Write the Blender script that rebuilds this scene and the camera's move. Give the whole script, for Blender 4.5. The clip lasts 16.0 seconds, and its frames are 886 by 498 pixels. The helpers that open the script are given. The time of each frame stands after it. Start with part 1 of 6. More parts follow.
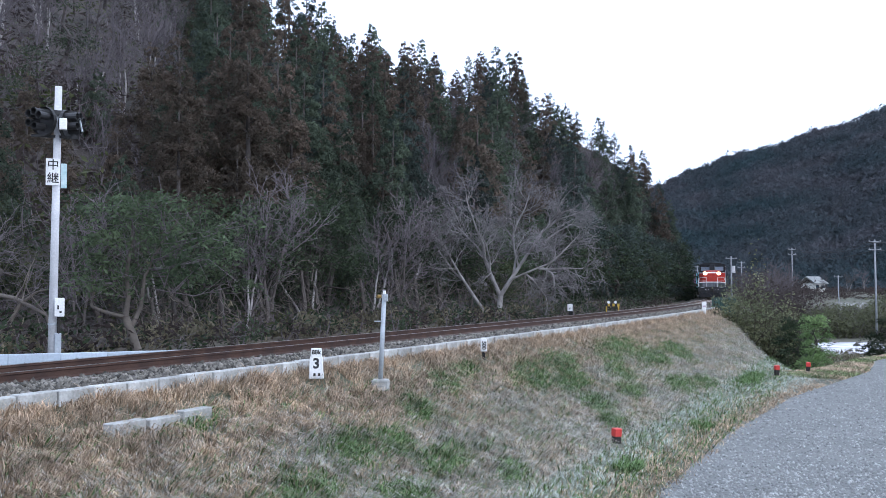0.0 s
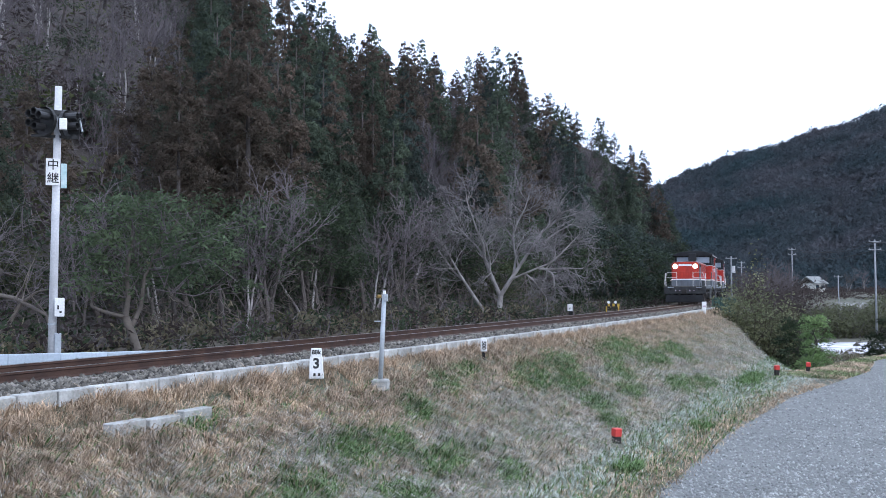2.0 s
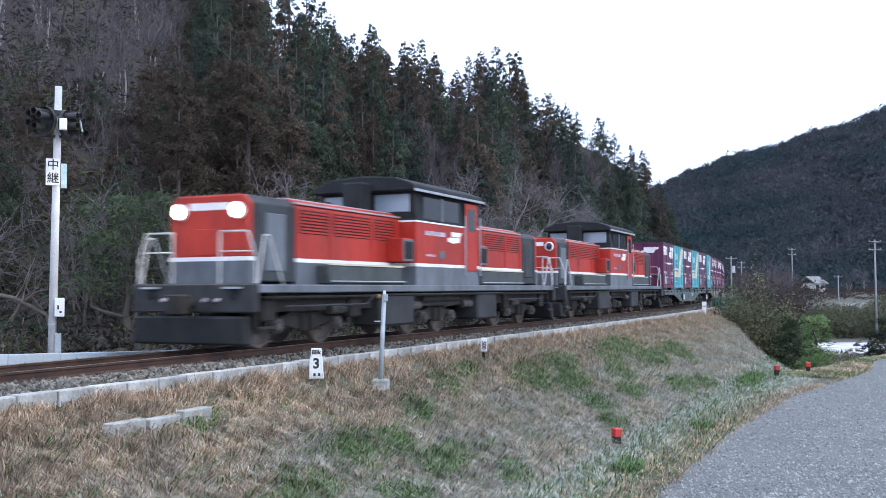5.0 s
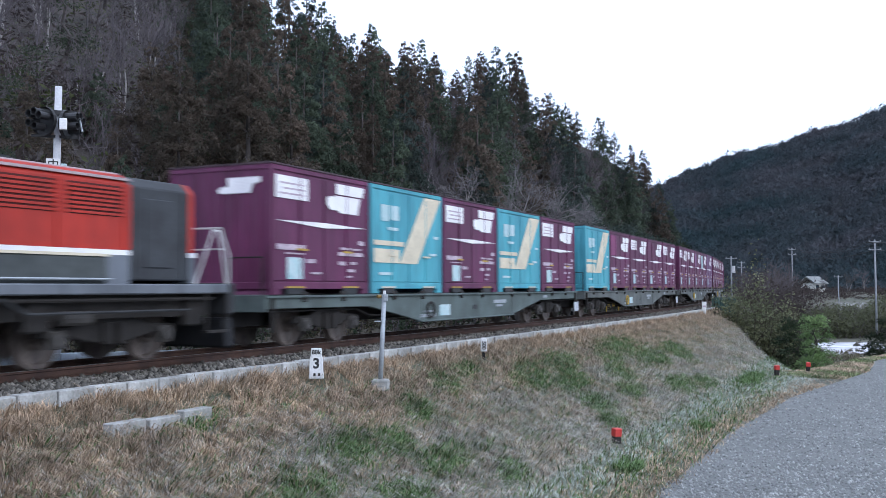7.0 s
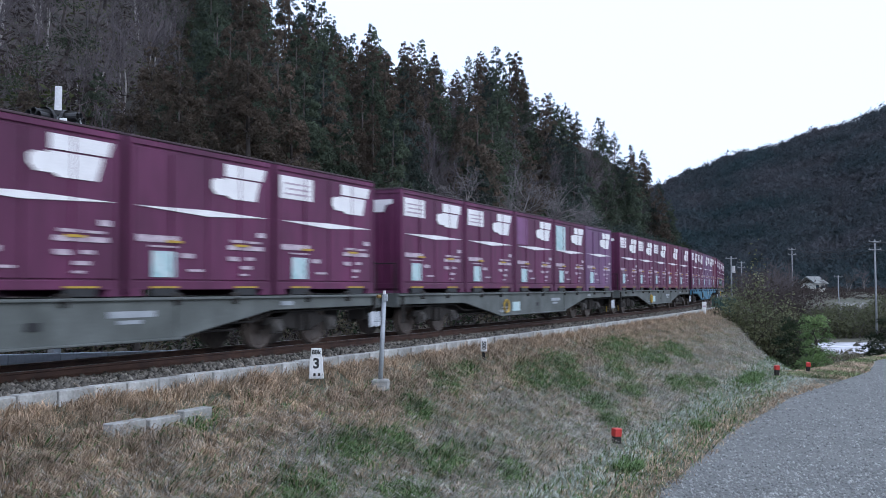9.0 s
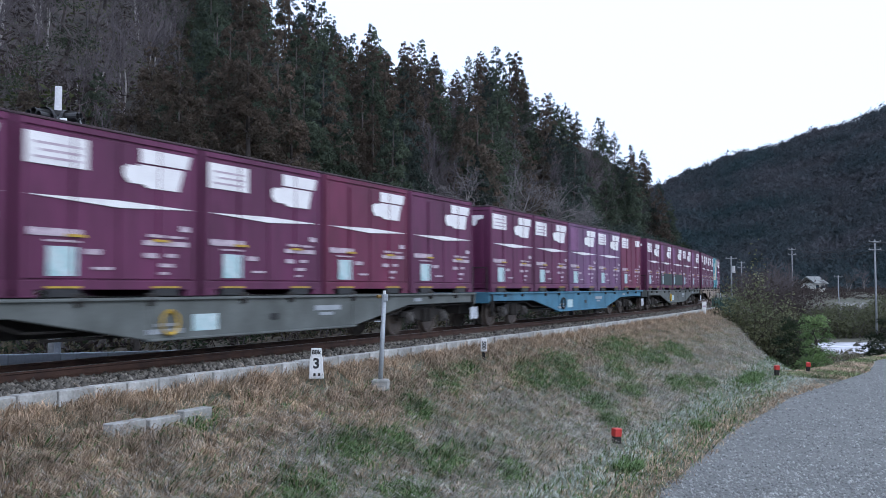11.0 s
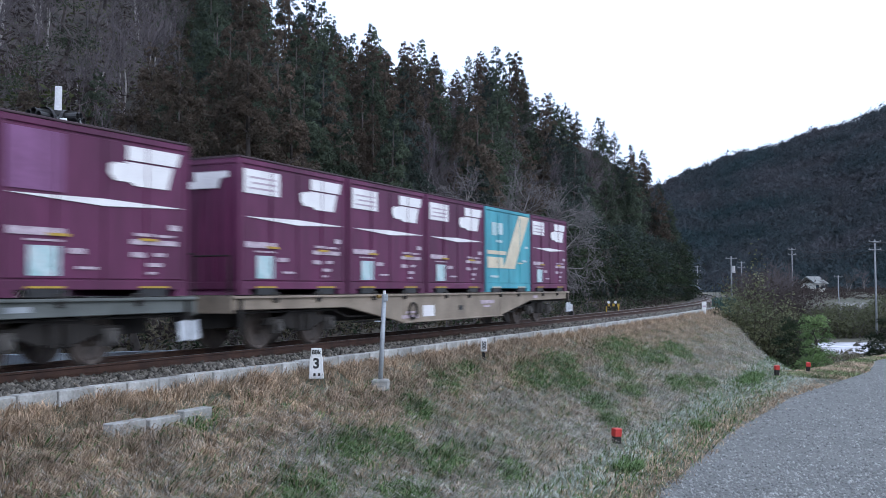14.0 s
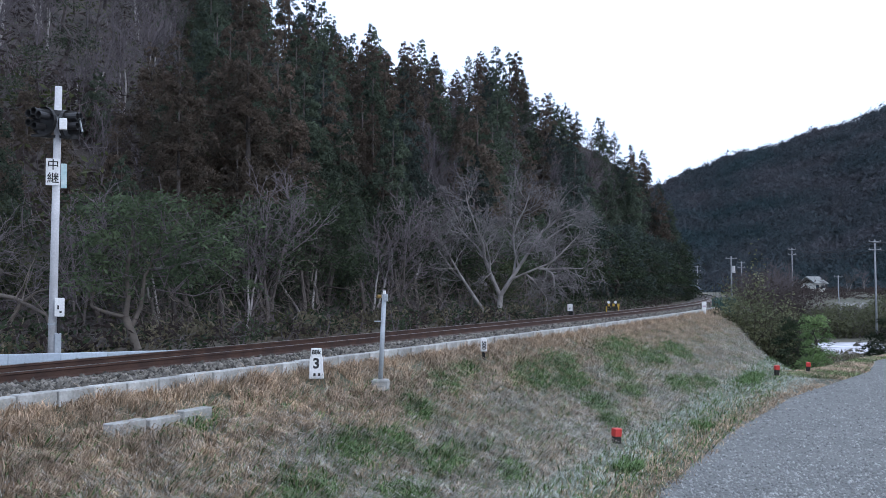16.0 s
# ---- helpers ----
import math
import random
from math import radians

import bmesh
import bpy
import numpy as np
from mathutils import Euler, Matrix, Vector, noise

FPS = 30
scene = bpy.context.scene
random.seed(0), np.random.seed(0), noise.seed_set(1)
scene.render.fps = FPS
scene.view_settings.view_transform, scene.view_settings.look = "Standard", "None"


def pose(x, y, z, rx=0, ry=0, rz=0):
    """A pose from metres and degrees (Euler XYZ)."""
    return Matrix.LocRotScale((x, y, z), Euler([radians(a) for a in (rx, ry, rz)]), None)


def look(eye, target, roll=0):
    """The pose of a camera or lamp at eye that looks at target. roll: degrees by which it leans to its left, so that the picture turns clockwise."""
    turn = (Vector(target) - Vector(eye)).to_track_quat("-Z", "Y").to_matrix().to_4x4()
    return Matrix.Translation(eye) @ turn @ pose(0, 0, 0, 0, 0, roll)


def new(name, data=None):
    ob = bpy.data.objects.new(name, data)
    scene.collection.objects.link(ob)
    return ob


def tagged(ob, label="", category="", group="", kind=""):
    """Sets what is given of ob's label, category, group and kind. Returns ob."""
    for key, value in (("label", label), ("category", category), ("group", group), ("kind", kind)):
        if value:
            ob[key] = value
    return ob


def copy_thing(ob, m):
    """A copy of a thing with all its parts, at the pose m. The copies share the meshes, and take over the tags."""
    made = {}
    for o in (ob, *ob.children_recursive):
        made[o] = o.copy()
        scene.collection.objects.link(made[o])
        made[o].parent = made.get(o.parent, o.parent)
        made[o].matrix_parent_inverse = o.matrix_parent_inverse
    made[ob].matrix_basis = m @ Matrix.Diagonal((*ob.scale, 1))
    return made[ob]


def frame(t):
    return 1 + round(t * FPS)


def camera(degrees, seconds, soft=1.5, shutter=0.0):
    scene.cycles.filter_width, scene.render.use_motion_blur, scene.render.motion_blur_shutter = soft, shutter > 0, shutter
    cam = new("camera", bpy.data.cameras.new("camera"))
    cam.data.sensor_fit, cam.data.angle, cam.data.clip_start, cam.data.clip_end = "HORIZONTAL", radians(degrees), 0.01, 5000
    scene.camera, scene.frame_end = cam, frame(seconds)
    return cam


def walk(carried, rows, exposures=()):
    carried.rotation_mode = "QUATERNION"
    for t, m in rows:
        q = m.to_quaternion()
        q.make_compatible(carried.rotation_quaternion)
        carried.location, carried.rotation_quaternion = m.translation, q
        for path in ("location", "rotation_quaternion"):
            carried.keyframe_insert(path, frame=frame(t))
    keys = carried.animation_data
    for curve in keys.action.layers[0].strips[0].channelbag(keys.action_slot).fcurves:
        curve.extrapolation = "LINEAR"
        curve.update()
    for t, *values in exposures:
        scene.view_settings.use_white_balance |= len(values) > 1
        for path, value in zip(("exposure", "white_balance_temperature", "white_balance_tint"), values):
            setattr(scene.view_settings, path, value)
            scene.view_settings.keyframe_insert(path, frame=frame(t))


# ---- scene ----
SECONDS = 16.0
EYE_Z = 1.093
cam = camera(49.41, SECONDS, soft=0.85, shutter=0.36)
_tilt = math.tan(0.04329)
walk(cam, [(0.0, look((0, 0, EYE_Z), (0, 100, EYE_Z + 100 * _tilt), -0.205)),
           (SECONDS, look((0, 0, EYE_Z), (0, 100, EYE_Z + 100 * _tilt), -0.205))],
     exposures=[(0.0, 0.45), (4.2, 0.43), (6.5, 0.36), (7.2, 0.12), (8.0, -0.04), (10.0, -0.07), (12.5, 0.02), (14.5, 0.02), (SECONDS, 0.02)])

# ---- world and light: a bright, hazy white evening sky ----
world = bpy.data.worlds.new("world")
scene.world = world
world.use_nodes = True
_n, _l = world.node_tree.nodes, world.node_tree.links
_bg = _n["Background"]
_sky = _n.new("ShaderNodeTexSky")
_sky.sky_type, _sky.sun_disc = 'NISHITA', False
_sky.sun_elevation, _sky.sun_rotation = radians(30), radians(130)
_mx = _n.new("ShaderNodeMix")
_mx.data_type = 'RGBA'
_mx.inputs[0].default_value = 0.94
_mx.inputs[7].default_value = (10.6, 12.6, 16.9, 1)
_l.new(_sky.outputs[0], _mx.inputs[6])
_l.new(_mx.outputs[2], _bg.inputs[0])
_bg.inputs[1].default_value = 0.1
_sun = new("sun", bpy.data.lights.new("sun", 'SUN'))
_sun.data.energy, _sun.data.angle, _sun.data.color = 0.9, radians(40), (0.97, 0.97, 1.0)
_sun.matrix_world = look((60, -25, 45), (0, 25, 0))

# ---- materials ----
def mat(name, a, b=None, scale=3.0, fine=40.0, rough=0.7, metal=0.0, bump=0.2, dist=0.01, vary=0.0, stretch=(1, 1, 1), island=False, spec=0.4, amp=0.5):
    """Colour a to b over a broad noise, darker and lighter grain over a fine one, with relief."""
    b = b or tuple(c * 0.75 for c in a)
    m = bpy.data.materials.new(name)
    m.use_nodes = True
    n, l = m.node_tree.nodes, m.node_tree.links
    p = n["Principled BSDF"]
    tc, mp = n.new("ShaderNodeTexCoord"), n.new("ShaderNodeMapping")
    mp.inputs["Scale"].default_value = stretch
    l.new(tc.outputs["Object"], mp.inputs[0])
    t1, t2 = n.new("ShaderNodeTexNoise"), n.new("ShaderNodeTexNoise")
    t1.inputs["Scale"].default_value, t2.inputs["Scale"].default_value = scale, fine
    t1.inputs["Detail"].default_value, t2.inputs["Detail"].default_value = 5, 3
    for t in (t1, t2):
        l.new(mp.outputs[0], t.inputs["Vector"])
    r = n.new("ShaderNodeMapRange")
    r.inputs[1].default_value, r.inputs[2].default_value = 0.35, 0.65
    l.new(t1.outputs[0], r.inputs[0])
    mx = n.new("ShaderNodeMix")
    mx.data_type = 'RGBA'
    mx.inputs[6].default_value, mx.inputs[7].default_value = (*a, 1), (*b, 1)
    l.new(r.outputs[0], mx.inputs[0])
    hs = n.new("ShaderNodeHueSaturation")
    l.new(mx.outputs[2], hs.inputs["Color"])
    v = n.new("ShaderNodeMath")
    v.operation = 'MULTIPLY_ADD'
    v.inputs[1].default_value, v.inputs[2].default_value = amp, 1 - amp / 2
    l.new(t2.outputs[0], v.inputs[0])
    last = v.outputs[0]
    if vary:
        src = n.new("ShaderNodeNewGeometry").outputs["Random Per Island"] if island else n.new("ShaderNodeObjectInfo").outputs["Random"]
        w = n.new("ShaderNodeMath")
        w.operation = 'MULTIPLY_ADD'
        w.inputs[1].default_value, w.inputs[2].default_value = 2 * vary, 1 - vary
        l.new(src, w.inputs[0])
        q = n.new("ShaderNodeMath")
        q.operation = 'MULTIPLY'
        l.new(last, q.inputs[0]), l.new(w.outputs[0], q.inputs[1])
        last = q.outputs[0]
    l.new(last, hs.inputs["Value"])
    l.new(hs.outputs[0], p.inputs["Base Color"])
    p.inputs["Roughness"].default_value, p.inputs["Metallic"].default_value = rough, metal
    p.inputs["Specular IOR Level"].default_value = spec
    if bump:
        bp = n.new("ShaderNodeBump")
        bp.inputs["Strength"].default_value, bp.inputs["Distance"].default_value = bump, dist
        l.new(t2.outputs[0], bp.inputs["Height"])
        l.new(bp.outputs[0], p.inputs["Normal"])
    return m


def glow(name, colour, strength):
    m = bpy.data.materials.new(name)
    m.use_nodes = True
    p = m.node_tree.nodes["Principled BSDF"]
    p.inputs["Base Color"].default_value = (*colour, 1)
    p.inputs["Emission Color"].default_value = (*colour, 1)
    p.inputs["Emission Strength"].default_value = strength
    return m


def glass(name, colour, rough=0.05):
    m = bpy.data.materials.new(name)
    m.use_nodes = True
    p = m.node_tree.nodes["Principled BSDF"]
    p.inputs["Base Color"].default_value = (*colour, 1)
    p.inputs["Roughness"].default_value = rough
    p.inputs["IOR"].default_value = 1.5
    return m


M_SOIL = mat("soil", (0.11, 0.085, 0.062), (0.065, 0.058, 0.042), 0.5, 12, 0.95, bump=0.5, dist=0.05)
M_SLOPE = mat("slope_soil", (0.115, 0.115, 0.078), (0.062, 0.070, 0.042), 0.6, 14, 0.95, bump=0.6, dist=0.06)
M_LITTER = mat("leaf_litter", (0.066, 0.053, 0.048), (0.036, 0.033, 0.029), 0.4, 5, 0.95, bump=0.6, dist=0.15)
M_FIELD = mat("field", (0.125, 0.115, 0.088), (0.075, 0.082, 0.058), 0.12, 1.0, 0.95, bump=0.4, dist=0.1)
M_ROAD = mat("road_chippings", (0.178, 0.182, 0.174), (0.148, 0.152, 0.146), 0.6, 16, 0.9, bump=0.9, dist=0.03, amp=1.1)
M_BALLAST = mat("ballast", (0.11, 0.095, 0.085), (0.065, 0.056, 0.05), 1.5, 18, 0.9, bump=0.8, dist=0.04)
M_STONE = mat("ballast_stone", (0.165, 0.152, 0.130), (0.085, 0.077, 0.066), 6, 40, 0.9, bump=0.2, vary=0.7, island=True)
M_CHIP = mat("road_stone", (0.34, 0.345, 0.335), (0.22, 0.225, 0.22), 6, 40, 0.9, bump=0.2, vary=0.4, island=True)
M_RAIL = mat("rusty_rail", (0.085, 0.045, 0.032), (0.05, 0.028, 0.022), 3, 30, 0.65, 0.3, bump=0.2)
M_RAILTOP = mat("polished_rail", (0.42, 0.40, 0.38), (0.3, 0.28, 0.27), 3, 30, 0.3, 0.9, bump=0.05)
M_CONC = mat("weathered_concrete", (0.56, 0.56, 0.55), (0.30, 0.30, 0.28), 4.0, 25, 0.9, bump=0.4, vary=0.22, amp=0.8)
M_SLEEPER = mat("sleeper_concrete", (0.25, 0.22, 0.20), (0.16, 0.13, 0.12), 3, 25, 0.9, bump=0.3, vary=0.2)
M_GALV = mat("galvanised_steel", (0.44, 0.47, 0.50), (0.32, 0.35, 0.38), 3, 30, 0.5, 0.4, bump=0.1)
M_POLE = mat("pole_concrete", (0.60, 0.60, 0.62), (0.47, 0.47, 0.49), 2, 30, 0.8, bump=0.1)
M_UPOLE = mat("weathered_pole", (0.30, 0.31, 0.33), (0.22, 0.23, 0.245), 2, 30, 0.85, bump=0.1)
M_BLACK = mat("black_paint", (0.018, 0.018, 0.02), (0.03, 0.03, 0.032), 5, 40, 0.5, bump=0.05)
M_WHITE = mat("white_paint", (0.80, 0.80, 0.80), (0.66, 0.66, 0.66), 2, 30, 0.55, bump=0.05)
M_PLATE = mat("step_plate_paint", (0.55, 0.58, 0.62), (0.40, 0.43, 0.47), 5, 30, 0.6, bump=0.05)
M_TROUGH = mat("pale_panel", (0.46, 0.53, 0.60), (0.38, 0.45, 0.52), 1, 20, 0.7, bump=0.05, vary=0.08)
M_RED = mat("loco_red", (0.45, 0.030, 0.017), (0.33, 0.024, 0.015), 1.2, 9, 0.55, bump=0.05, stretch=(1, 1, 0.3), amp=0.7)
# darkened red stands for the shade between the louvre slats
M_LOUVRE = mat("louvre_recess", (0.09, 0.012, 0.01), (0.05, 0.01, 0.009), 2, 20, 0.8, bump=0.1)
M_GREENGREY = mat("walkway_box_paint", (0.075, 0.085, 0.085), (0.045, 0.052, 0.052), 1.5, 9, 0.6, bump=0.08, amp=0.7)
M_GREY = mat("loco_grey", (0.155, 0.172, 0.195), (0.095, 0.105, 0.12), 1.5, 9, 0.55, bump=0.05, stretch=(1, 1, 0.3), amp=0.7)
M_DARK = mat("loco_dark", (0.026, 0.028, 0.031), (0.017, 0.017, 0.019), 2, 25, 0.7, bump=0.1, spec=0.2)
M_TANK = mat("tank_grey", (0.042, 0.044, 0.047), (0.024, 0.025, 0.027), 2, 25, 0.75, bump=0.1)
M_UNDER = mat("running_gear", (0.034, 0.030, 0.028), (0.02, 0.018, 0.017), 3, 30, 0.9, bump=0.3)
M_AXLE = mat("axle_box_steel", (0.105, 0.098, 0.092), (0.055, 0.05, 0.047), 5, 30, 0.7, 0.2, bump=0.2)
M_WHEEL = mat("wheel_steel", (0.20, 0.165, 0.145), (0.11, 0.09, 0.08), 4, 30, 0.6, 0.4, bump=0.1)
M_STRIPE = mat("stripe_white", (0.90, 0.89, 0.89), (0.78, 0.76, 0.77), 2, 30, 0.55, bump=0.03)
M_HANDRAIL = mat("handrail_white", (0.62, 0.61, 0.61), (0.42, 0.41, 0.41), 4, 30, 0.6, bump=0.03)
M_BAR = mat("lettering_white", (0.62, 0.53, 0.59), (0.36, 0.27, 0.33), 9, 24, 0.6, bump=0.03)
M_PLUMS = [mat("plum_paint", c, tuple(k * 0.62 for k in c), 1.3, 7, 0.55, bump=0.08, vary=0.12, stretch=(1, 1, 0.22), amp=0.75) for c in
           ((0.145, 0.029, 0.088), (0.19, 0.085, 0.19), (0.185, 0.028, 0.078))]
M_LILAC = mat("lilac_patch", (0.25, 0.105, 0.235), (0.20, 0.08, 0.18), 2, 20, 0.6, bump=0.03)
M_PINK = mat("faded_pink_patch", (0.27, 0.06, 0.16), (0.21, 0.045, 0.125), 2, 20, 0.6, bump=0.03)
M_TEAL = mat("teal_paint", (0.088, 0.41, 0.485), (0.06, 0.29, 0.36), 1.2, 7, 0.6, bump=0.08, stretch=(1, 1, 0.22), amp=0.7)
M_CREAM = mat("cream_paint", (0.72, 0.64, 0.48), (0.60, 0.53, 0.40), 2, 20, 0.6, bump=0.03)
M_MINT = mat("mint_sticker", (0.36, 0.56, 0.58), (0.56, 0.66, 0.68), 6, 20, 0.6, bump=0.02)
M_SHEET = mat("dark_green_sheet", (0.022, 0.045, 0.045), (0.03, 0.05, 0.05), 3, 20, 0.6, bump=0.1)
M_YELLOW = mat("yellow_paint", (0.55, 0.36, 0.05), (0.4, 0.26, 0.05), 4, 20, 0.6, bump=0.05)
M_AMBER = mat("dull_amber", (0.28, 0.17, 0.04), (0.16, 0.10, 0.03), 4, 20, 0.5, bump=0.05)
M_ROOF = mat("container_roof", (0.07, 0.04, 0.05), (0.05, 0.03, 0.04), 2, 20, 0.7, bump=0.1)
M_FRAMES = {"green": mat("wagon_green_grey", (0.115, 0.15, 0.145), (0.075, 0.095, 0.09), 1.5, 20, 0.7, bump=0.1),
            "grey": mat("wagon_grey", (0.14, 0.155, 0.15), (0.085, 0.095, 0.09), 1.5, 20, 0.7, bump=0.1),
            "blue": mat("wagon_blue", (0.07, 0.22, 0.33), (0.05, 0.15, 0.22), 1.5, 20, 0.65, bump=0.1),
            "tan": mat("wagon_tan", (0.33, 0.27, 0.21), (0.22, 0.18, 0.14), 1.5, 20, 0.7, bump=0.1)}
M_GLASS = glass("cab_glass", (0.03, 0.045, 0.06), 0.08)
M_WINDOW = glass("dim_window", (0.012, 0.016, 0.022), 0.12)
M_WINDOW.node_tree.nodes["Principled BSDF"].inputs["Specular IOR Level"].default_value = 0.15
M_LAMP = glow("headlamp_glow", (1.0, 0.84, 0.58), 500.0)
M_RAD = mat("radiator_grey", (0.055, 0.06, 0.066), (0.038, 0.04, 0.044), 2, 25, 0.7, bump=0.1, spec=0.3)
M_BARK = mat("bark", (0.095, 0.080, 0.074), (0.054, 0.046, 0.043), 3, 20, 0.9, bump=0.5, dist=0.03, vary=0.3)
M_PALEBARK = mat("pale_bark", (0.36, 0.335, 0.325), (0.20, 0.185, 0.175), 2, 20, 0.9, bump=0.3, dist=0.02, vary=0.15)
M_FINETWIG = mat("pale_twigs", (0.21, 0.192, 0.195), (0.15, 0.136, 0.14), 1, 8, 0.9, bump=0)
M_TWIG = mat("grey_twigs", (0.142, 0.120, 0.126), (0.092, 0.079, 0.083), 1, 8, 0.9, bump=0, vary=0.25)
def thin(m, share=0.45):
    """Lets a thin leaf pass light through to its other side."""
    n, l = m.node_tree.nodes, m.node_tree.links
    p, out = n["Principled BSDF"], n["Material Output"]
    tr, mx = n.new("ShaderNodeBsdfTranslucent"), n.new("ShaderNodeMixShader")
    l.new(p.inputs["Base Color"].links[0].from_socket, tr.inputs["Color"])
    mx.inputs[0].default_value = share
    l.new(p.outputs[0], mx.inputs[1])
    l.new(tr.outputs[0], mx.inputs[2])
    l.new(mx.outputs[0], out.inputs["Surface"])
    return m


def leafmat(name, a, b, vary=0.3):
    return thin(mat(name, tuple(c * 0.86 for c in a), tuple(c * 0.80 for c in b), 0.5, 2.2, 0.75, bump=0, vary=vary, spec=0.2, amp=2.2))


M_CEDAR = [leafmat("cedar_green", (0.112, 0.145, 0.098), (0.074, 0.098, 0.074)),
           leafmat("cedar_brown", (0.158, 0.120, 0.095), (0.100, 0.086, 0.068)),
           leafmat("cedar_dark", (0.080, 0.108, 0.092), (0.054, 0.070, 0.063))]
M_EVER = [leafmat("evergreen_leaf", (0.063, 0.087, 0.049), (0.036, 0.055, 0.033)),
          leafmat("evergreen_olive", (0.105, 0.115, 0.055), (0.062, 0.074, 0.036))]
M_BRIGHT = leafmat("bright_leaf", (0.25, 0.36, 0.15), (0.15, 0.24, 0.10))
M_BAMBOO = leafmat("dwarf_bamboo", (0.21, 0.22, 0.125), (0.125, 0.14, 0.08))
# haze of distance is put into this blue, lightened foliage colour
M_FAR = thin(mat("hazed_far_wood", (0.050, 0.080, 0.090), (0.104, 0.108, 0.122), 0.035, 0.22, 0.9, bump=0, vary=0.05, island=True, spec=0.1, amp=0.8))
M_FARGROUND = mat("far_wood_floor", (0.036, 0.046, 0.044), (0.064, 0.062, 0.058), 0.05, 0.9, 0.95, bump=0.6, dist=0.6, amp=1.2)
M_STRAW = mat("dry_grass", (0.53, 0.395, 0.275), (0.36, 0.275, 0.20), 0.9, 5, 0.9, bump=0, vary=0.4, island=True, spec=0.2, amp=2.4)
M_PALEGRASS = mat("bleached_grass", (0.55, 0.525, 0.475), (0.38, 0.37, 0.33), 0.9, 5, 0.9, bump=0, vary=0.4, island=True, spec=0.2, amp=2.4)
M_GREENGRASS = mat("green_grass", (0.135, 0.215, 0.08), (0.10, 0.16, 0.062), 0.9, 5, 0.85, bump=0, vary=0.4, island=True, spec=0.2, amp=2.4)
M_FROST = mat("frosted_grass", (0.50, 0.54, 0.48), (0.38, 0.43, 0.36), 0.9, 5, 0.9, bump=0, vary=0.3, island=True, spec=0.2, amp=1.0)
M_MOSS = mat("dull_green_grass", (0.20, 0.25, 0.11), (0.15, 0.18, 0.09), 0.9, 5, 0.9, bump=0, vary=0.4, island=True, spec=0.2, amp=2.4)
M_BRUSH = thin(mat("bare_brush", (0.092, 0.073, 0.068), (0.058, 0.047, 0.044), 0.3, 6, 0.9, bump=0, spec=0.1, amp=1.0))
M_DEADGRASS = thin(mat("dead_grass", (0.22, 0.19, 0.13), (0.13, 0.12, 0.085), 0.5, 6, 0.9, bump=0, spec=0.1, amp=1.0))
M_HILLTWIG = mat("hill_twigs", (0.112, 0.097, 0.104), (0.072, 0.063, 0.068), 0.6, 8, 0.9, bump=0, vary=0.25)
M_VINE = mat("dry_vine", (0.17, 0.145, 0.125), (0.09, 0.078, 0.068), 2, 20, 0.9, bump=0.2, vary=0.2)
M_STAKE = mat("red_stake_paint", (0.60, 0.05, 0.045), (0.5, 0.05, 0.04), 8, 30, 0.6, bump=0.05)
M_GRAVEL = mat("pale_gravel", (0.72, 0.72, 0.76), (0.36, 0.36, 0.39), 0.5, 4, 0.9, bump=0.4, dist=0.1)
M_TILE = mat("roof_sheet", (0.13, 0.17, 0.21), (0.10, 0.13, 0.165), 1, 10, 0.6, bump=0.1)
M_PLASTER = mat("house_wall", (0.50, 0.50, 0.46), (0.40, 0.40, 0.37), 0.7, 10, 0.85, bump=0.1)

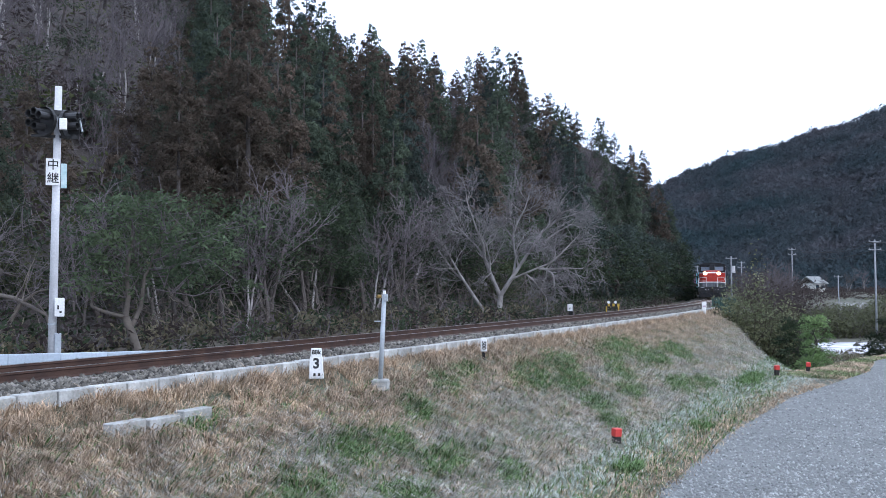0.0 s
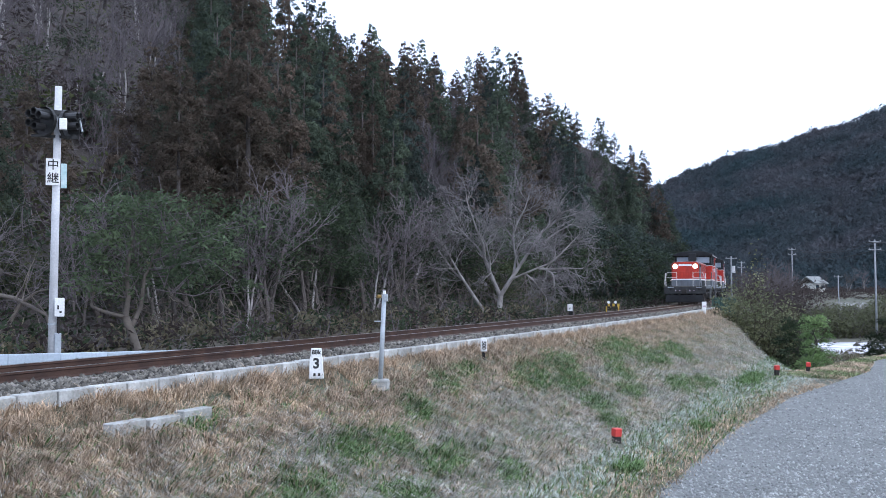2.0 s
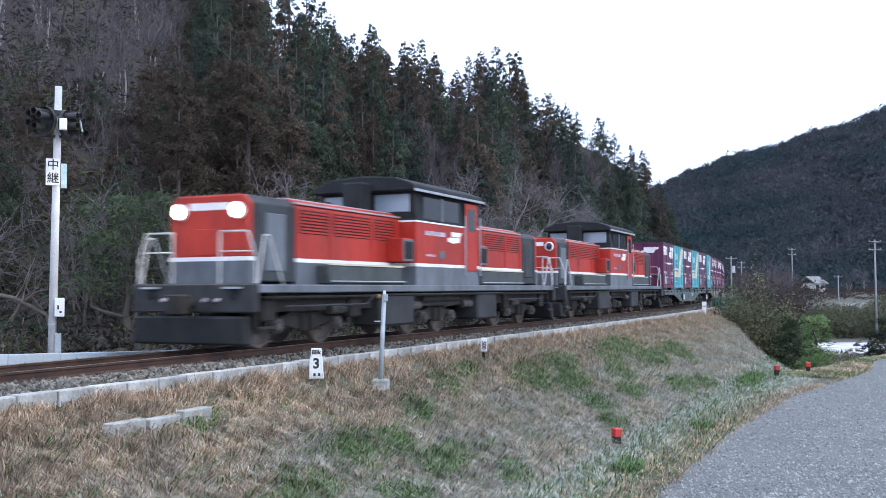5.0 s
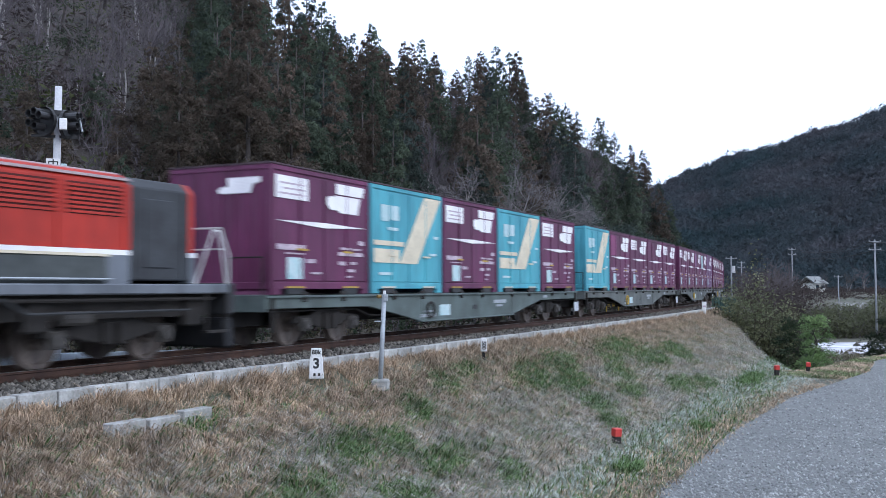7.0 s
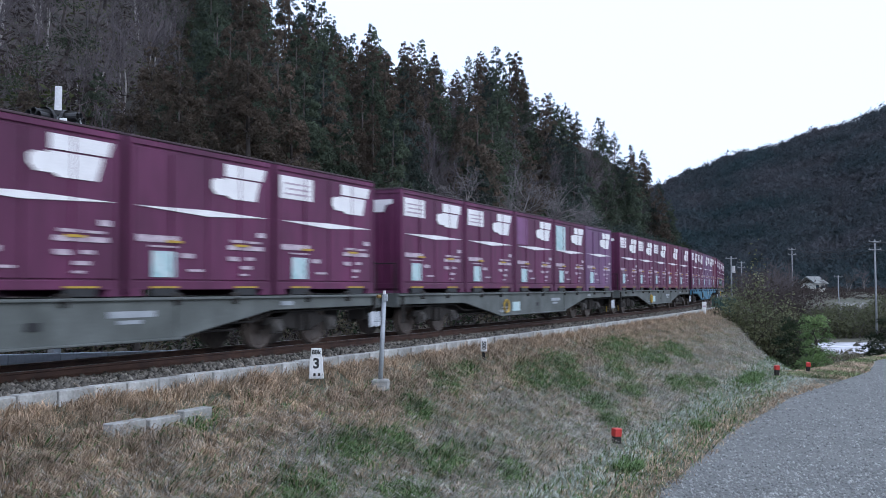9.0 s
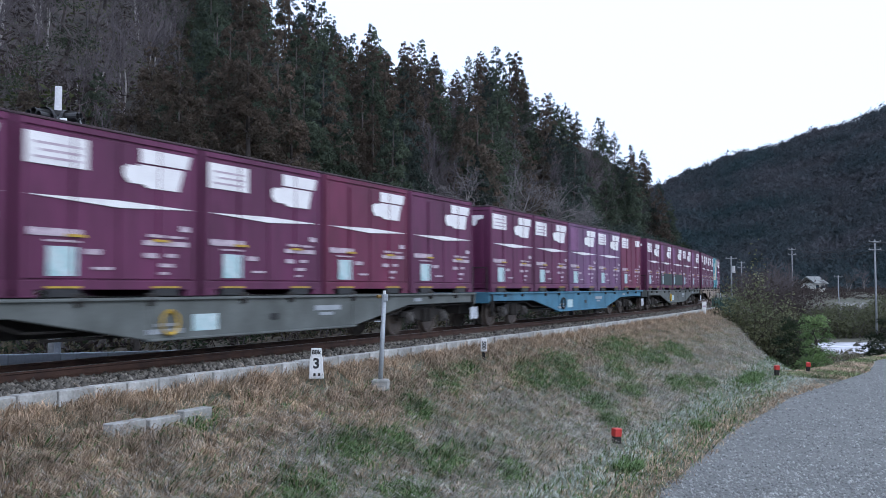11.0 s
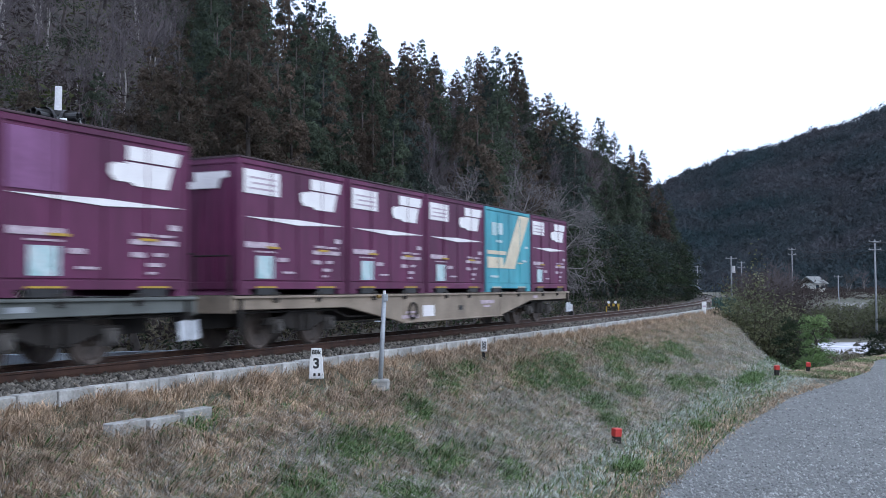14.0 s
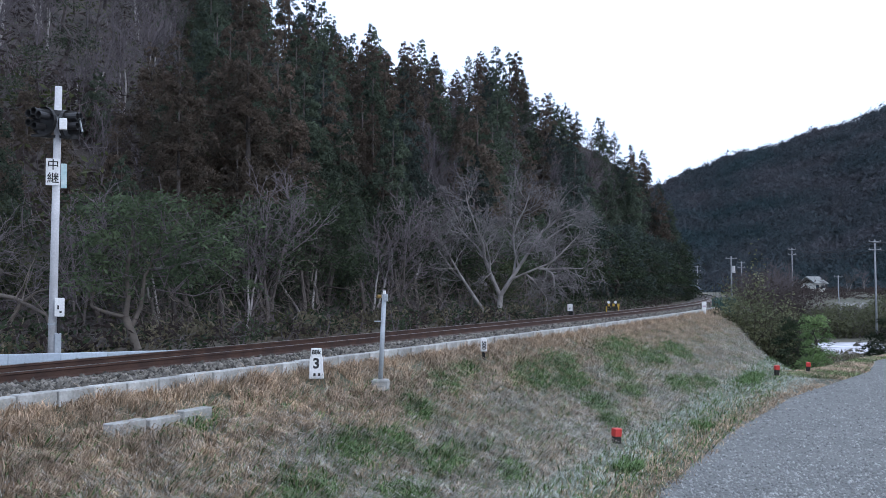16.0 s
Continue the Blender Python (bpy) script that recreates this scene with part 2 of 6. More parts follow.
# ---- building helpers ----
class Geo:
    """Collects corners and faces of one mesh."""
    def __init__(self):
        self.v, self.f = [], []

    def add(self, v, f):
        k = len(self.v)
        self.v += [tuple(p) for p in v]
        self.f += [tuple(i + k for i in q) for q in f]
        return self

    def box(self, x0, x1, y0, y1, z0, z1):
        return self.add([(x, y, z) for z in (z0, z1) for y in (y0, y1) for x in (x0, x1)],
                        [(0, 2, 3, 1), (4, 5, 7, 6), (0, 1, 5, 4), (2, 6, 7, 3), (0, 4, 6, 2), (1, 3, 7, 5)])

    def extrude(self, outline, a, b, axis="y"):
        """A prism of an outline: in x, z along y; in y, z along x; or in x, y along z."""
        put = {"y": lambda p, t: (p[0], t, p[1]), "x": lambda p, t: (t, p[0], p[1]), "z": lambda p, t: (p[0], p[1], t)}[axis]
        n = len(outline)
        return self.add([put(p, a) for p in outline] + [put(p, b) for p in outline],
                        [tuple(range(n)), tuple(range(2 * n - 1, n - 1, -1))] + [(i, i + n, (i + 1) % n + n, (i + 1) % n) for i in range(n)])

    def tube(self, p, q, r0, r1=None, n=8, cap=True):
        p, q = Vector(p), Vector(q)
        r1 = r0 if r1 is None else r1
        d = (q - p).normalized()
        u = d.cross(Vector((0, 0, 1)) if abs(d.z) < 0.9 else Vector((1, 0, 0))).normalized()
        w = d.cross(u)
        ring = [(math.cos(2 * math.pi * i / n), math.sin(2 * math.pi * i / n)) for i in range(n)]
        vs = [p + (u * c + w * s) * r0 for c, s in ring] + [q + (u * c + w * s) * r1 for c, s in ring]
        fs = [(i, (i + 1) % n, (i + 1) % n + n, i + n) for i in range(n)]
        if cap:
            fs += [tuple(range(n - 1, -1, -1)), tuple(range(n, 2 * n))]
        return self.add(vs, fs)

    def path(self, pts, r, n=6):
        for a, b in zip(pts, pts[1:]):
            self.tube(a, b, r, r, n)
        return self

    def lathe(self, prof, c, axis="y", n=20):
        """A turned shape: profile of (along, radius) about an axis through c."""
        k, vs, fs = len(prof), [], []
        for i in range(n):
            a = 2 * math.pi * i / n
            for t, r in prof:
                o = {"y": (r * math.cos(a), t, r * math.sin(a)), "z": (r * math.cos(a), r * math.sin(a), t), "x": (t, r * math.cos(a), r * math.sin(a))}[axis]
                vs.append((c[0] + o[0], c[1] + o[1], c[2] + o[2]))
        for i in range(n):
            j = (i + 1) % n
            fs += [(i * k + m, j * k + m, j * k + m + 1, i * k + m + 1) for m in range(k - 1)]
        return self.add(vs, fs)

    def mesh(self, name, bevel=0.0, smooth=False):
        me = bpy.data.meshes.new(name)
        me.from_pydata(self.v, [], self.f)
        bm = bmesh.new()
        bm.from_mesh(me)
        bmesh.ops.recalc_face_normals(bm, faces=bm.faces)
        if bevel:
            es = [e for e in bm.edges if len(e.link_faces) == 2 and e.calc_face_angle(0) > 0.5]
            bmesh.ops.bevel(bm, geom=es, offset=bevel, segments=1, affect='EDGES', clamp_overlap=True)
        if smooth:
            for f in bm.faces:
                f.smooth = True
        bm.to_mesh(me)
        bm.free()
        return me


def part(name, geo, material, parent=None, label="", bevel=0.0, smooth=False):
    """Links one mesh as an object under its thing."""
    me = geo if isinstance(geo, bpy.types.Mesh) else geo.mesh(name, bevel, smooth)
    if not me.materials:
        me.materials.append(material)
    ob = new(name, me)
    ob.parent = parent
    return tagged(ob, label)


def thing(name, label, category, group="", kind=""):
    e = new(name)
    e.empty_display_size = 0.2
    return tagged(e, label, category, group, kind)


def fast_mesh(name, v, f, material, normals=None):
    """A mesh from arrays of corners and of triangles or quads; foliage may take the normals of its clumps."""
    v, f = np.asarray(v, dtype=np.float32), np.array(f, dtype=np.int32)
    if normals is not None:
        out = np.cross(v[f[:, 1]] - v[f[:, 0]], v[f[:, 2]] - v[f[:, 0]])
        back = np.einsum("ij,ij->i", out, normals[f].sum(1)) < 0
        f[back] = f[back][:, ::-1]
    me = bpy.data.meshes.new(name)
    k = f.shape[1]
    me.vertices.add(len(v)), me.loops.add(f.size), me.polygons.add(len(f))
    me.vertices.foreach_set("co", v.ravel())
    me.loops.foreach_set("vertex_index", f.ravel())
    me.polygons.foreach_set("loop_start", np.arange(0, f.size, k, dtype=np.int32))
    me.update(calc_edges=True)
    if normals is not None:
        me.polygons.foreach_set("use_smooth", np.ones(len(f), dtype=bool))
        me.normals_split_custom_set_from_vertices(normals)
    me.materials.append(material)
    return me


def clump_normals(c, centre, up=0.35, blur=0.35, seed=0):
    """Outward directions of leaves at c about the middle of their clumps, a little uneven."""
    d = c - centre
    d = d / (np.linalg.norm(d, axis=1, keepdims=True) + 1e-6)
    d = d + np.array((0, 0, up)) + np.random.default_rng(seed).normal(0, blur, d.shape)
    return d / (np.linalg.norm(d, axis=1, keepdims=True) + 1e-6)


# ---- the line of the track: z = 0 at the railhead beside the origin ----
GRADE = 0.00207
_S = np.arange(-60, 262, 0.5)
_K = np.interp(_S, (-20, 0, 15, 30, 45, 60, 80, 110, 140, 180, 240),
               (-0.0024, -0.00019, -0.00169, -0.00232, -0.00242, -0.0019, -0.00161, -0.00111, -0.00083, -0.00063, -0.0006))
_T = np.concatenate([[0], np.cumsum((_K[1:] + _K[:-1]) / 4)])
_T += 0.43651 - np.interp(0, _S, _T)
_X = np.concatenate([[0], np.cumsum((np.sin(_T[1:]) + np.sin(_T[:-1])) / 4)])
_Y = np.concatenate([[0], np.cumsum((np.cos(_T[1:]) + np.cos(_T[:-1])) / 4)])
_X += -0.46952 - np.interp(0, _S, _X)
_Y += 26.81259 - np.interp(0, _S, _Y)


def track(s, n=0.0, z=0.0):
    """A point beside the track: s metres along it, n metres towards the road, z above the railhead."""
    th = float(np.interp(s, _S, _T))
    x, y = float(np.interp(s, _S, _X)), float(np.interp(s, _S, _Y))
    if s < _S[0]:
        x, y = x + (s - _S[0]) * math.sin(th), y + (s - _S[0]) * math.cos(th)
    return Vector((x + n * math.cos(th), y - n * math.sin(th), z + GRADE * s))


def beside(s, n, z=0.0, turn=0.0):
    """A pose there, its x axis along the track towards the camera's end, its y axis towards the road."""
    th = float(np.interp(s, _S, _T))
    return Matrix.Translation(track(s, n, z)) @ pose(0, 0, 0, 0, 0, math.degrees(math.atan2(-math.cos(th), -math.sin(th))) + turn)


def strip(name, outline, s0, s1, step, material, close=True, jitter=0.0):
    """A section of (n, z) points drawn along the track."""
    rows = max(2, int((s1 - s0) / step) + 1)
    vs, fs, k = [], [], len(outline)
    for i in range(rows):
        s = s0 + (s1 - s0) * i / (rows - 1)
        for n, z in outline:
            p = track(s, n, z)
            if jitter:
                p.z += jitter * noise.noise(p * 0.7)
            vs.append(p)
    for i in range(rows - 1):
        for j in range(k if close else k - 1):
            a, b = i * k + j, i * k + (j + 1) % k
            fs.append((a, b, b + k, a + k))
    if close:
        fs += [tuple(range(k)), tuple(range((rows - 1) * k, rows * k))]
    g = Geo()
    g.v, g.f = vs, fs
    return part(name, g, material)

# ---- ground, embankment, track, road ----
ROAD_Z = -2.15
def near_track(x, y):
    """Track coordinates (s, n) of points in the plan."""
    x, y = np.atleast_1d(np.asarray(x, float)), np.atleast_1d(np.asarray(y, float))
    i = np.argmin((_X[None, ::4] - x[:, None]) ** 2 + (_Y[None, ::4] - y[:, None]) ** 2, axis=1) * 4
    return _S[i], (x - _X[i]) * np.cos(_T[i]) - (y - _Y[i]) * np.sin(_T[i])


CREST_A, CREST_B = Vector((13.9, 40.2)), Vector((17.9, 62.5))
def past_crest(x, y):
    """Metres beyond the edge where the bank drops to the stream."""
    d = (CREST_B - CREST_A).normalized()
    return (x - CREST_A.x) * d.y - (y - CREST_A.y) * d.x


def smooth(a, b, x):
    t = np.clip((x - a) / (b - a), 0, 1)
    return t * t * (3 - 2 * t)


def ground_z(x, y):
    x, y = np.atleast_1d(np.asarray(x, float)), np.atleast_1d(np.asarray(y, float))
    r = np.hypot(x, y)
    z = np.full(x.shape, ROAD_Z - 0.06)
    drop = smooth(-0.4, 1.2, past_crest(x, y)) * smooth(37, 41, y) * smooth(0.0, 1.6, (y - 39.8) * 0.623 - (x - 15.3) * 0.781)
    z = z - 2.6 * drop * (1 - smooth(110, 200, r))
    z = z + smooth(110, 230, r) * 2.6 
    return z + 0.04 * np.sin(x * 0.7 + y * 0.3)


def polar_sheet(name, radii, angles, zf, material):
    a, r = np.meshgrid(angles, radii)
    x, y = (r * np.sin(a)).ravel(), (r * np.cos(a)).ravel()
    z = zf(x, y)
    nr, na = len(radii), len(angles)
    i, j = np.meshgrid(np.arange(nr - 1), np.arange(na - 1), indexing="ij")
    k = (i * na + j).ravel()
    me = fast_mesh(name, np.stack([x, y, z], 1), np.stack([k, k + 1, k + na + 1, k + na], 1), material)
    me.polygons.foreach_set("use_smooth", np.ones(len(me.polygons), dtype=bool))
    ob = new(name, me)
    return ob


ground = polar_sheet("ground", np.concatenate([[0.2], np.geomspace(3, 3500, 130)]),
                     np.concatenate([np.radians(np.arange(-28, 30, 0.5)), np.radians(np.arange(30, 333, 6))]), ground_z, M_FIELD)
tagged(ground, "flat winter field with dull green and brown grass", "ground", kind="structure")

# the bank from the kerb to the strip beside the road
def bank_sheet():
    ss = np.arange(-45, 46, 0.4)
    ns = np.concatenate([[2.05, 2.3], np.linspace(2.42, 6.2, 20), np.linspace(6.6, 9.4, 8)])
    v = []
    for s in ss:
        for n in ns:
            p = track(s, n)
            z = np.interp(n, (2.05, 2.3, 2.6, 3.4, 5.2, 6.3, 8.2, 9.4), (-0.2, -0.29, -0.48, -0.78, -1.62, -2.02, -2.13, -2.35))
            z += (0.03 * noise.noise(p * 0.6) + 0.02 * noise.noise(p * 1.7) - 0.025) * min(1, max(0, (n - 2.3) * 1.5))
            c = float(past_crest(p.x, p.y))
            z = GRADE * s * (1 - min(1, max(0, (n - 2.3) / 4))) + z - 2.4 * float(smooth(-0.1, 1.7, np.array(c))) * (p.y > 38)
            v.append((p.x, p.y, z))
    k = len(ns)
    i, j = np.meshgrid(np.arange(len(ss) - 1), np.arange(k - 1), indexing="ij")
    q = (i * k + j).ravel()
    me = fast_mesh("grass_bank", v, np.stack([q, q + k, q + k + 1, q + 1], 1), M_SLOPE)
    me.polygons.foreach_set("use_smooth", np.ones(len(me.polygons), dtype=bool))
    return tagged(new("grass_bank", me), "railway embankment slope with dry grass and green patches", "embankment", kind="structure")


bank = bank_sheet()
tagged(strip("track_bed", [(-3.4, -1.4), (-2.6, -0.42), (-1.75, -0.17), (1.75, -0.17), (2.12, -0.2), (2.12, -1.4)], -50, 240, 2.0, M_BALLAST),
       "brown-grey stone ballast bed of a single track", "track bed", kind="structure")
tagged(strip("far_bank", [(2.15, -0.22), (2.6, -0.35), (9.0, -4.6), (2.15, -4.6)], 44, 240, 4.0, M_SLOPE), "overgrown far slope of the railway bank", "embankment", kind="structure")
tagged(strip("hill_foot", [(-2.4, -0.5), (-5.0, -0.45), (-9.5, -0.2), (-9.5, -1.6), (-2.4, -1.6)], -60, 120, 2.0, M_SOIL, jitter=0.15),
       "bare earth and litter at the foot of the hill", "ground", kind="structure")

RAIL = [(-0.062, -0.150), (-0.062, -0.138), (-0.012, -0.115), (-0.012, -0.045), (-0.032, -0.035), (-0.032, -0.003),
        (0.032, -0.003), (0.032, -0.035), (0.012, -0.045), (0.012, -0.115), (0.062, -0.138), (0.062, -0.150)]
for side in (-0.566, 0.566):
    r = strip("rail", [(n + side, z) for n, z in RAIL], -50, 240, 1.0, M_RAIL)
    tagged(r, "rust-brown steel rail of a narrow-gauge track", "rail", "rails", "structure")
    t = strip("running_surface", [(side - 0.026, -0.003), (side - 0.026, 0.001), (side + 0.026, 0.001), (side + 0.026, -0.003)], -50, 240, 1.0, M_RAILTOP)
    t.parent = r
    tagged(t, "shiny worn top of the rail")
sleeper_me = Geo().extrude([(-1.0, -0.30), (-1.0, -0.155), (-0.7, -0.15), (0.7, -0.15), (1.0, -0.155), (1.0, -0.30)], -0.12, 0.12, "x").mesh("sleeper", 0.012)
sleeper_me.materials.append(M_SLEEPER)
bed = bpy.data.objects["track_bed"]
for i in range(230):
    o = new("sleeper", sleeper_me)
    o.parent = bed
    o.matrix_basis = beside(-30 + i * 0.62, 0)

def stones(name, pts, lo, hi, material, label, rng):
    """Loose angular stones, each a squashed eight-faced lump."""
    pts = np.asarray(pts)
    base = np.array([(1, 0, 0), (-1, 0, 0), (0, 1, 0), (0, -1, 0), (0, 0, 1), (0, 0, -1)], float)
    tri = np.array([(0, 2, 4), (2, 1, 4), (1, 3, 4), (3, 0, 4), (2, 0, 5), (1, 2, 5), (3, 1, 5), (0, 3, 5)])
    n = len(pts)
    a = rng.uniform(0, 6.28, n)
    sc = rng.uniform(lo, hi, (n, 1)) * rng.uniform(0.6, 1.3, (n, 3))
    v = base[None] * sc[:, None, :] * (1 + rng.uniform(-0.25, 0.25, (n, 6, 1)))
    tx = rng.uniform(-0.5, 0.5, (n, 1))
    x, y, z = v[..., 0], v[..., 1], v[..., 2]
    z, x = z + tx * x, x - tx * z
    x, y = x * np.cos(a)[:, None] - y * np.sin(a)[:, None], x * np.sin(a)[:, None] + y * np.cos(a)[:, None]
    v = np.stack([x, y, z], -1) + pts[:, None, :]
    f = (tri[None] + 6 * np.arange(n)[:, None, None]).reshape(-1, 3)
    return tagged(new(name, fast_mesh(name, v.reshape(-1, 3), f, material)), label, name.replace("_", " "), kind="stuff")


rng = np.random.default_rng(3)
pts = []
for s, n in zip(-16 + 70 * rng.random(23000) ** 1.7, rng.uniform(-2.3, 2.14, 23000)):
    if abs(abs(n) - 0.566) < 0.09:
        continue
    p = track(s, n, -0.165 - max(0, abs(n) - 1.8) * (0.12 if n > 0 else 0.4) + rng.uniform(-0.02, 0.012))
    pts.append(p)
stones("ballast_stones", pts, 0.026, 0.062, M_STONE, "loose brown-grey crushed stone between and beside the rails", rng)

# concrete kerb along the ballast, in single blocks
kerb = thing("kerb", "weathered pale concrete kerb holding the ballast", "kerb", kind="structure")
kerb_me = [Geo().box(-0.289, 0.289, -0.09, 0.09, -0.42 - 0.01 * k, -0.122 + 0.005 * k).mesh("kerb_block", 0.012) for k in range(3)]
for m in kerb_me:
    m.materials.append(M_CONC)
for i in range(105):
    o = new("kerb_block", kerb_me[(i * 7 % 5) % 3])
    o.parent = kerb
    o.matrix_basis = beside(-22 + i * 0.6, 2.24 + 0.012 * math.sin(i * 2.3), 0, 0.8 * math.sin(i * 1.7))
# a short lower kerb in the grass
low = thing("lower_kerb", "broken pale concrete kerb blocks half hidden in grass", "kerb", kind="structure")

# road beside the bank
def road_sheet():
    edge = [(-3.5, 4.0), (1.0, 10.6), (3.3, 15.2), (6.4, 21.8), (10.5, 29.2), (16.9, 38.3), (19.4, 43.6)]
    far = [(22.4, 47.2), (30.0, 47.0), (40.0, 40.0), (60.0, 30.0), (60.0, -30.0), (-12.0, -30.0), (-9.0, -5.0)]
    g = Geo()
    g.extrude(edge + far, ROAD_Z - 0.4, ROAD_Z, "z")
    return tagged(part("road", g, M_ROAD), "pale grey road surface strewn with fine chippings", "road", kind="structure")


road = road_sheet()
pts = []
for _ in range(22000):
    y = 13 + 32 * rng.random() ** 1.6
    x = y * rng.uniform(0.12, 0.48)
    if x > np.interp(y, (10.6, 15.2, 21.8, 29.2, 38.3, 43.6), (1.0, 3.3, 6.4, 10.5, 16.9, 19.4)) + 0.1 * rng.normal():
        pts.append((x, y, ROAD_Z + 0.004))
stones("road_chippings", pts, 0.012, 0.034, M_CHIP, "small pale stone chippings scattered on the road", rng)

# stream
g = Geo()
g.extrude([(26, 84), (60, 92), (110, 104), (110, 122), (60, 104), (32, 104), (24, 94)], -4.72, -4.62, "z")
tagged(part("stream_bed", g, M_GRAVEL), "pale gravel bed of the stream", "stream bed", kind="structure")

# ---- hill behind the track ----
F_LEN = 784 / math.tan(radians(49.41 / 2))
def az(bearing):
    return np.arctan((np.asarray(bearing, float) - 784) / F_LEN)


_ap = np.arange(-700, 1231, 10.0)
RIDGE_ANG = az((-700, 0, 200, 400, 490, 620, 790, 900, 950, 1050, 1110, 1150, 1190, 1215, 1230))
RIDGE_TAN = (511 - np.array((-260, -130, -75, 30, 104, 170, 188, 200, 225, 272, 305, 345, 420, 480, 509))) / F_LEN
RIDGE_R = np.array((105, 105, 108, 112, 114, 116, 118, 120, 122, 128, 133, 138, 142, 144, 145))
_fs = np.arange(-45, 135, 1.0)
_fp = np.array([track(s, -float(np.interp(s, (60, 100, 130), (8.5, 4.2, 3.5))))[:2] for s in _fs])
FOOT_ANG, FOOT_R = np.arctan2(_fp[:, 0], _fp[:, 1]), np.hypot(_fp[:, 0], _fp[:, 1])
_k = np.maximum.accumulate(FOOT_ANG) == FOOT_ANG
FOOT_ANG, FOOT_R = FOOT_ANG[_k], FOOT_R[_k]


def hill_z(x, y):
    a, r = np.arctan2(x, y), np.hypot(x, y)
    f, R = np.interp(a, FOOT_ANG, FOOT_R), np.interp(a, RIDGE_ANG, RIDGE_R)
    top = EYE_Z + R * np.interp(a, RIDGE_ANG, RIDGE_TAN)
    t = (r - f) / np.maximum(R - f, 1)
    up = np.clip(t, 0, 1)
    z = -0.3 + (top + 0.3) * (0.35 * up + 0.65 * up ** 1.25)
    z = z - np.maximum(t - 1, 0) * 14
    return z + 0.6 * np.sin(x * 0.21 + 1) * np.cos(y * 0.17) * np.clip(t * 3, 0, 1)


def hill_sheet():
    aa = np.linspace(float(az(-650)), float(az(1222)), 150)
    vs, rows = [], 34
    for j in range(rows):
        f, R = np.interp(aa, FOOT_ANG, FOOT_R), np.interp(aa, RIDGE_ANG, RIDGE_R)
        r = f + (R - f) * (-0.04 + 1.9 * j / (rows - 1))
        x, y = r * np.sin(aa), r * np.cos(aa)
        vs.append(np.stack([x, y, hill_z(x, y)], 1))
    v = np.concatenate(vs)
    i, j = np.meshgrid(np.arange(rows - 1), np.arange(149), indexing="ij")
    k = (i * 150 + j).ravel()
    me = fast_mesh("hillside", v, np.stack([k, k + 1, k + 151, k + 150], 1), M_LITTER)
    me.polygons.foreach_set("use_smooth", np.ones(len(me.polygons), dtype=bool))
    return tagged(new("hillside", me), "steep wooded hillside with brown leaf litter", "hillside", kind="structure")


hillside = hill_sheet()

# far hill across the valley
FAR_ANG = az((900, 1100, 1165, 1215, 1300, 1400, 1500, 1568, 1750, 2200))
FAR_TAN = (511 - np.array((346, 341, 338, 310, 286, 264, 240, 223, 200, 276))) / F_LEN
def far_z(x, y):
    a, r = np.arctan2(x, y), np.hypot(x, y)
    top = 430 * np.interp(a, FAR_ANG, FAR_TAN) + 0.6 * np.sin(a * 90)
    t = (r - 260) / 170
    return -1.5 + (top + 1.5) * np.clip(t, 0, 1) ** 1.1 - np.maximum(t - 1, 0) * 40 + 1.6 * np.sin(a * 60 + r * 0.02) * np.clip(3 - 3 * t, 0, 1) * np.clip(t * 2, 0, 1)


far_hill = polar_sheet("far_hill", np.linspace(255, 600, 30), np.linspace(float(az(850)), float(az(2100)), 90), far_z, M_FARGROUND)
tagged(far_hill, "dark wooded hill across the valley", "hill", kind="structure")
def far_woods():
    """Small uneven crowns close together on the far hill, each a loose clump of leaf sprays."""
    r = np.random.default_rng(11)
    n, m = 8200, 46
    a = r.uniform(float(az(1135)), float(az(1640)), n)
    d = 258 + 184 * r.random(n)
    x, y = d * np.sin(a), d * np.cos(a)
    size = r.uniform(0.9, 2.1, n) * r.choice((0.8, 1.0, 1.25), n)
    tall = r.uniform(0.9, 1.7, n)
    c = np.stack([x, y, far_z(x, y) + size * 0.3], 1)
    u = r.normal(size=(n, m, 3))
    u[..., 2] = np.abs(u[..., 2] + 0.2)
    u /= np.linalg.norm(u, axis=2, keepdims=True)
    shape = np.stack([np.ones(n), np.ones(n), tall], 1)[:, None, :]
    q = c[:, None, :] + u * size[:, None, None] * shape * r.uniform(0.6, 1.12, (n, m, 1))
    norm = (u + r.normal(0, 0.45, u.shape) + np.array((0, 0, 0.3))).reshape(-1, 3)
    norm /= np.linalg.norm(norm, axis=1, keepdims=True)
    leaf = (q[:, :, None, :] + r.normal(size=(n, m, 3, 3)) * 0.34).reshape(-1, 3)
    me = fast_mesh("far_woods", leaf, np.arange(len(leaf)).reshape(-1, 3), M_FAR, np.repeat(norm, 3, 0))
    return tagged(new("far_woods", me), "dense dark winter wood on the far hill, haze in its colour", "woods", kind="stuff")


far_woods()

# unseen ridge added behind the road to close the place and darken reflections
def near_side_z(x, y):
    r = np.hypot(x, y)
    a = np.arctan2(x, y)
    t = np.clip((r - 130) / 160, 0, 1)
    return -3 + (17 + 3 * np.sin(a * 5) + 2 * np.sin(a * 17 + 1)) * t ** 1.1 - np.maximum((r - 290) / 100, 0) * 20


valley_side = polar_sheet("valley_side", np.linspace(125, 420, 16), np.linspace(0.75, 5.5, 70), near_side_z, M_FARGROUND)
tagged(valley_side, "added dark ridge out of view behind the road", "hill", kind="structure")

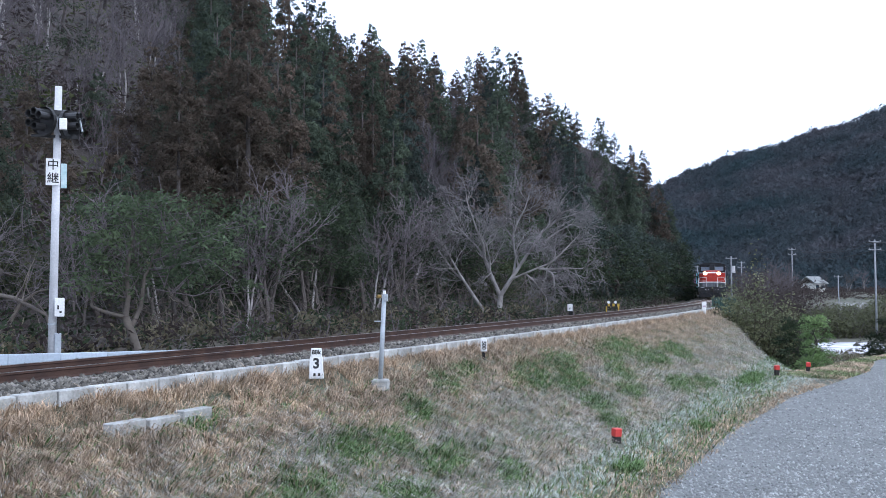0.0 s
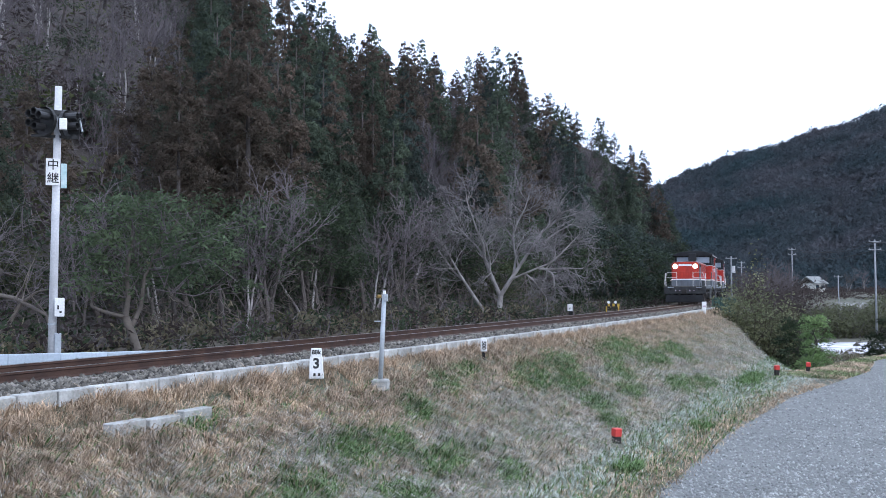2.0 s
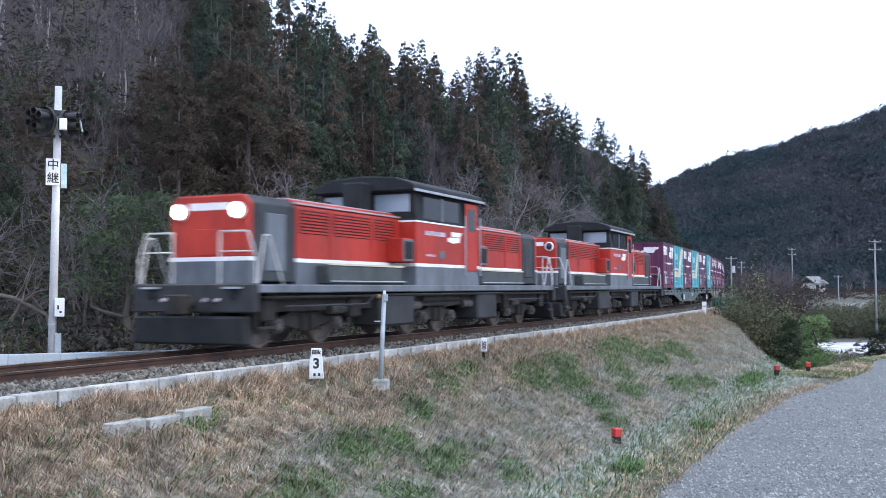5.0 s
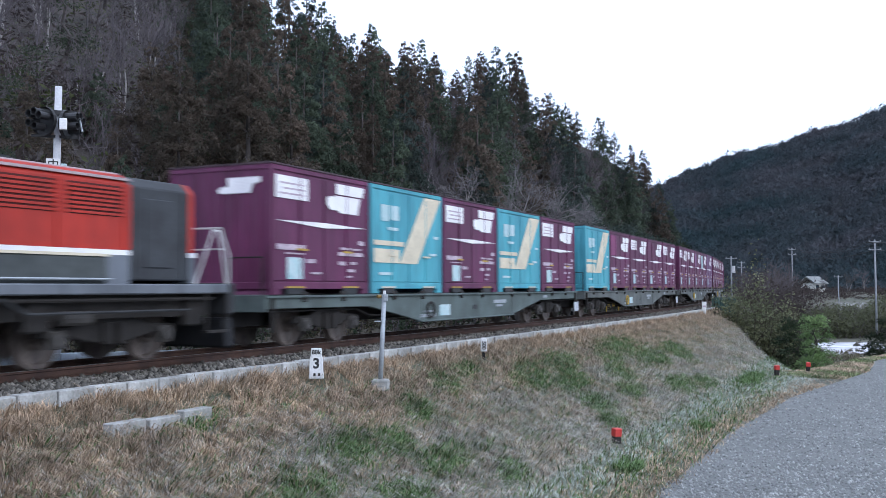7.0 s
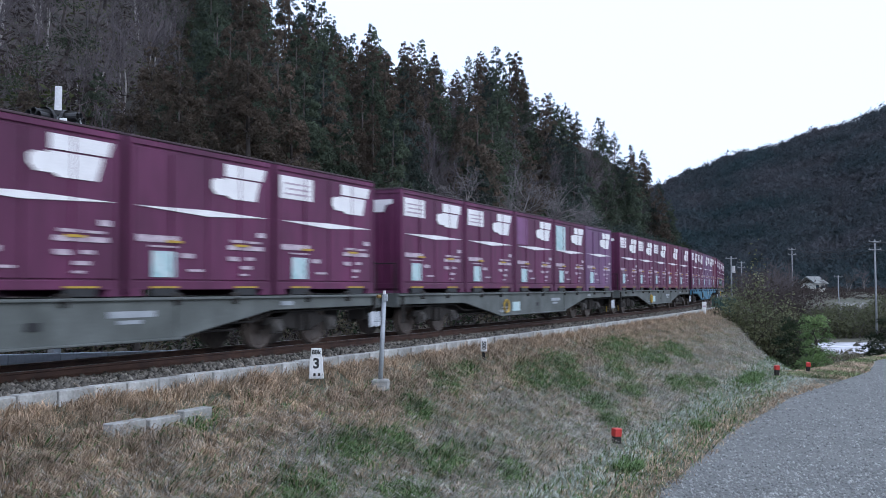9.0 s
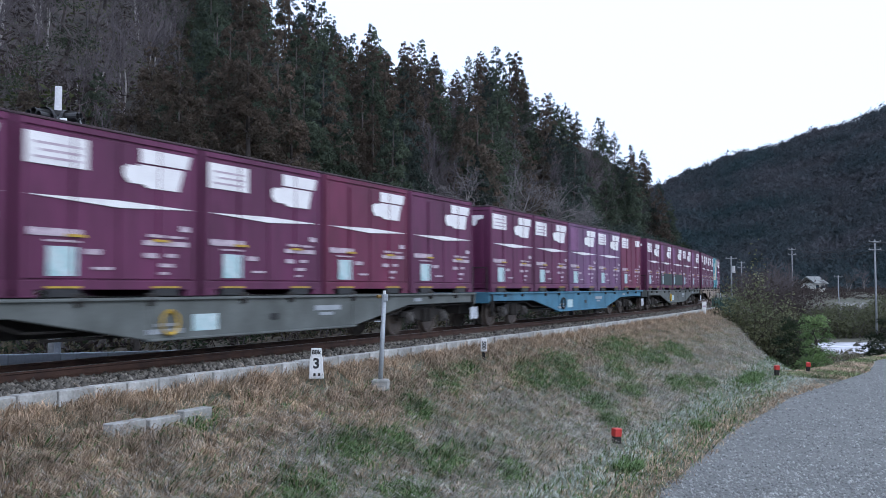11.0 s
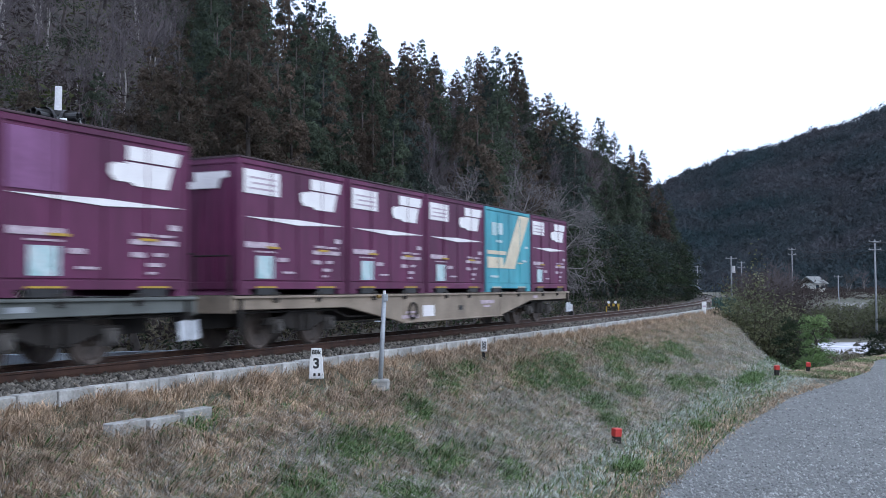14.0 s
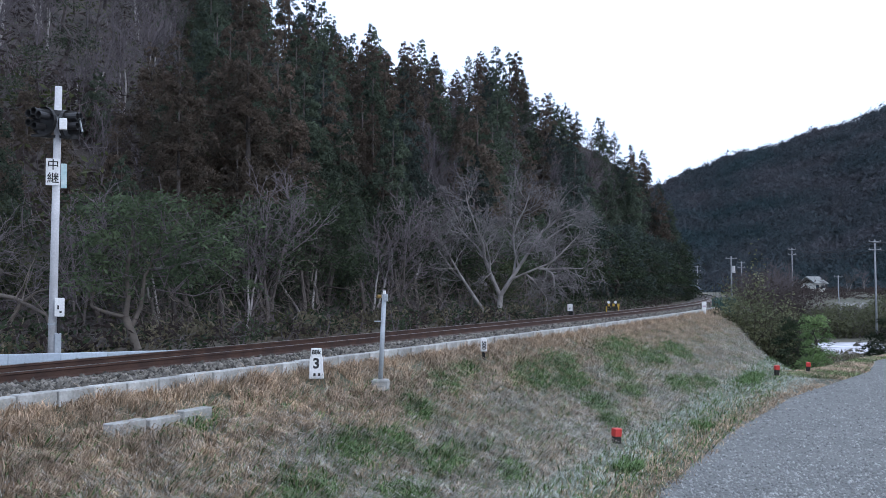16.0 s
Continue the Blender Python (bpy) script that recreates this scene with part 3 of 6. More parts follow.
# ---- trees ----
def fronds(c, size, r, flat=0.0, droop=0.0, slim=0.33):
    """Small folded leaf sprays at the points c: two triangles each."""
    c = np.asarray(c, float)
    n = len(c)
    d = r.normal(size=(n, 3))
    d[:, 2] = d[:, 2] * (1 - flat) - droop
    d /= np.linalg.norm(d, axis=1, keepdims=True)
    e = np.cross(d, r.normal(size=(n, 3)))
    e /= np.linalg.norm(e, axis=1, keepdims=True) + 1e-9
    s = (np.asarray(size) * r.uniform(0.6, 1.4, n))[:, None]
    v = np.stack([c - d * s * 0.5, c + e * s * slim, c + d * s * 0.6, c - e * s * slim + d * s * 0.1], 1)
    f = (np.array([(0, 1, 2), (0, 2, 3)])[None] + 4 * np.arange(n)[:, None, None]).reshape(-1, 3)
    return v.reshape(-1, 3), f


def conifer(h, w, seed, leaf, dense=1.0, fine=1.0):
    """Trunk and crown meshes of a cedar: a narrow cone of rounded drooping sprays in whorls, ragged at the outline."""
    r = np.random.default_rng(seed)
    g = Geo().tube((0, 0, -0.6), (0, 0, h * 0.55), 0.014 * h, 0.009 * h, 7).tube((0, 0, h * 0.55), (0.05, 0, h * 0.985), 0.009 * h, 0.02, 5)
    low = r.uniform(0.10, 0.18)
    def reach(t):
        return w * np.clip(1.02 - t, 0, 1) ** 0.62 * np.clip((t - low) * 6 + 0.35, 0, 1)
    lumps = int(120 * dense)
    t = low + (0.985 - low) * (1 - r.random(lumps) ** 0.9)
    t = np.concatenate([t, np.linspace(0.90, 1.0, 5)])
    a = np.arange(len(t)) * 2.4 + r.normal(0, 0.5, len(t))
    k = reach(t) * np.sqrt(r.uniform(0.15, 1.15, len(t)))
    size = np.clip(0.36 * reach(t), 0.20, 0.85) * r.uniform(0.6, 1.35, len(t))
    pts, mids = [], []
    for i in range(len(t)):
        m = int((18 + 60 * size[i] / 0.6) * fine)
        u = r.normal(size=(m, 3))
        u /= np.linalg.norm(u, axis=1, keepdims=True)
        u *= r.uniform(0.55, 1.05, (m, 1)) * size[i]
        u[:, 2] = np.abs(u[:, 2]) * 0.8 - 0.6 * (u[:, 0] ** 2 + u[:, 1] ** 2) / max(size[i], 0.1)
        c = np.array((math.cos(a[i]) * k[i], math.sin(a[i]) * k[i], t[i] * h))
        pts.append(u + c)
        mids.append(np.repeat((c - np.array((0.45 * c[0], 0.45 * c[1], 0.25 * size[i])))[None], m, 0))
        if k[i] > 0.9 and r.random() < 0.3:
            g.tube((0, 0, t[i] * h - 0.2), (math.cos(a[i]) * k[i], math.sin(a[i]) * k[i], t[i] * h), 0.035, 0.012, 3, False)
    p, q = np.concatenate(pts), np.concatenate(mids)
    v, f = fronds(p, np.where(p[:, 2] > 0.85 * h, 0.20, 0.25) / fine ** 0.5, r, flat=0.2, droop=0.5, slim=0.2)
    trunk = g.mesh("trunk", 0, True)
    trunk.materials.append(M_BARK)
    return trunk, fast_mesh("crown", v, f, leaf, np.repeat(clump_normals(p, q, 0.3, 0.4, seed), 4, 0))


def branches(g, r, p, d, length, rad, depth, tips, spread=0.6, up=0.12, sides=5, kids=(2, 4), minr=0.006, wig=0.17):
    """Grows a limb in bent pieces, then its side limbs."""
    n = 3 if depth > 1 else 2
    q = Vector(p)
    d = Vector(d).normalized()
    pieces = []
    for i in range(n):
        e = (d + Vector(r.normal(0, wig, 3)) + Vector((0, 0, up))).normalized()
        b = q + e * (length / n)
        r0, r1 = rad * (1 - 0.55 * i / n), rad * (1 - 0.55 * (i + 1) / n)
        (g if isinstance(g, Geo) else g[0 if depth > 1 else 1]).tube(q, b, max(r0, minr), max(r1, minr), sides if depth > 1 else 3, False)
        pieces.append((q.copy(), b.copy(), e, r1))
        q, d = b, e
    if depth == 0:
        tips.append(tuple(q))
        return
    for a, b, e, rr in pieces:
        for _ in range(int(r.integers(*kids))):
            t = r.uniform(0.25, 1.0)
            side = Vector(r.normal(0, 1, 3))
            side -= side.dot(e) * e
            side.normalize()
            branches(g, r, a.lerp(b, t), e * (1 - spread * 0.5) + side * spread * r.uniform(0.7, 1.3), length * r.uniform(0.45, 0.68), rr * r.uniform(0.45, 0.7),
                     depth - 1, tips, spread, up, sides, kids, minr, wig)
    tips.append(tuple(q))


def bare_tree(h, seed, depth=3, rad=None, spread=0.65, kids=(1, 4), lean=(0, 0, 1), stems=1, sides=4, minr=0.012, bark=None, twig=None):
    """A leafless tree: trunk with its main limbs, and a crown of twigs."""
    r = np.random.default_rng(seed)
    tr, tw, tips = Geo(), Geo(), []
    for k in range(stems):
        a = r.uniform(0, 6.28)
        d = (Vector(lean) + Vector((math.cos(a), math.sin(a), 0)) * (0.30 if stems > 1 else 0.06)).normalized()
        q, rr = Vector((0, 0, -0.4)), rad or h * 0.0125
        for i in range(4):
            e = (d + Vector(r.normal(0, 0.09, 3))).normalized()
            b = q + e * h * 0.14
            tr.tube(q, b, rr, rr * 0.85, 8, False)
            if i >= 1:
                for _ in range(int(r.integers(1, 4))):
                    side = Vector((*r.normal(0, 1, 2), 0.5)).normalized()
                    branches(tw, r, q.lerp(b, r.uniform(0.3, 1)), e * 0.5 + side * 0.8, h * r.uniform(0.25, 0.4), rr * 0.5, depth - 1, tips, spread, 0.12, sides, kids, minr)
            q, rr, d = b, rr * 0.85, e
        branches(tw, r, q, d, h * 0.34, rr, depth, tips, spread, 0.10, sides, kids, minr)
    a, b = tr.mesh("trunk", 0, True), Geo()
    a.materials.append(bark or M_BARK)
    me = bpy.data.meshes.new("crown")
    me.from_pydata(tw.v, [], tw.f)
    me.materials.append(twig or M_TWIG)
    return a, me, tips


def evergreen(h, w, seed, leaf, layers=9, count=1800, size=0.19, base=0.25, bark=None):
    """A broad evergreen: crooked trunk, limbs, and flat clumps of leaves with gaps."""
    r = np.random.default_rng(seed)
    g, pts, mids = Geo(), [], []
    q, top = Vector((0, 0, -0.5)), []
    for i in range(6):
        b = Vector((r.normal(0, 0.05 * h), r.normal(0, 0.05 * h), h * (i + 1) / 6.6))
        g.tube(q, b, 0.03 * h * (1 - i / 7), 0.03 * h * (1 - (i + 1) / 7), 7, False)
        top.append(b)
        q = b
    for i in range(layers * 3):
        t = r.uniform(base, 1.0)
        b = top[min(5, int(t * 6))]
        a, k = r.uniform(0, 6.28), w * r.uniform(0.3, 1.0) * (1.05 - 0.55 * max(0, t - 0.5) * 2)
        c = Vector((math.cos(a) * k, math.sin(a) * k, h * t + r.normal(0, 0.2)))
        g.tube(b, c, 0.008 * h, 0.012, 4, False)
        m = count // (layers * 3)
        rr = w * r.uniform(0.22, 0.42)
        u = r.normal(size=(m, 3)) * np.array((rr, rr, rr * 0.36)) * 0.75
        u[:, 2] -= 0.25 * (u[:, 0] ** 2 + u[:, 1] ** 2) / max(rr, 0.1)
        pts.append(np.array(c) + u)
        mids.append(np.repeat(np.array((c.x, c.y, c.z - 0.5 * rr))[None], m, 0))
    p, q = np.concatenate(pts), np.concatenate(mids)
    v, f = fronds(p, np.full(len(p), size * 1.25), r, flat=0.35, slim=0.19)
    trunk = g.mesh("trunk", 0, True)
    trunk.materials.append(bark or M_BARK)
    return trunk, fast_mesh("crown", v, f, leaf, np.repeat(clump_normals(p, q, 0.2, 0.45, seed), 4, 0))


def plant(name, meshes, x, y, z, label, category="tree", group="", turn=0.0, scale=1.0, tilt=0.0):
    e = thing(name, label, category, group)
    for nm, me in zip(("trunk", "crown"), meshes[:2]):
        o = new(nm, me)
        o.parent = e
    e.matrix_basis = pose(x, y, z, tilt, 0, turn) @ Matrix.Scale(scale, 4)
    return e

def wood_on_hill():
    r = np.random.default_rng(21)
    cedars = [conifer(12.5, 2.6, 1, M_CEDAR[0]), conifer(13.5, 2.5, 2, M_CEDAR[1]), conifer(11.5, 2.8, 3, M_CEDAR[2]), conifer(12.5, 2.5, 4, M_CEDAR[1]),
              conifer(12.0, 2.9, 7, M_CEDAR[0])]
    close = [conifer(12.5, 2.7, 14, M_CEDAR[0], fine=1.7), conifer(12.8, 2.6, 15, M_CEDAR[1], fine=1.7), conifer(12.0, 2.8, 16, M_CEDAR[0], fine=1.7)]
    ridge = [conifer(12.0, 2.7, 5, M_CEDAR[2], 0.8), conifer(11.0, 2.3, 6, M_CEDAR[0], 0.7), conifer(13.0, 2.9, 8, M_CEDAR[2], 0.75)]
    bares = [bare_tree(9.5, 31 + k, depth=3, kids=(1, 3), stems=1 + k % 2, minr=0.014, bark=M_PALEBARK if k in (1, 3) else M_BARK, twig=M_HILLTWIG) for k in range(5)]
    evers = [evergreen(8.5, 2.9, 41, M_EVER[0]), evergreen(7.5, 3.2, 42, M_EVER[1]), evergreen(9.0, 2.7, 43, M_EVER[0])]
    labels = {"c": "dense dark cedar on the hillside", "r": "tall ragged cedar on the ridge against the sky", "b": "bare grey deciduous tree on the hillside",
              "e": "broad dark evergreen tree on the hillside"}
    names = {"c": "cedar_tree", "r": "cedar_tree", "b": "bare_tree", "e": "evergreen_tree"}
    done = []
    tops = np.array(((-100, -300), (480, -80), (520, -40), (560, -10), (590, 30), (602, 62), (655, 40), (690, 92), (745, 66), (790, 132), (830, 98), (880, 80), (925, 108), (940, 186), (975, 166), (1020, 190),
                     (1045, 236), (1065, 210), (1100, 250), (1150, 288), (1165, 322), (1190, 372), (1214, 460)))
    # the tallest trees along the skyline
    for k, (bearing, top) in enumerate(((510, -40), (538, -25), (566, 2), (586, 24), (622, 58), (656, 40), (684, 88), (712, 96), (746, 66), (772, 96), (806, 126), (832, 98), (858, 92), (880, 80), (906, 92), (922, 112),
                                        (952, 172), (978, 166), (1004, 184), (1024, 200), (1064, 212), (1090, 238), (1118, 262), (1140, 272))):
        a = float(az(bearing))
        d = float(np.interp(a, RIDGE_ANG, RIDGE_R)) * (0.955 + 0.035 * (k % 2))
        x, y = d * math.sin(a), d * math.cos(a)
        z = float(hill_z(x, y)) - 0.3
        sc = ((515 - top) / F_LEN * d + EYE_Z - z) / (13.0, 12.0, 11.0)[k % 3]
        done.append((x, y))
        plant("cedar_tree", ridge[(2, 0, 1)[k % 3]], x, y, z, labels["r"], "tree", "trees on the hill", 67 * k, sc, 1.5 * math.sin(k))
    for _ in range(14000):
        bearing = r.uniform(-60, 1213)
        a = float(az(bearing))
        f, R = float(np.interp(a, FOOT_ANG, FOOT_R)), float(np.interp(a, RIDGE_ANG, RIDGE_R))
        t = r.random()
        d = f + 1.0 + (R - f - 0.5) * t
        x, y = d * math.sin(a), d * math.cos(a)
        z = float(hill_z(x, y))
        cut = float(np.interp(bearing, (0, 110, 220, 290, 335, 350), (222, 206, 182, 138, 50, -150))) + 26 * float(r.normal())
        open_wood = bearing < 350 and 515 - (z + 3.5 - EYE_Z) / d * F_LEN < cut
        gap = 3.1 if open_wood else 2.4 + 0.6 * t
        if any((x - u) ** 2 + (y - v) ** 2 < gap * gap for u, v in done):
            continue
        done.append((x, y))
        k = noise.noise(Vector((x * 0.05, y * 0.05, 3.0))) + 0.42 * r.normal()
        near = d < f + 8
        leafless = 0.74 if open_wood else 0.07 if bearing < 560 else 0.24 if bearing < 820 else 0.36
        if 476 < bearing < 500 and t > 0.7:
            continue
        if t > 0.9 and bearing > 320:
            m, what, h, sc = ridge[int(r.integers(3))], "r", 12.5, r.uniform(0.6, 1.0)
        elif near and d > f + 2.5 and r.random() < 0.55:
            m, what, h, sc = close[int(r.integers(3))], "c", 12.8, r.uniform(0.36, 0.50)
        elif near:
            m, what, h, sc = evers[int(r.integers(3))], "e", 8.5, r.uniform(0.38, 0.52) * (1.0 if bearing < 500 else 1.25)
        elif r.random() < leafless:
            m, what, h, sc = bares[int(r.integers(5))], "b", 9.5, r.uniform(0.55, 0.85)
            if d < 42:
                m = bares[0]
        elif open_wood:
            m, what, h, sc = evers[int(r.integers(3))], "e", 8.5, r.uniform(0.4, 0.7)
        elif r.random() < (0.08 if bearing < 800 else 0.26):
            m, what, h, sc = evers[int(r.integers(3))], "e", 8.5, r.uniform(0.6, 0.95)
        else:
            m, what, h, sc = cedars[int(min(4, max(0, 2.0 + 3.4 * k)))], "c", 12.8, r.uniform(0.55, 0.85)
            if d < 52:
                m = close[int(min(2, max(0, 1.2 + 2.2 * k)))]
        high = (515 - max(float(np.interp(bearing, tops[:, 0], tops[:, 1])), -400 if open_wood else cut - 12) + 8 - r.uniform(0, 14)) / F_LEN * d + EYE_Z - z
        sc = min(sc, high / h)
        if sc < 0.25:
            continue
        plant(names[what], m, x, y, z - 0.2, labels[what], "tree", "trees on the hill", r.uniform(0, 360), sc, r.normal(0, 2))
    return len(done)


wood_on_hill()


def thicket(name, centres, leaf, label, count, size, seed, flat=0.3, category="bushes", sticks=0, stick_mat=None):
    """Tangled bushes: leaf sprays in uneven domes round the centres (x, y, z, radius, height), with bare stems."""
    r = np.random.default_rng(seed)
    pts, mids, g = [], [], Geo()
    for x, y, z, rad, h in centres:
        m = max(8, int(count * rad * h))
        lump = r.normal(size=(6, 3)) * np.array((rad * 0.5, rad * 0.5, h * 0.22)) + np.array((0, 0, h * 0.55))
        mid = lump[r.integers(0, 6, m)]
        q = mid + r.normal(size=(m, 3)) * np.array((rad * 0.33, rad * 0.33, h * 0.2))
        mid, q = mid[q[:, 2] > -0.1], q[q[:, 2] > -0.1]
        pts.append(q + np.array((x, y, z)))
        mids.append(mid + np.array((x, y, z - 0.15 * h)))
        for _ in range(sticks):
            a = r.uniform(0, 6.28)
            b0 = Vector((x + r.normal(0, rad * 0.4), y + r.normal(0, rad * 0.4), z))
            b1 = b0 + Vector((math.cos(a) * 0.25 * h, math.sin(a) * 0.25 * h, h * r.uniform(0.6, 1.1)))
            mid = (b0 + b1) / 2 + Vector(r.normal(0, 0.12 * h, 3))
            g.tube(b0, mid, 0.03, 0.02, 4, False).tube(mid, b1, 0.02, 0.008, 3, False)
            for _ in range(3):
                e = mid.lerp(b1, r.random())
                g.tube(e, e + Vector(r.normal(0, 0.28 * h, 3)) + Vector((0, 0, 0.1 * h)), 0.011, 0.006, 3, False)
    p = np.concatenate(pts)
    v, f = fronds(p, np.full(len(p), size * 1.3), r, flat=flat, slim=0.2)
    ob = tagged(new(name, fast_mesh(name, v, f, leaf, np.repeat(clump_normals(p, np.concatenate(mids), 0.3, 0.5, seed), 4, 0))), label, category, kind="stuff")
    if sticks:
        me = bpy.data.meshes.new("stems")
        me.from_pydata(g.v, [], g.f)
        me.materials.append(stick_mat or M_TWIG)
        tagged(new("stems", me), "tangled bare grey stems among the bushes", "bushes", kind="stuff")
    return ob


def foot_bushes():
    r = np.random.default_rng(77)
    a, b, c = [], [], []
    for s in np.arange(-24, 96, 0.8):
        for n0, lo, hi in ((-8.0, 0.4, 1.0), (-9.8, 0.9, 2.0), (-11.5, 1.6, 3.0)):
            k = float(np.interp(s, (60, 100), (0, 4)))
            if r.random() < 0.30:
                continue
            p = track(s + r.normal(0, 0.5), n0 + k + r.normal(0, 0.5))
            h = r.uniform(lo, hi)
            row = (p.x, p.y, -0.4 + 0.18 * max(0, -n0 - 9.0), r.uniform(0.7, 1.5), h)
            (a if r.random() < 0.62 else b if r.random() < 0.6 else c).append(row)
    thicket("undergrowth", a, M_EVER[0], "dark evergreen undergrowth along the foot of the hill", 85, 0.16, 5, sticks=3)
    thicket("olive_undergrowth", b, M_EVER[1], "olive bushes tangled with bare stems below the wood", 75, 0.15, 6, sticks=6)
    thicket("dry_undergrowth", c, M_BAMBOO, "dry straw-coloured brush below the wood", 70, 0.14, 7, sticks=7)
    low = []
    for s in np.arange(-24, 96, 0.45):
        p = track(s, -4.2 - abs(r.normal(0, 1.4)))
        low.append((p.x, p.y, -0.45, r.uniform(0.4, 0.8), r.uniform(0.4, 0.95)))
    thicket("trackside_weeds", low[::2], M_EVER[0], "low dark weeds behind the track", 170, 0.12, 8, sticks=2)
    dead = []
    for s in np.arange(-24, 60, 0.4):
        p = track(s, r.uniform(-7.4, -5.2))
        dead.append((p.x, p.y, -0.45, r.uniform(0.35, 0.7), r.uniform(0.35, 0.8)))
    thicket("dead_trackside_grass", dead, M_DEADGRASS, "dull straw-coloured dead grass at the hill's foot", 150, 0.15, 10, flat=-0.6)
    thicket("dry_trackside_weeds", low[1::2], M_BRUSH, "low dry brown weeds behind the track", 170, 0.12, 9)


foot_bushes()


def hill_brush():
    """Leafless brush between the bare trees on the open part of the hill."""
    r = np.random.default_rng(33)
    rows = []
    while len(rows) < 330:
        bearing = r.uniform(-30, 470)
        a = float(az(bearing))
        f, R = float(np.interp(a, FOOT_ANG, FOOT_R)), float(np.interp(a, RIDGE_ANG, RIDGE_R))
        d = f + 8 + (R - f - 8) * r.random() ** 1.3
        x, y = d * math.sin(a), d * math.cos(a)
        rows.append((x, y, float(hill_z(x, y)) - 0.2, r.uniform(0.8, 1.7), r.uniform(1.0, 2.6)))
    thicket("hill_brush", rows[:200], M_BRUSH, "leafless brown brush on the open hillside", 16, 0.30, 34, sticks=4)
    thicket("hill_shrubs", rows[200:], M_EVER[1], "scattered dull green shrubs on the hillside", 20, 0.26, 35)


hill_brush()

# single trees at the foot of the hill
def hero_tree():
    """The pale spreading leafless tree beside the track, forked near the ground."""
    r = np.random.default_rng(5)
    e = thing("bare_tree", "pale grey leafless tree forking low beside the track", "tree")
    tr, tw, fine, tips = Geo(), Geo(), Geo(), []
    def limb(p, d, length, rad, depth, spread=0.7, up=0.05):
        branches((tw, fine), r, p, d, length, rad, depth, tips, spread, up, 6, (2, 4), 0.0075, 0.27)
    def stem(pts, r0, r1):
        n = len(pts) - 1
        for i in range(n):
            tr.tube(pts[i], pts[i + 1], 0.72 * (r0 + (r1 - r0) * i / n), 0.72 * (r0 + (r1 - r0) * (i + 1) / n), 9, False)
    stem([(0, 0, -0.5), (-0.05, 0, 0.5), (0.0, 0.05, 1.1)], 0.23, 0.18)
    stem([(0, 0.05, 1.1), (-0.35, 0.1, 1.9), (-0.75, 0.2, 2.9), (-0.8, 0.1, 3.6)], 0.15, 0.09)
    stem([(0, 0.05, 1.1), (0.5, -0.1, 1.9), (0.9, 0.0, 2.5), (1.5, -0.1, 3.4), (2.1, 0.0, 4.3)], 0.16, 0.07)
    stem([(0.5, -0.1, 1.9), (1.4, -0.4, 2.3), (2.4, -0.3, 2.7)], 0.08, 0.05)
    stem([(-0.35, 0.2, -0.5), (-0.9, 0.3, 0.5), (-1.5, 0.2, 1.4), (-2.0, 0.3, 2.2)], 0.15, 0.08)
    stem([(0.6, -0.1, 2.0), (0.8, 0.3, 3.0), (0.6, 0.3, 4.0)], 0.09, 0.06)
    for p, d, l in (((-0.8, 0.1, 3.6), (-0.25, 0, 1), 2.6), ((-0.75, 0.2, 2.9), (-0.9, 0.2, 0.5), 2.4), ((2.1, 0, 4.3), (0.45, 0, 1), 2.2), ((1.5, -0.1, 3.4), (0.9, 0.1, 0.6), 2.6),
                    ((2.4, -0.3, 2.7), (0.9, 0, 0.35), 2.0), ((2.0, -0.3, 2.5), (0.8, 0, -0.1), 1.8), ((-2.0, 0.3, 2.2), (-0.5, 0, 0.9), 2.4), ((-1.7, 0.3, 1.8), (-0.9, 0.1, 0.6), 2.2),
                    ((1.9, -0.3, 2.4), (0.9, -0.1, -0.35), 2.2), ((1.2, -0.3, 2.2), (0.8, -0.2, -0.5), 1.7), ((0.6, 0.3, 4.0), (0.0, 0, 1), 2.4), ((0.8, 0.3, 3.0), (0.3, -0.3, 0.9), 2.2), ((-0.5, 0.1, 2.2), (0.2, -0.2, 1), 2.4), ((0.9, 0, 2.5), (-0.1, 0.3, 1), 2.4)):
        limb(p, d, l * 0.97, 0.058, 3)
    t = tr.mesh("trunk", 0, True)
    part("trunk", t, M_PALEBARK, e)
    me = bpy.data.meshes.new("bough")
    me.from_pydata(tw.v, [], tw.f)
    part("bough", me, M_PALEBARK, e)
    me = bpy.data.meshes.new("crown")
    me.from_pydata(fine.v, [], fine.f)
    part("crown", me, M_FINETWIG, e, "fine grey twigs")
    e.matrix_basis = pose(2.95, 49.6, -0.35) @ Matrix.Scale(1.05, 4)


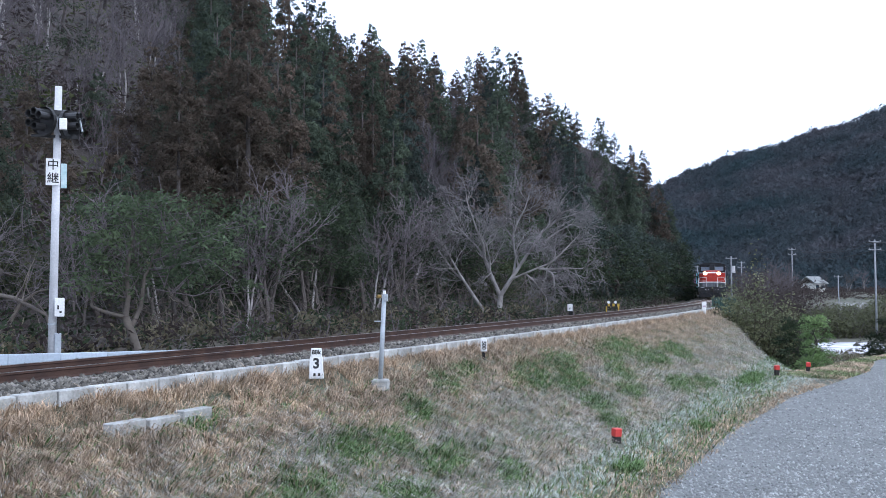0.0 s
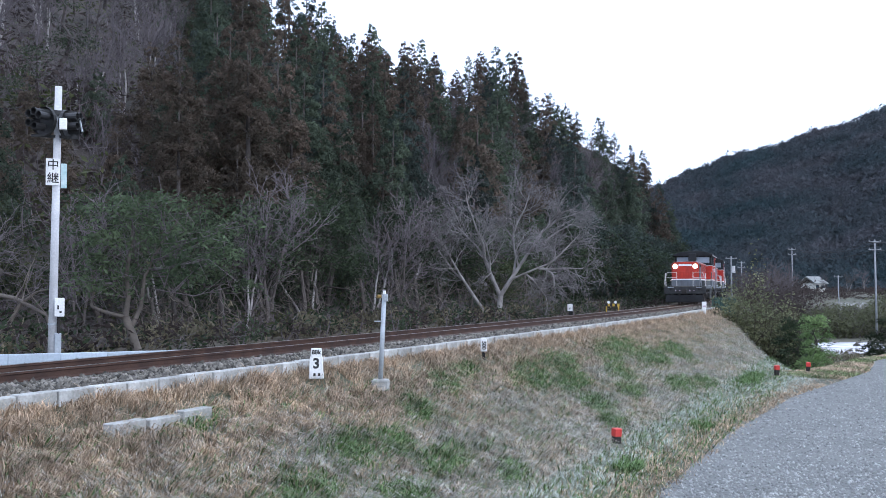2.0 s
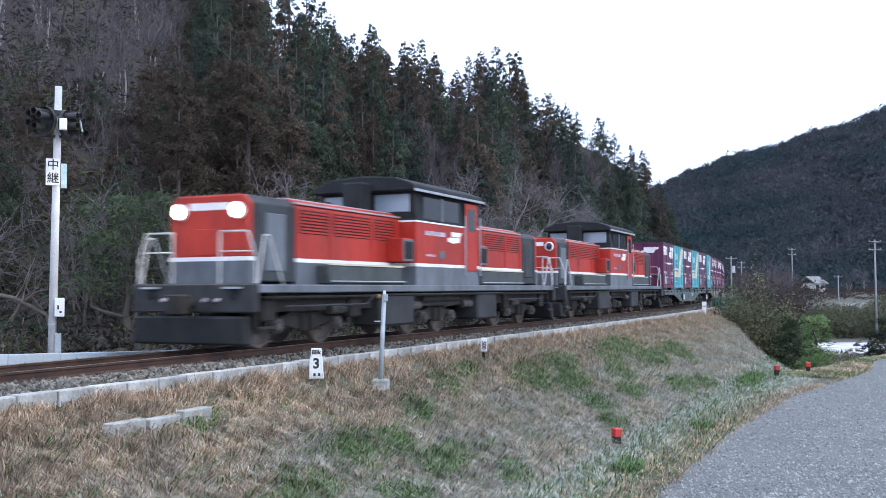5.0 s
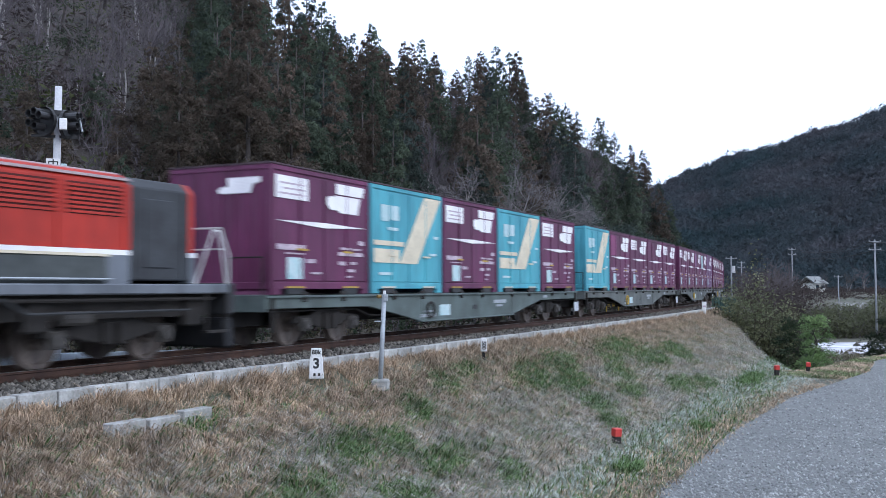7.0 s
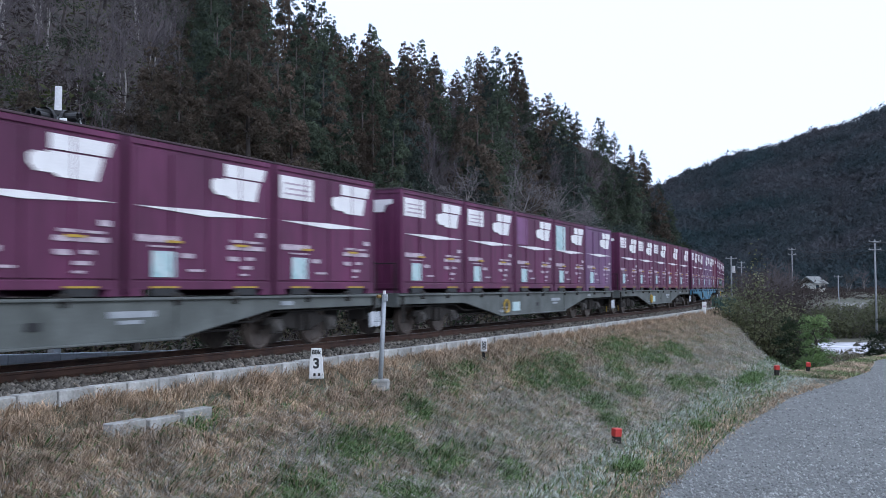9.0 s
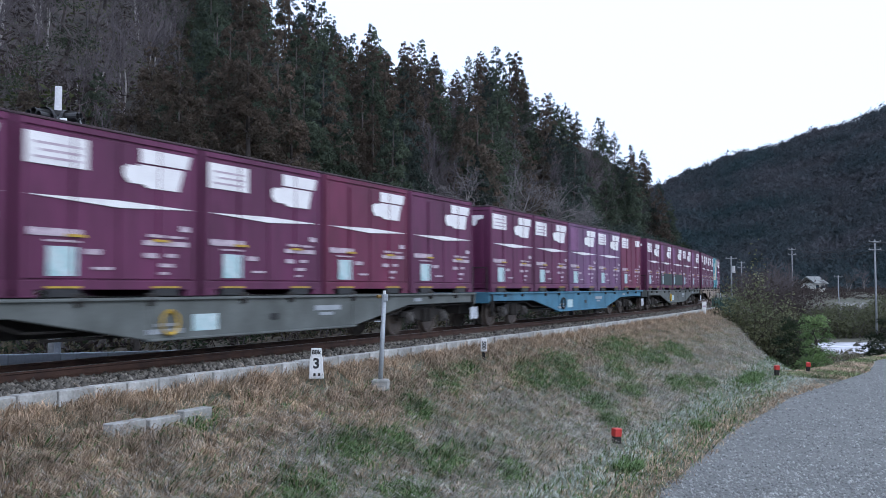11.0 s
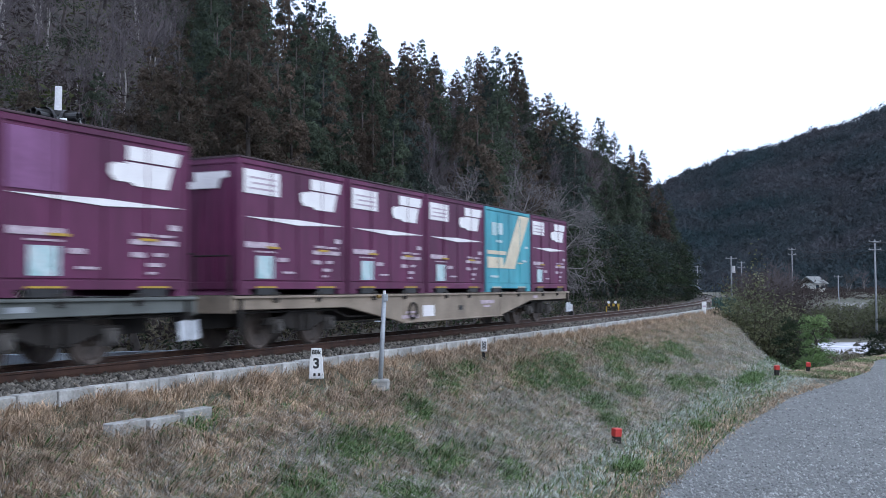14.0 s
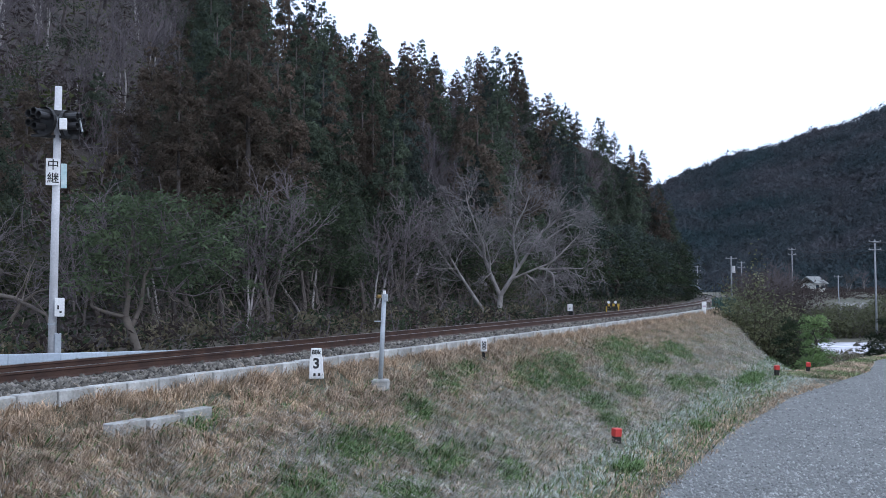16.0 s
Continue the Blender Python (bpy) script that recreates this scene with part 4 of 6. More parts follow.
hero_tree()
def crooked_tree():
    """A crooked old tree behind the low wall: scarred leaning bole, one limb held out level, layered olive foliage."""
    e = thing("crooked_tree", "crooked pale-boled evergreen with a level broken limb", "tree")
    r = np.random.default_rng(17)
    g, pts, mids = Geo(), [], []
    for pl, r0, r1 in (([(0.30, 0, -0.4), (0.22, 0, 0.1), (0.06, 0.02, 0.55), (-0.06, 0, 0.86)], 0.115, 0.085), ([(-0.06, 0, 0.86), (-0.35, -0.05, 0.93), (-0.62, -0.05, 1.02), (-0.85, 0, 1.12), (-0.80, 0, 1.45)], 0.055, 0.022),
                       ([(-0.06, 0, 0.86), (-0.02, 0.05, 1.3), (-0.08, 0.1, 1.9), (0.05, 0.1, 2.7), (0.0, 0.2, 3.5)], 0.065, 0.025), ([(0.06, 0.02, 0.6), (0.26, 0.1, 1.1), (0.34, 0.1, 1.8), (0.7, 0.2, 2.6), (1.1, 0.1, 3.1)], 0.055, 0.02)):
        for i in range(len(pl) - 1):
            g.tube(pl[i], pl[i + 1], r0 + (r1 - r0) * i / (len(pl) - 1), r0 + (r1 - r0) * (i + 1) / (len(pl) - 1), 9, False)
    tw = Geo()
    for k in range(40):
        c = np.array((r.uniform(-1.7, 2.7), r.uniform(-0.9, 0.9), r.uniform(1.75, 3.75)))
        c[2] -= 0.18 * (c[0] - 0.5) ** 2 * r.uniform(0.3, 1)
        b = Vector((r.normal(0.0, 0.12) if c[0] < 0.4 else r.normal(0.7, 0.15), 0.1, max(1.3, c[2] - r.uniform(0.1, 1.1))))
        mid = b.lerp(Vector(c), 0.5) + Vector(r.normal(0, 0.12, 3))
        tw.tube(b, mid, 0.014, 0.011, 4, False).tube(mid, c, 0.011, 0.005, 4, False)
        for _ in range(5):
            tw.tube(mid.lerp(Vector(c), r.random()), Vector(c) + Vector(r.normal(0, 0.35, 3)), 0.009, 0.004, 3, False)
        rr = r.uniform(0.28, 0.55)
        u = r.normal(size=(110, 3)) * np.array((rr, rr, 0.26 * rr)) * 0.7
        u[:, 2] -= 0.3 * (u[:, 0] ** 2 + u[:, 1] ** 2) / rr
        pts.append(c + u)
        mids.append(np.repeat((c - np.array((0, 0, 0.4 * rr)))[None], 110, 0))
    q = np.concatenate(pts)
    v, f = fronds(q, np.full(len(q), 0.13), r, flat=0.4, slim=0.17)
    part("trunk", g.mesh("trunk", 0, True), M_VINE, e, "scarred pale bole")
    me = bpy.data.meshes.new("twigs")
    me.from_pydata(tw.v, [], tw.f)
    part("twig_work", me, M_TWIG, e, "grey twigs")
    part("crown", fast_mesh("crown", v, f, M_OLIVE, np.repeat(clump_normals(q, np.concatenate(mids), 0.2, 0.45, 3), 4, 0)), M_OLIVE, e)
    e.matrix_basis = pose(-7.25, 22.2, -0.35)
    return e


def vine_tangle(bearing, back, w, h, seed, scale=1.0):
    """A stump hung with looping dry creepers."""
    a = float(az(bearing))
    d = float(np.interp(a, FOOT_ANG, FOOT_R)) + back
    e = thing("creeper_tangle", "dry looping creepers hanging from a dead trunk", "creeper", "creepers along the hill's foot")
    r = np.random.default_rng(seed)
    part("trunk", Geo().tube((0, 0, -0.4), (0.08, 0, 0.5 * h), 0.11, 0.08, 7, False).tube((0.08, 0, 0.5 * h), (-0.05, 0.05, 1.1 * h), 0.08, 0.04, 7, False), M_BARK, e, smooth=True)
    g = Geo()
    for k in range(22):
        q = Vector((r.normal(0, 0.25 * w), r.normal(0, 0.2), h * r.uniform(0.5, 1.15)))
        u = Vector((r.normal(0, 0.5), r.normal(0, 0.3), -0.5))
        rad = r.uniform(0.004, 0.012)
        pl = [q]
        for _ in range(9):
            u = (u + Vector((r.normal(0, 0.55), r.normal(0, 0.3), r.normal(-0.14, 0.35)))).normalized()
            q = q + u * h * 0.12
            if q.z < -0.2 or abs(q.x) > w:
                break
            pl.append(q)
        g.path(pl, rad, 4)
    part("creeper", g, M_VINE, e, "tan creeper stems")
    e.matrix_basis = pose(d * math.sin(a), d * math.cos(a), -0.4) @ Matrix.Scale(scale, 4)


def dead_limb_tree():
    """A half-fallen pale tree, its bare limb reaching up beside the signal."""
    e = thing("fallen_tree", "half-fallen bare tree with pale reaching limbs", "tree")
    r = np.random.default_rng(29)
    tr, fine, tips = Geo(), Geo(), []
    for pl in ([(-1.6, 0, -0.3), (-1.1, 0, 0.35), (-0.75, 0, 0.75), (-0.45, 0, 1.25), (-0.1, 0, 1.5)], [(-1.9, 0.2, 0.9), (-1.2, 0.1, 1.45), (-0.6, 0, 1.35), (0.15, 0, 0.95), (0.3, 0, 0.2)]):
        for i in range(len(pl) - 1):
            tr.tube(pl[i], pl[i + 1], 0.075 - 0.012 * i, 0.063 - 0.012 * i, 7, False)
            branches((tr, fine), r, Vector(pl[i + 1]), (r.normal(0, 0.6), r.normal(0, 0.4), 0.6), 1.0, 0.02, 2, tips, 0.7, 0.0, 4, (1, 3), 0.005)
    part("trunk", tr.mesh("trunk", 0, True), M_VINE, e, "pale bare limbs")
    for nm, gg in (("twig_work", fine),):
        me = bpy.data.meshes.new(nm)
        me.from_pydata(gg.v, [], gg.f)
        part(nm, me, M_TWIG, e)
    e.matrix_basis = pose(-9.3, 22.3, -0.4)


# dense dark trees at the far end of the spur, down to the ground
_spur = [evergreen(7.5, 2.6, 81, M_EVER[0], 10, 2600, 0.24, 0.06), evergreen(8.5, 2.4, 82, M_CEDAR[2], 10, 2600, 0.24, 0.06)]
_rs = np.random.default_rng(8)
for k in range(26):
    s = 46 + 2.6 * k
    p = track(s, -float(np.interp(s, (46, 70, 95, 120), (9.0, 7.0, 4.6, 3.8))) + _rs.normal(0, 0.35))
    plant("evergreen_tree", _spur[k % 2], p.x, p.y, -0.5, "dense dark evergreen at the end of the spur", "tree", "trees at the end of the spur", 77 * k, _rs.uniform(0.75, 1.05))
for k in range(34):
    a = float(az(1085 + 3.75 * k))
    f, R_ = float(np.interp(a, FOOT_ANG, FOOT_R)), float(np.interp(a, RIDGE_ANG, RIDGE_R))
    d = f + (R_ - f) * (0.15 + 0.75 * ((k * 0.618) % 1))
    x, y = d * math.sin(a), d * math.cos(a)
    plant("evergreen_tree", _spur[k % 2], x, y, float(hill_z(x, y)) - 0.3, "dense dark evergreen at the end of the spur", "tree", "trees at the end of the spur", 53 * k, _rs.uniform(0.38, 0.6))
M_OLIVE = leafmat("olive_needles", (0.105, 0.140, 0.078), (0.052, 0.078, 0.046))
_ever_low = [evergreen(6.2, 2.7, 51, M_OLIVE, 10, 3600, 0.15, 0.45, M_BARK), evergreen(5.6, 2.9, 52, M_OLIVE, 10, 3600, 0.15, 0.45, M_BARK)]
crooked_tree()
dead_limb_tree()
for k, (bearing, back, w, h, sc) in enumerate(((305, -1.2, 0.9, 1.6, 1.0), (270, -0.8, 0.8, 1.2, 1.0), (390, -1.0, 0.7, 1.5, 1.0), (470, -1.2, 0.7, 1.7, 1.0), (535, -0.8, 0.8, 1.9, 1.1), (560, -1.4, 0.6, 1.4, 1.1),
                                               (700, -1.4, 0.9, 1.8, 1.25), (735, -1.0, 0.9, 1.6, 1.2), (775, -1.2, 0.8, 1.6, 1.2), (830, -1.0, 0.8, 1.5, 1.3), (640, -0.6, 0.6, 1.5, 1.2), (930, -1.0, 0.9, 1.5, 1.5))):
    vine_tangle(bearing, back, w, h, 200 + k, sc)
_bare_low = [bare_tree(5.5, 61 + k, depth=3, kids=(1, 3), stems=2, minr=0.010, bark=M_PALEBARK if k else M_BARK, twig=M_BARK if k == 1 else M_TWIG) for k in range(3)]
for k, (s, n, sc, which) in enumerate(((-2.6, -9.0, 0.74, 1), (1.6, -9.6, 0.72, 0), (5.6, -9.2, 0.85, 1), (8.4, -9.4, 0.85, 0), 
                                       (12.5, -11, 1.0, 0), (26, -10.5, 0.9, 0), (31, -10, 0.9, 1), (36, -10, 0.95, 0), (44, -9.5, 1.0, 0), (52, -9, 1.0, 1), (60, -8.5, 1.0, 0))):
    p = track(s, n)
    plant("evergreen_tree", _ever_low[which], p.x, p.y, -0.35, "crooked evergreen with layered foliage at the hill's foot", "tree", "trees along the hill's foot", 67 * k, sc)
for k, (s, n, sc) in enumerate(((-12.5, -8.0, 1.0), (-10.6, -7.6, 0.8), (-8.0, -8.0, 0.7), (-4.6, -8.2, 0.8), (-1.0, -8.4, 0.85), (2.4, -8.0, 0.8), (4.4, -8.6, 1.1), (7.0, -8.2, 0.9), (11.0, -8.0, 0.9),
                                (15.5, -9.0, 1.1), (19.5, -10.5, 1.2), (30.0, -10.5, 1.1), (40.0, -9.5, 1.1), (52, -9.0, 1.1))):
    p = track(s, n)
    plant("bare_tree", _bare_low[k % 3], p.x, p.y, -0.35, "small bare tree with tangled grey twigs below the wood", "tree", "bare trees along the hill's foot", 101 * k, sc)

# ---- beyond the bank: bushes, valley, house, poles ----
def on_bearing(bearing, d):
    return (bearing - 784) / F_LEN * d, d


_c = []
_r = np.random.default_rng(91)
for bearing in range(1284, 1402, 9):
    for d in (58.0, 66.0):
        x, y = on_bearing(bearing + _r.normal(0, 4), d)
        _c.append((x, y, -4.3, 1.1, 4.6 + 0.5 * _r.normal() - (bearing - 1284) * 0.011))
thicket("bamboo_thicket", _c, M_BAMBOO, "dense olive thicket beside the end of the bank", 190, 0.14, 12, sticks=7, stick_mat=M_BRUSH)
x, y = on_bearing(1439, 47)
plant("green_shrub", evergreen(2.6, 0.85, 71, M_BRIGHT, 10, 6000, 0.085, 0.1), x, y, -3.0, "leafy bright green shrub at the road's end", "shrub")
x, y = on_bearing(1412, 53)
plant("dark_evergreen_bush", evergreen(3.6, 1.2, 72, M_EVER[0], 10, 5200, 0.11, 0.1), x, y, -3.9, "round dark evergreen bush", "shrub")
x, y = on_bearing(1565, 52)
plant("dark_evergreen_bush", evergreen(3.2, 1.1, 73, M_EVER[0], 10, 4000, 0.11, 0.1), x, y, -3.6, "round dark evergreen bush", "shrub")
_c = []
for k in range(230):
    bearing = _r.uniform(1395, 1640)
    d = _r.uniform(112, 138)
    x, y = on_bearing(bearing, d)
    _c.append((x, y, float(ground_z(x, y)[0]) - 0.2, _r.uniform(1.0, 1.9), _r.uniform(1.4, 2.9) * (1.15 if bearing > 1540 else 0.9)))
thicket("valley_bushes", _c, M_BAMBOO, "olive bushes and reeds along the stream", 60, 0.24, 13, sticks=3)
_c = []
for k in range(90):
    bearing, d = _r.uniform(1300, 1408), _r.uniform(120, 210)
    x, y = on_bearing(bearing, d)
    _c.append((x, y, float(ground_z(x, y)[0]) - 0.2, _r.uniform(1.4, 2.6), _r.uniform(2.2, 4.5)))
for k, (bearing, d, top) in enumerate(((1322, 158, 474), (1340, 150, 462), (1362, 160, 455), (1384, 152, 462), (1402, 160, 476), (1352, 140, 480), (1378, 142, 482), (1500, 200, 478), (1530, 210, 470), (1462, 205, 484))):
    x, y = on_bearing(bearing, d)
    z = float(ground_z(x, y)[0])
    plant("bare_tree", _bare_low[k % 3], x, y, z - 0.3, "grey-brown leafless tree in the valley", "tree", "bare trees in the valley", 83 * k, ((515 - top) / F_LEN * d + EYE_Z - z) / 5.4)
_b = []
for k in range(150):
    bearing, d = _r.uniform(1405, 1640), _r.uniform(165, 250)
    x, y = on_bearing(bearing, d)
    _b.append((x, y, float(ground_z(x, y)[0]) - 0.2, _r.uniform(1.2, 2.4), _r.uniform(0.6, 1.5)))
thicket("field_brush", _b, M_BRUSH, "low brown brush on the far fields", 40, 0.30, 15)
thicket("valley_wood", _c, M_BRUSH, "brown leafless brush in the valley", 30, 0.36, 14, sticks=3)

# weeds down the slope to the stream, and boulders in it
_b = []
for k in range(150):
    x, y = on_bearing(_r.uniform(1395, 1620), _r.uniform(60, 84))
    if past_crest(x, y) > 2.0 and (y - 39.8) * 0.623 - (x - 15.3) * 0.781 > 0.3:
        _b.append((x, y, float(ground_z(x, y)[0]) - 0.1, _r.uniform(0.5, 1.1), _r.uniform(0.4, 0.9)))
thicket("streamside_weeds", _b[::2], M_DEADGRASS, "dry brown weeds on the slope to the stream", 110, 0.15, 16, flat=-0.5)
thicket("streamside_green_weeds", _b[1::2], M_BAMBOO, "dull green weeds on the slope to the stream", 110, 0.14, 17)
stones("stream_boulders", [(_x, _y, -4.6) for _x, _y in (on_bearing(_r.uniform(1385, 1600), d) for d in _r.choice((87, 89, 97, 101, 103), 60))], 0.10, 0.34, M_STONE, "dark boulders in the pale stream", np.random.default_rng(5))


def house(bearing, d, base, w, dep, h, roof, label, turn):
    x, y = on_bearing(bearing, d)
    e = thing("house", label, "house", "houses in the valley")
    part("wall", Geo().box(-w / 2, w / 2, -dep / 2, dep / 2, -3.0, h), M_PLASTER, e, bevel=0.03)
    g = Geo().extrude([(-dep / 2 - 0.5, h - 0.1), (0, h + 1.4), (dep / 2 + 0.5, h - 0.1), (dep / 2 + 0.5, h + 0.05), (0, h + 1.6), (-dep / 2 - 0.5, h + 0.05)], -w / 2 - 0.5, w / 2 + 0.5, "x")
    part("roof", g, roof, e, "pitched roof")
    for k in (-0.25, 0.25):
        win = part("window", Geo().box(w * k - 0.6, w * k + 0.6, -dep / 2 - 0.04, -dep / 2 + 0.02, h * 0.35, h * 0.75), M_GLASS, e)
        part("frame", Geo().box(w * k - 0.68, w * k + 0.68, -dep / 2 - 0.06, -dep / 2 - 0.02, h * 0.75, h * 0.8), M_WHITE, win)
    e.matrix_basis = pose(x, y, base, 0, 0, turn)


house(1438, 215, 0.9, 3.9, 3.6, 1.5, mat("pale_roof", (0.27, 0.28, 0.27), (0.20, 0.21, 0.205), 1, 8, 0.8, bump=0.1), "pale-walled house with a low grey roof", 35)
house(1241, 262, -0.9, 5.6, 5.0, 1.3, M_TILE, "low house with a blue-grey sheet roof", -15)
house(1211, 235, -0.1, 4.5, 5.0, 1.3, M_TILE, "small house with a grey roof beside the line", 20)
x, y = on_bearing(1505, 150)
tagged(part("field_wall", Geo().box(x - 2.4, x + 2.4, y - 0.15, y + 0.15, -3.0, -1.0), M_CONC, None, bevel=0.02), "long pale concrete wall in the valley", "wall")

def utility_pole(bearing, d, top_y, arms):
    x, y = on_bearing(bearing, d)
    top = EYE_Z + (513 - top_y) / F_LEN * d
    e = thing("utility_pole", "slim concrete utility pole with crossarms in the valley", "utility pole", "utility poles")
    part("shaft", Geo().tube((0, 0, -4.5), (0, 0, top), 0.13, 0.085, 8), M_UPOLE, e, smooth=True)
    for k in range(arms):
        part("crossarm", Geo().box(-0.9, 0.9, -0.05, 0.05, top - 0.33 - 0.9 * k, top - 0.23 - 0.9 * k), M_UPOLE, e)
        for q in (-0.8, 0.0, 0.8):
            part("insulator", Geo().lathe([(0, 0.03), (0.06, 0.06), (0.16, 0.05), (0.2, 0.0)], (q, 0, top - 0.22 - 0.9 * k), "z", 8), M_UPOLE, e)
    e.matrix_basis = pose(x, y, 0, 0, 0, 20)
    return e


utility_pole(1549, 110, 425, 2)
utility_pole(1402, 170, 439, 2)
utility_pole(1312, 190, 463, 2)
utility_pole(1234, 210, 470, 2)
utility_pole(1483, 160, 488, 1)
_p = utility_pole(1294, 130, 454, 1)
part("transformer", Geo().tube((0.3, 0, 3.4), (0.3, 0, 4.3), 0.28, 0.28, 12), M_POLE, _p, "pale can transformer")

def power_line(a, b, drop, label):
    """A sagging cable between two poles."""
    pts = []
    for i in range(13):
        t = i / 12
        p = Vector(a).lerp(Vector(b), t)
        p.z -= drop * 4 * t * (1 - t)
        pts.append(p)
    return tagged(part("power_cable", Geo().path(pts, 0.035, 4), M_DARK), label, "cable", "power cables")


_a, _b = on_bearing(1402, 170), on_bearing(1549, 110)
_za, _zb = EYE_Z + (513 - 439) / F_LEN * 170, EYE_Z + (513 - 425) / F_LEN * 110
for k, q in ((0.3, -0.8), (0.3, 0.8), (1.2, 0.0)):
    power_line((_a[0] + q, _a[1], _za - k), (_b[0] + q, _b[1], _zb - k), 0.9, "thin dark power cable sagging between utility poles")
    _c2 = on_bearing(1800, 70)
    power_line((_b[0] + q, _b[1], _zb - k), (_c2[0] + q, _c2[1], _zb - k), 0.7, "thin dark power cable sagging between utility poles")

# ---- things beside the line ----
def text(body, size, material, parent, m, name="lettering"):
    cu = bpy.data.curves.new(name, 'FONT')
    cu.body, cu.size, cu.align_x, cu.align_y, cu.extrude = body, size, 'CENTER', 'CENTER', 0.002
    cu.offset = (0.035 if body.isascii() else 0.010) * size
    tmp = bpy.data.objects.new("tmp", cu)
    scene.collection.objects.link(tmp)
    me = bpy.data.meshes.new_from_object(tmp.evaluated_get(bpy.context.evaluated_depsgraph_get()))
    bpy.data.objects.remove(tmp)
    me.materials.clear()
    ob = part(name, me, material, parent)
    me.materials.append(material) if not me.materials else None
    ob.matrix_basis = m
    return ob


def relay_signal():
    e = thing("relay_signal", "pale signal post with black hooded relay signal heads", "signal")
    part("post", Geo().tube((0, 0, -0.3), (0.06, 0, 5.62), 0.085, 0.068, 14), M_POLE, e, smooth=True)
    # local x to the right, y away, z up
    for x0, z0, turn in ((-0.20, 4.90, -46), (0.24, 4.86, 62)):
        hd = part("signal_head", Geo().lathe([(-0.02, 0.29), (0.05, 0.29), (0.10, 0.21), (0.10, 0.0)], (0, 0, 0), "y", 18), M_BLACK, e, "black signal head")
        hd.matrix_basis = pose(x0, -0.10, z0, 0, 0, turn)
        for k, (a, b) in enumerate(((-0.13, 0.13), (0.0, 0.16), (0.13, 0.08), (-0.13, -0.05), (0.02, -0.12))):
            part("hood", Geo().lathe([(0.0, 0.072), (-0.24, 0.078), (-0.24, 0.070), (0.0, 0.062)], (a, -0.02, b), "y", 12), M_BLACK, hd, "black lamp hood")
            part("lens", Geo().lathe([(-0.025, 0.0), (-0.022, 0.058)], (a, -0.02, b), "y", 12), M_GLASS, hd)
    part("bracket", Geo().box(-0.42, 0.45, -0.06, 0.0, 4.60, 4.65), M_BLACK, e)
    part("bracket", Geo().box(-0.42, 0.40, -0.06, 0.0, 5.10, 5.14), M_BLACK, e)
    part("stay", Geo().path([(0.1, -0.1, 5.10), (0.45, -0.15, 4.98), (0.50, -0.2, 4.72)], 0.02), M_GALV, e, "pale stay rod")
    part("backing_arm", Geo().extrude([(-0.30, 5.14), (0.12, 5.12), (0.50, 4.90), (0.46, 4.84), (0.10, 5.02), (-0.30, 5.08)], -0.16, -0.12), M_BLACK, e, "black bracket arm")
    part("backing_arm", Geo().extrude([(0.40, 4.88), (0.50, 4.88), (0.40, 4.58), (0.30, 4.58)], -0.16, -0.12), M_BLACK, e, "black bracket arm")
    part("small_box", Geo().box(0.08, 0.22, -0.50, -0.40, 4.70, 4.92), M_WHITE, e, "white box", bevel=0.01)
    pl = part("name_plate", Geo().box(-0.15, 0.105, -0.13, -0.11, 3.66, 4.18), M_WHITE, e, "white plate with black characters", bevel=0.006)
    text("中", 0.22, M_BLACK, pl, pose(-0.02, -0.134, 4.05, 90, 0, 0))
    text("継", 0.22, M_BLACK, pl, pose(-0.02, -0.134, 3.79, 90, 0, 0))
    part("side_plate", Geo().box(0.12, 0.23, -0.05, -0.02, 3.62, 4.10), M_MINT, e, "pale side plate", bevel=0.006)
    bx = part("relay_box", Geo().box(0.04, 0.22, -0.20, -0.07, 1.12, 1.48), M_WHITE, e, "white relay box", bevel=0.012)
    part("latch", Geo().box(0.09, 0.12, -0.21, -0.2, 1.26, 1.34), M_BLACK, bx)
    part("latch", Geo().box(0.13, 0.17, -0.21, -0.2, 1.19, 1.23), M_BLACK, bx)
    part("conduit", Geo().tube((0.12, -0.09, 0.0), (0.12, -0.09, 1.12), 0.03, 0.03, 8), M_UNDER, e)
    part("cable_cover", Geo().box(0.05, 0.17, -0.12, -0.02, 0.0, 0.8), M_GALV, e, bevel=0.01)
    part("band", Geo().tube((0.01, 0, 0.95), (0.01, 0, 1.0), 0.09, 0.09, 14), M_GALV, e)
    e.matrix_basis = pose(-7.58, 18.7, -0.5, 0, 0, 22)


relay_signal()

def km_post():
    e = thing("distance_post", "white distance post with black numerals in the grass", "distance post")
    b = part("plate", Geo().extrude([(-0.13, -0.03), (0.13, -0.03), (0.11, 0.34), (0.095, 0.36), (0.09, 0.50), (-0.09, 0.50), (-0.095, 0.36), (-0.11, 0.34)], -0.05, 0.05), M_WHITE, e, bevel=0.01)
    text("3", 0.24, M_BLACK, b, pose(0, -0.052, 0.23, 90, 0, 0))
    text("88k", 0.105, M_BLACK, b, pose(0, -0.052, 0.43, 90, 0, 0))
    for k in (-0.05, 0.03):
        part("text_bar", Geo().box(k, k + 0.04, -0.054, -0.048, 0.02, 0.07), M_DARK, b)
    e.matrix_basis = pose(-2.215, 16.85, -0.40, 0, 0, 6)


km_post()

def gradient_post():
    e = thing("curve_post", "short white post with upright black numerals", "distance post")
    b = part("post", Geo().extrude([(-0.07, 0.0), (0.07, 0.0), (0.07, 0.29), (0.04, 0.33), (-0.04, 0.33), (-0.07, 0.29)], -0.05, 0.05), M_WHITE, e, bevel=0.008)
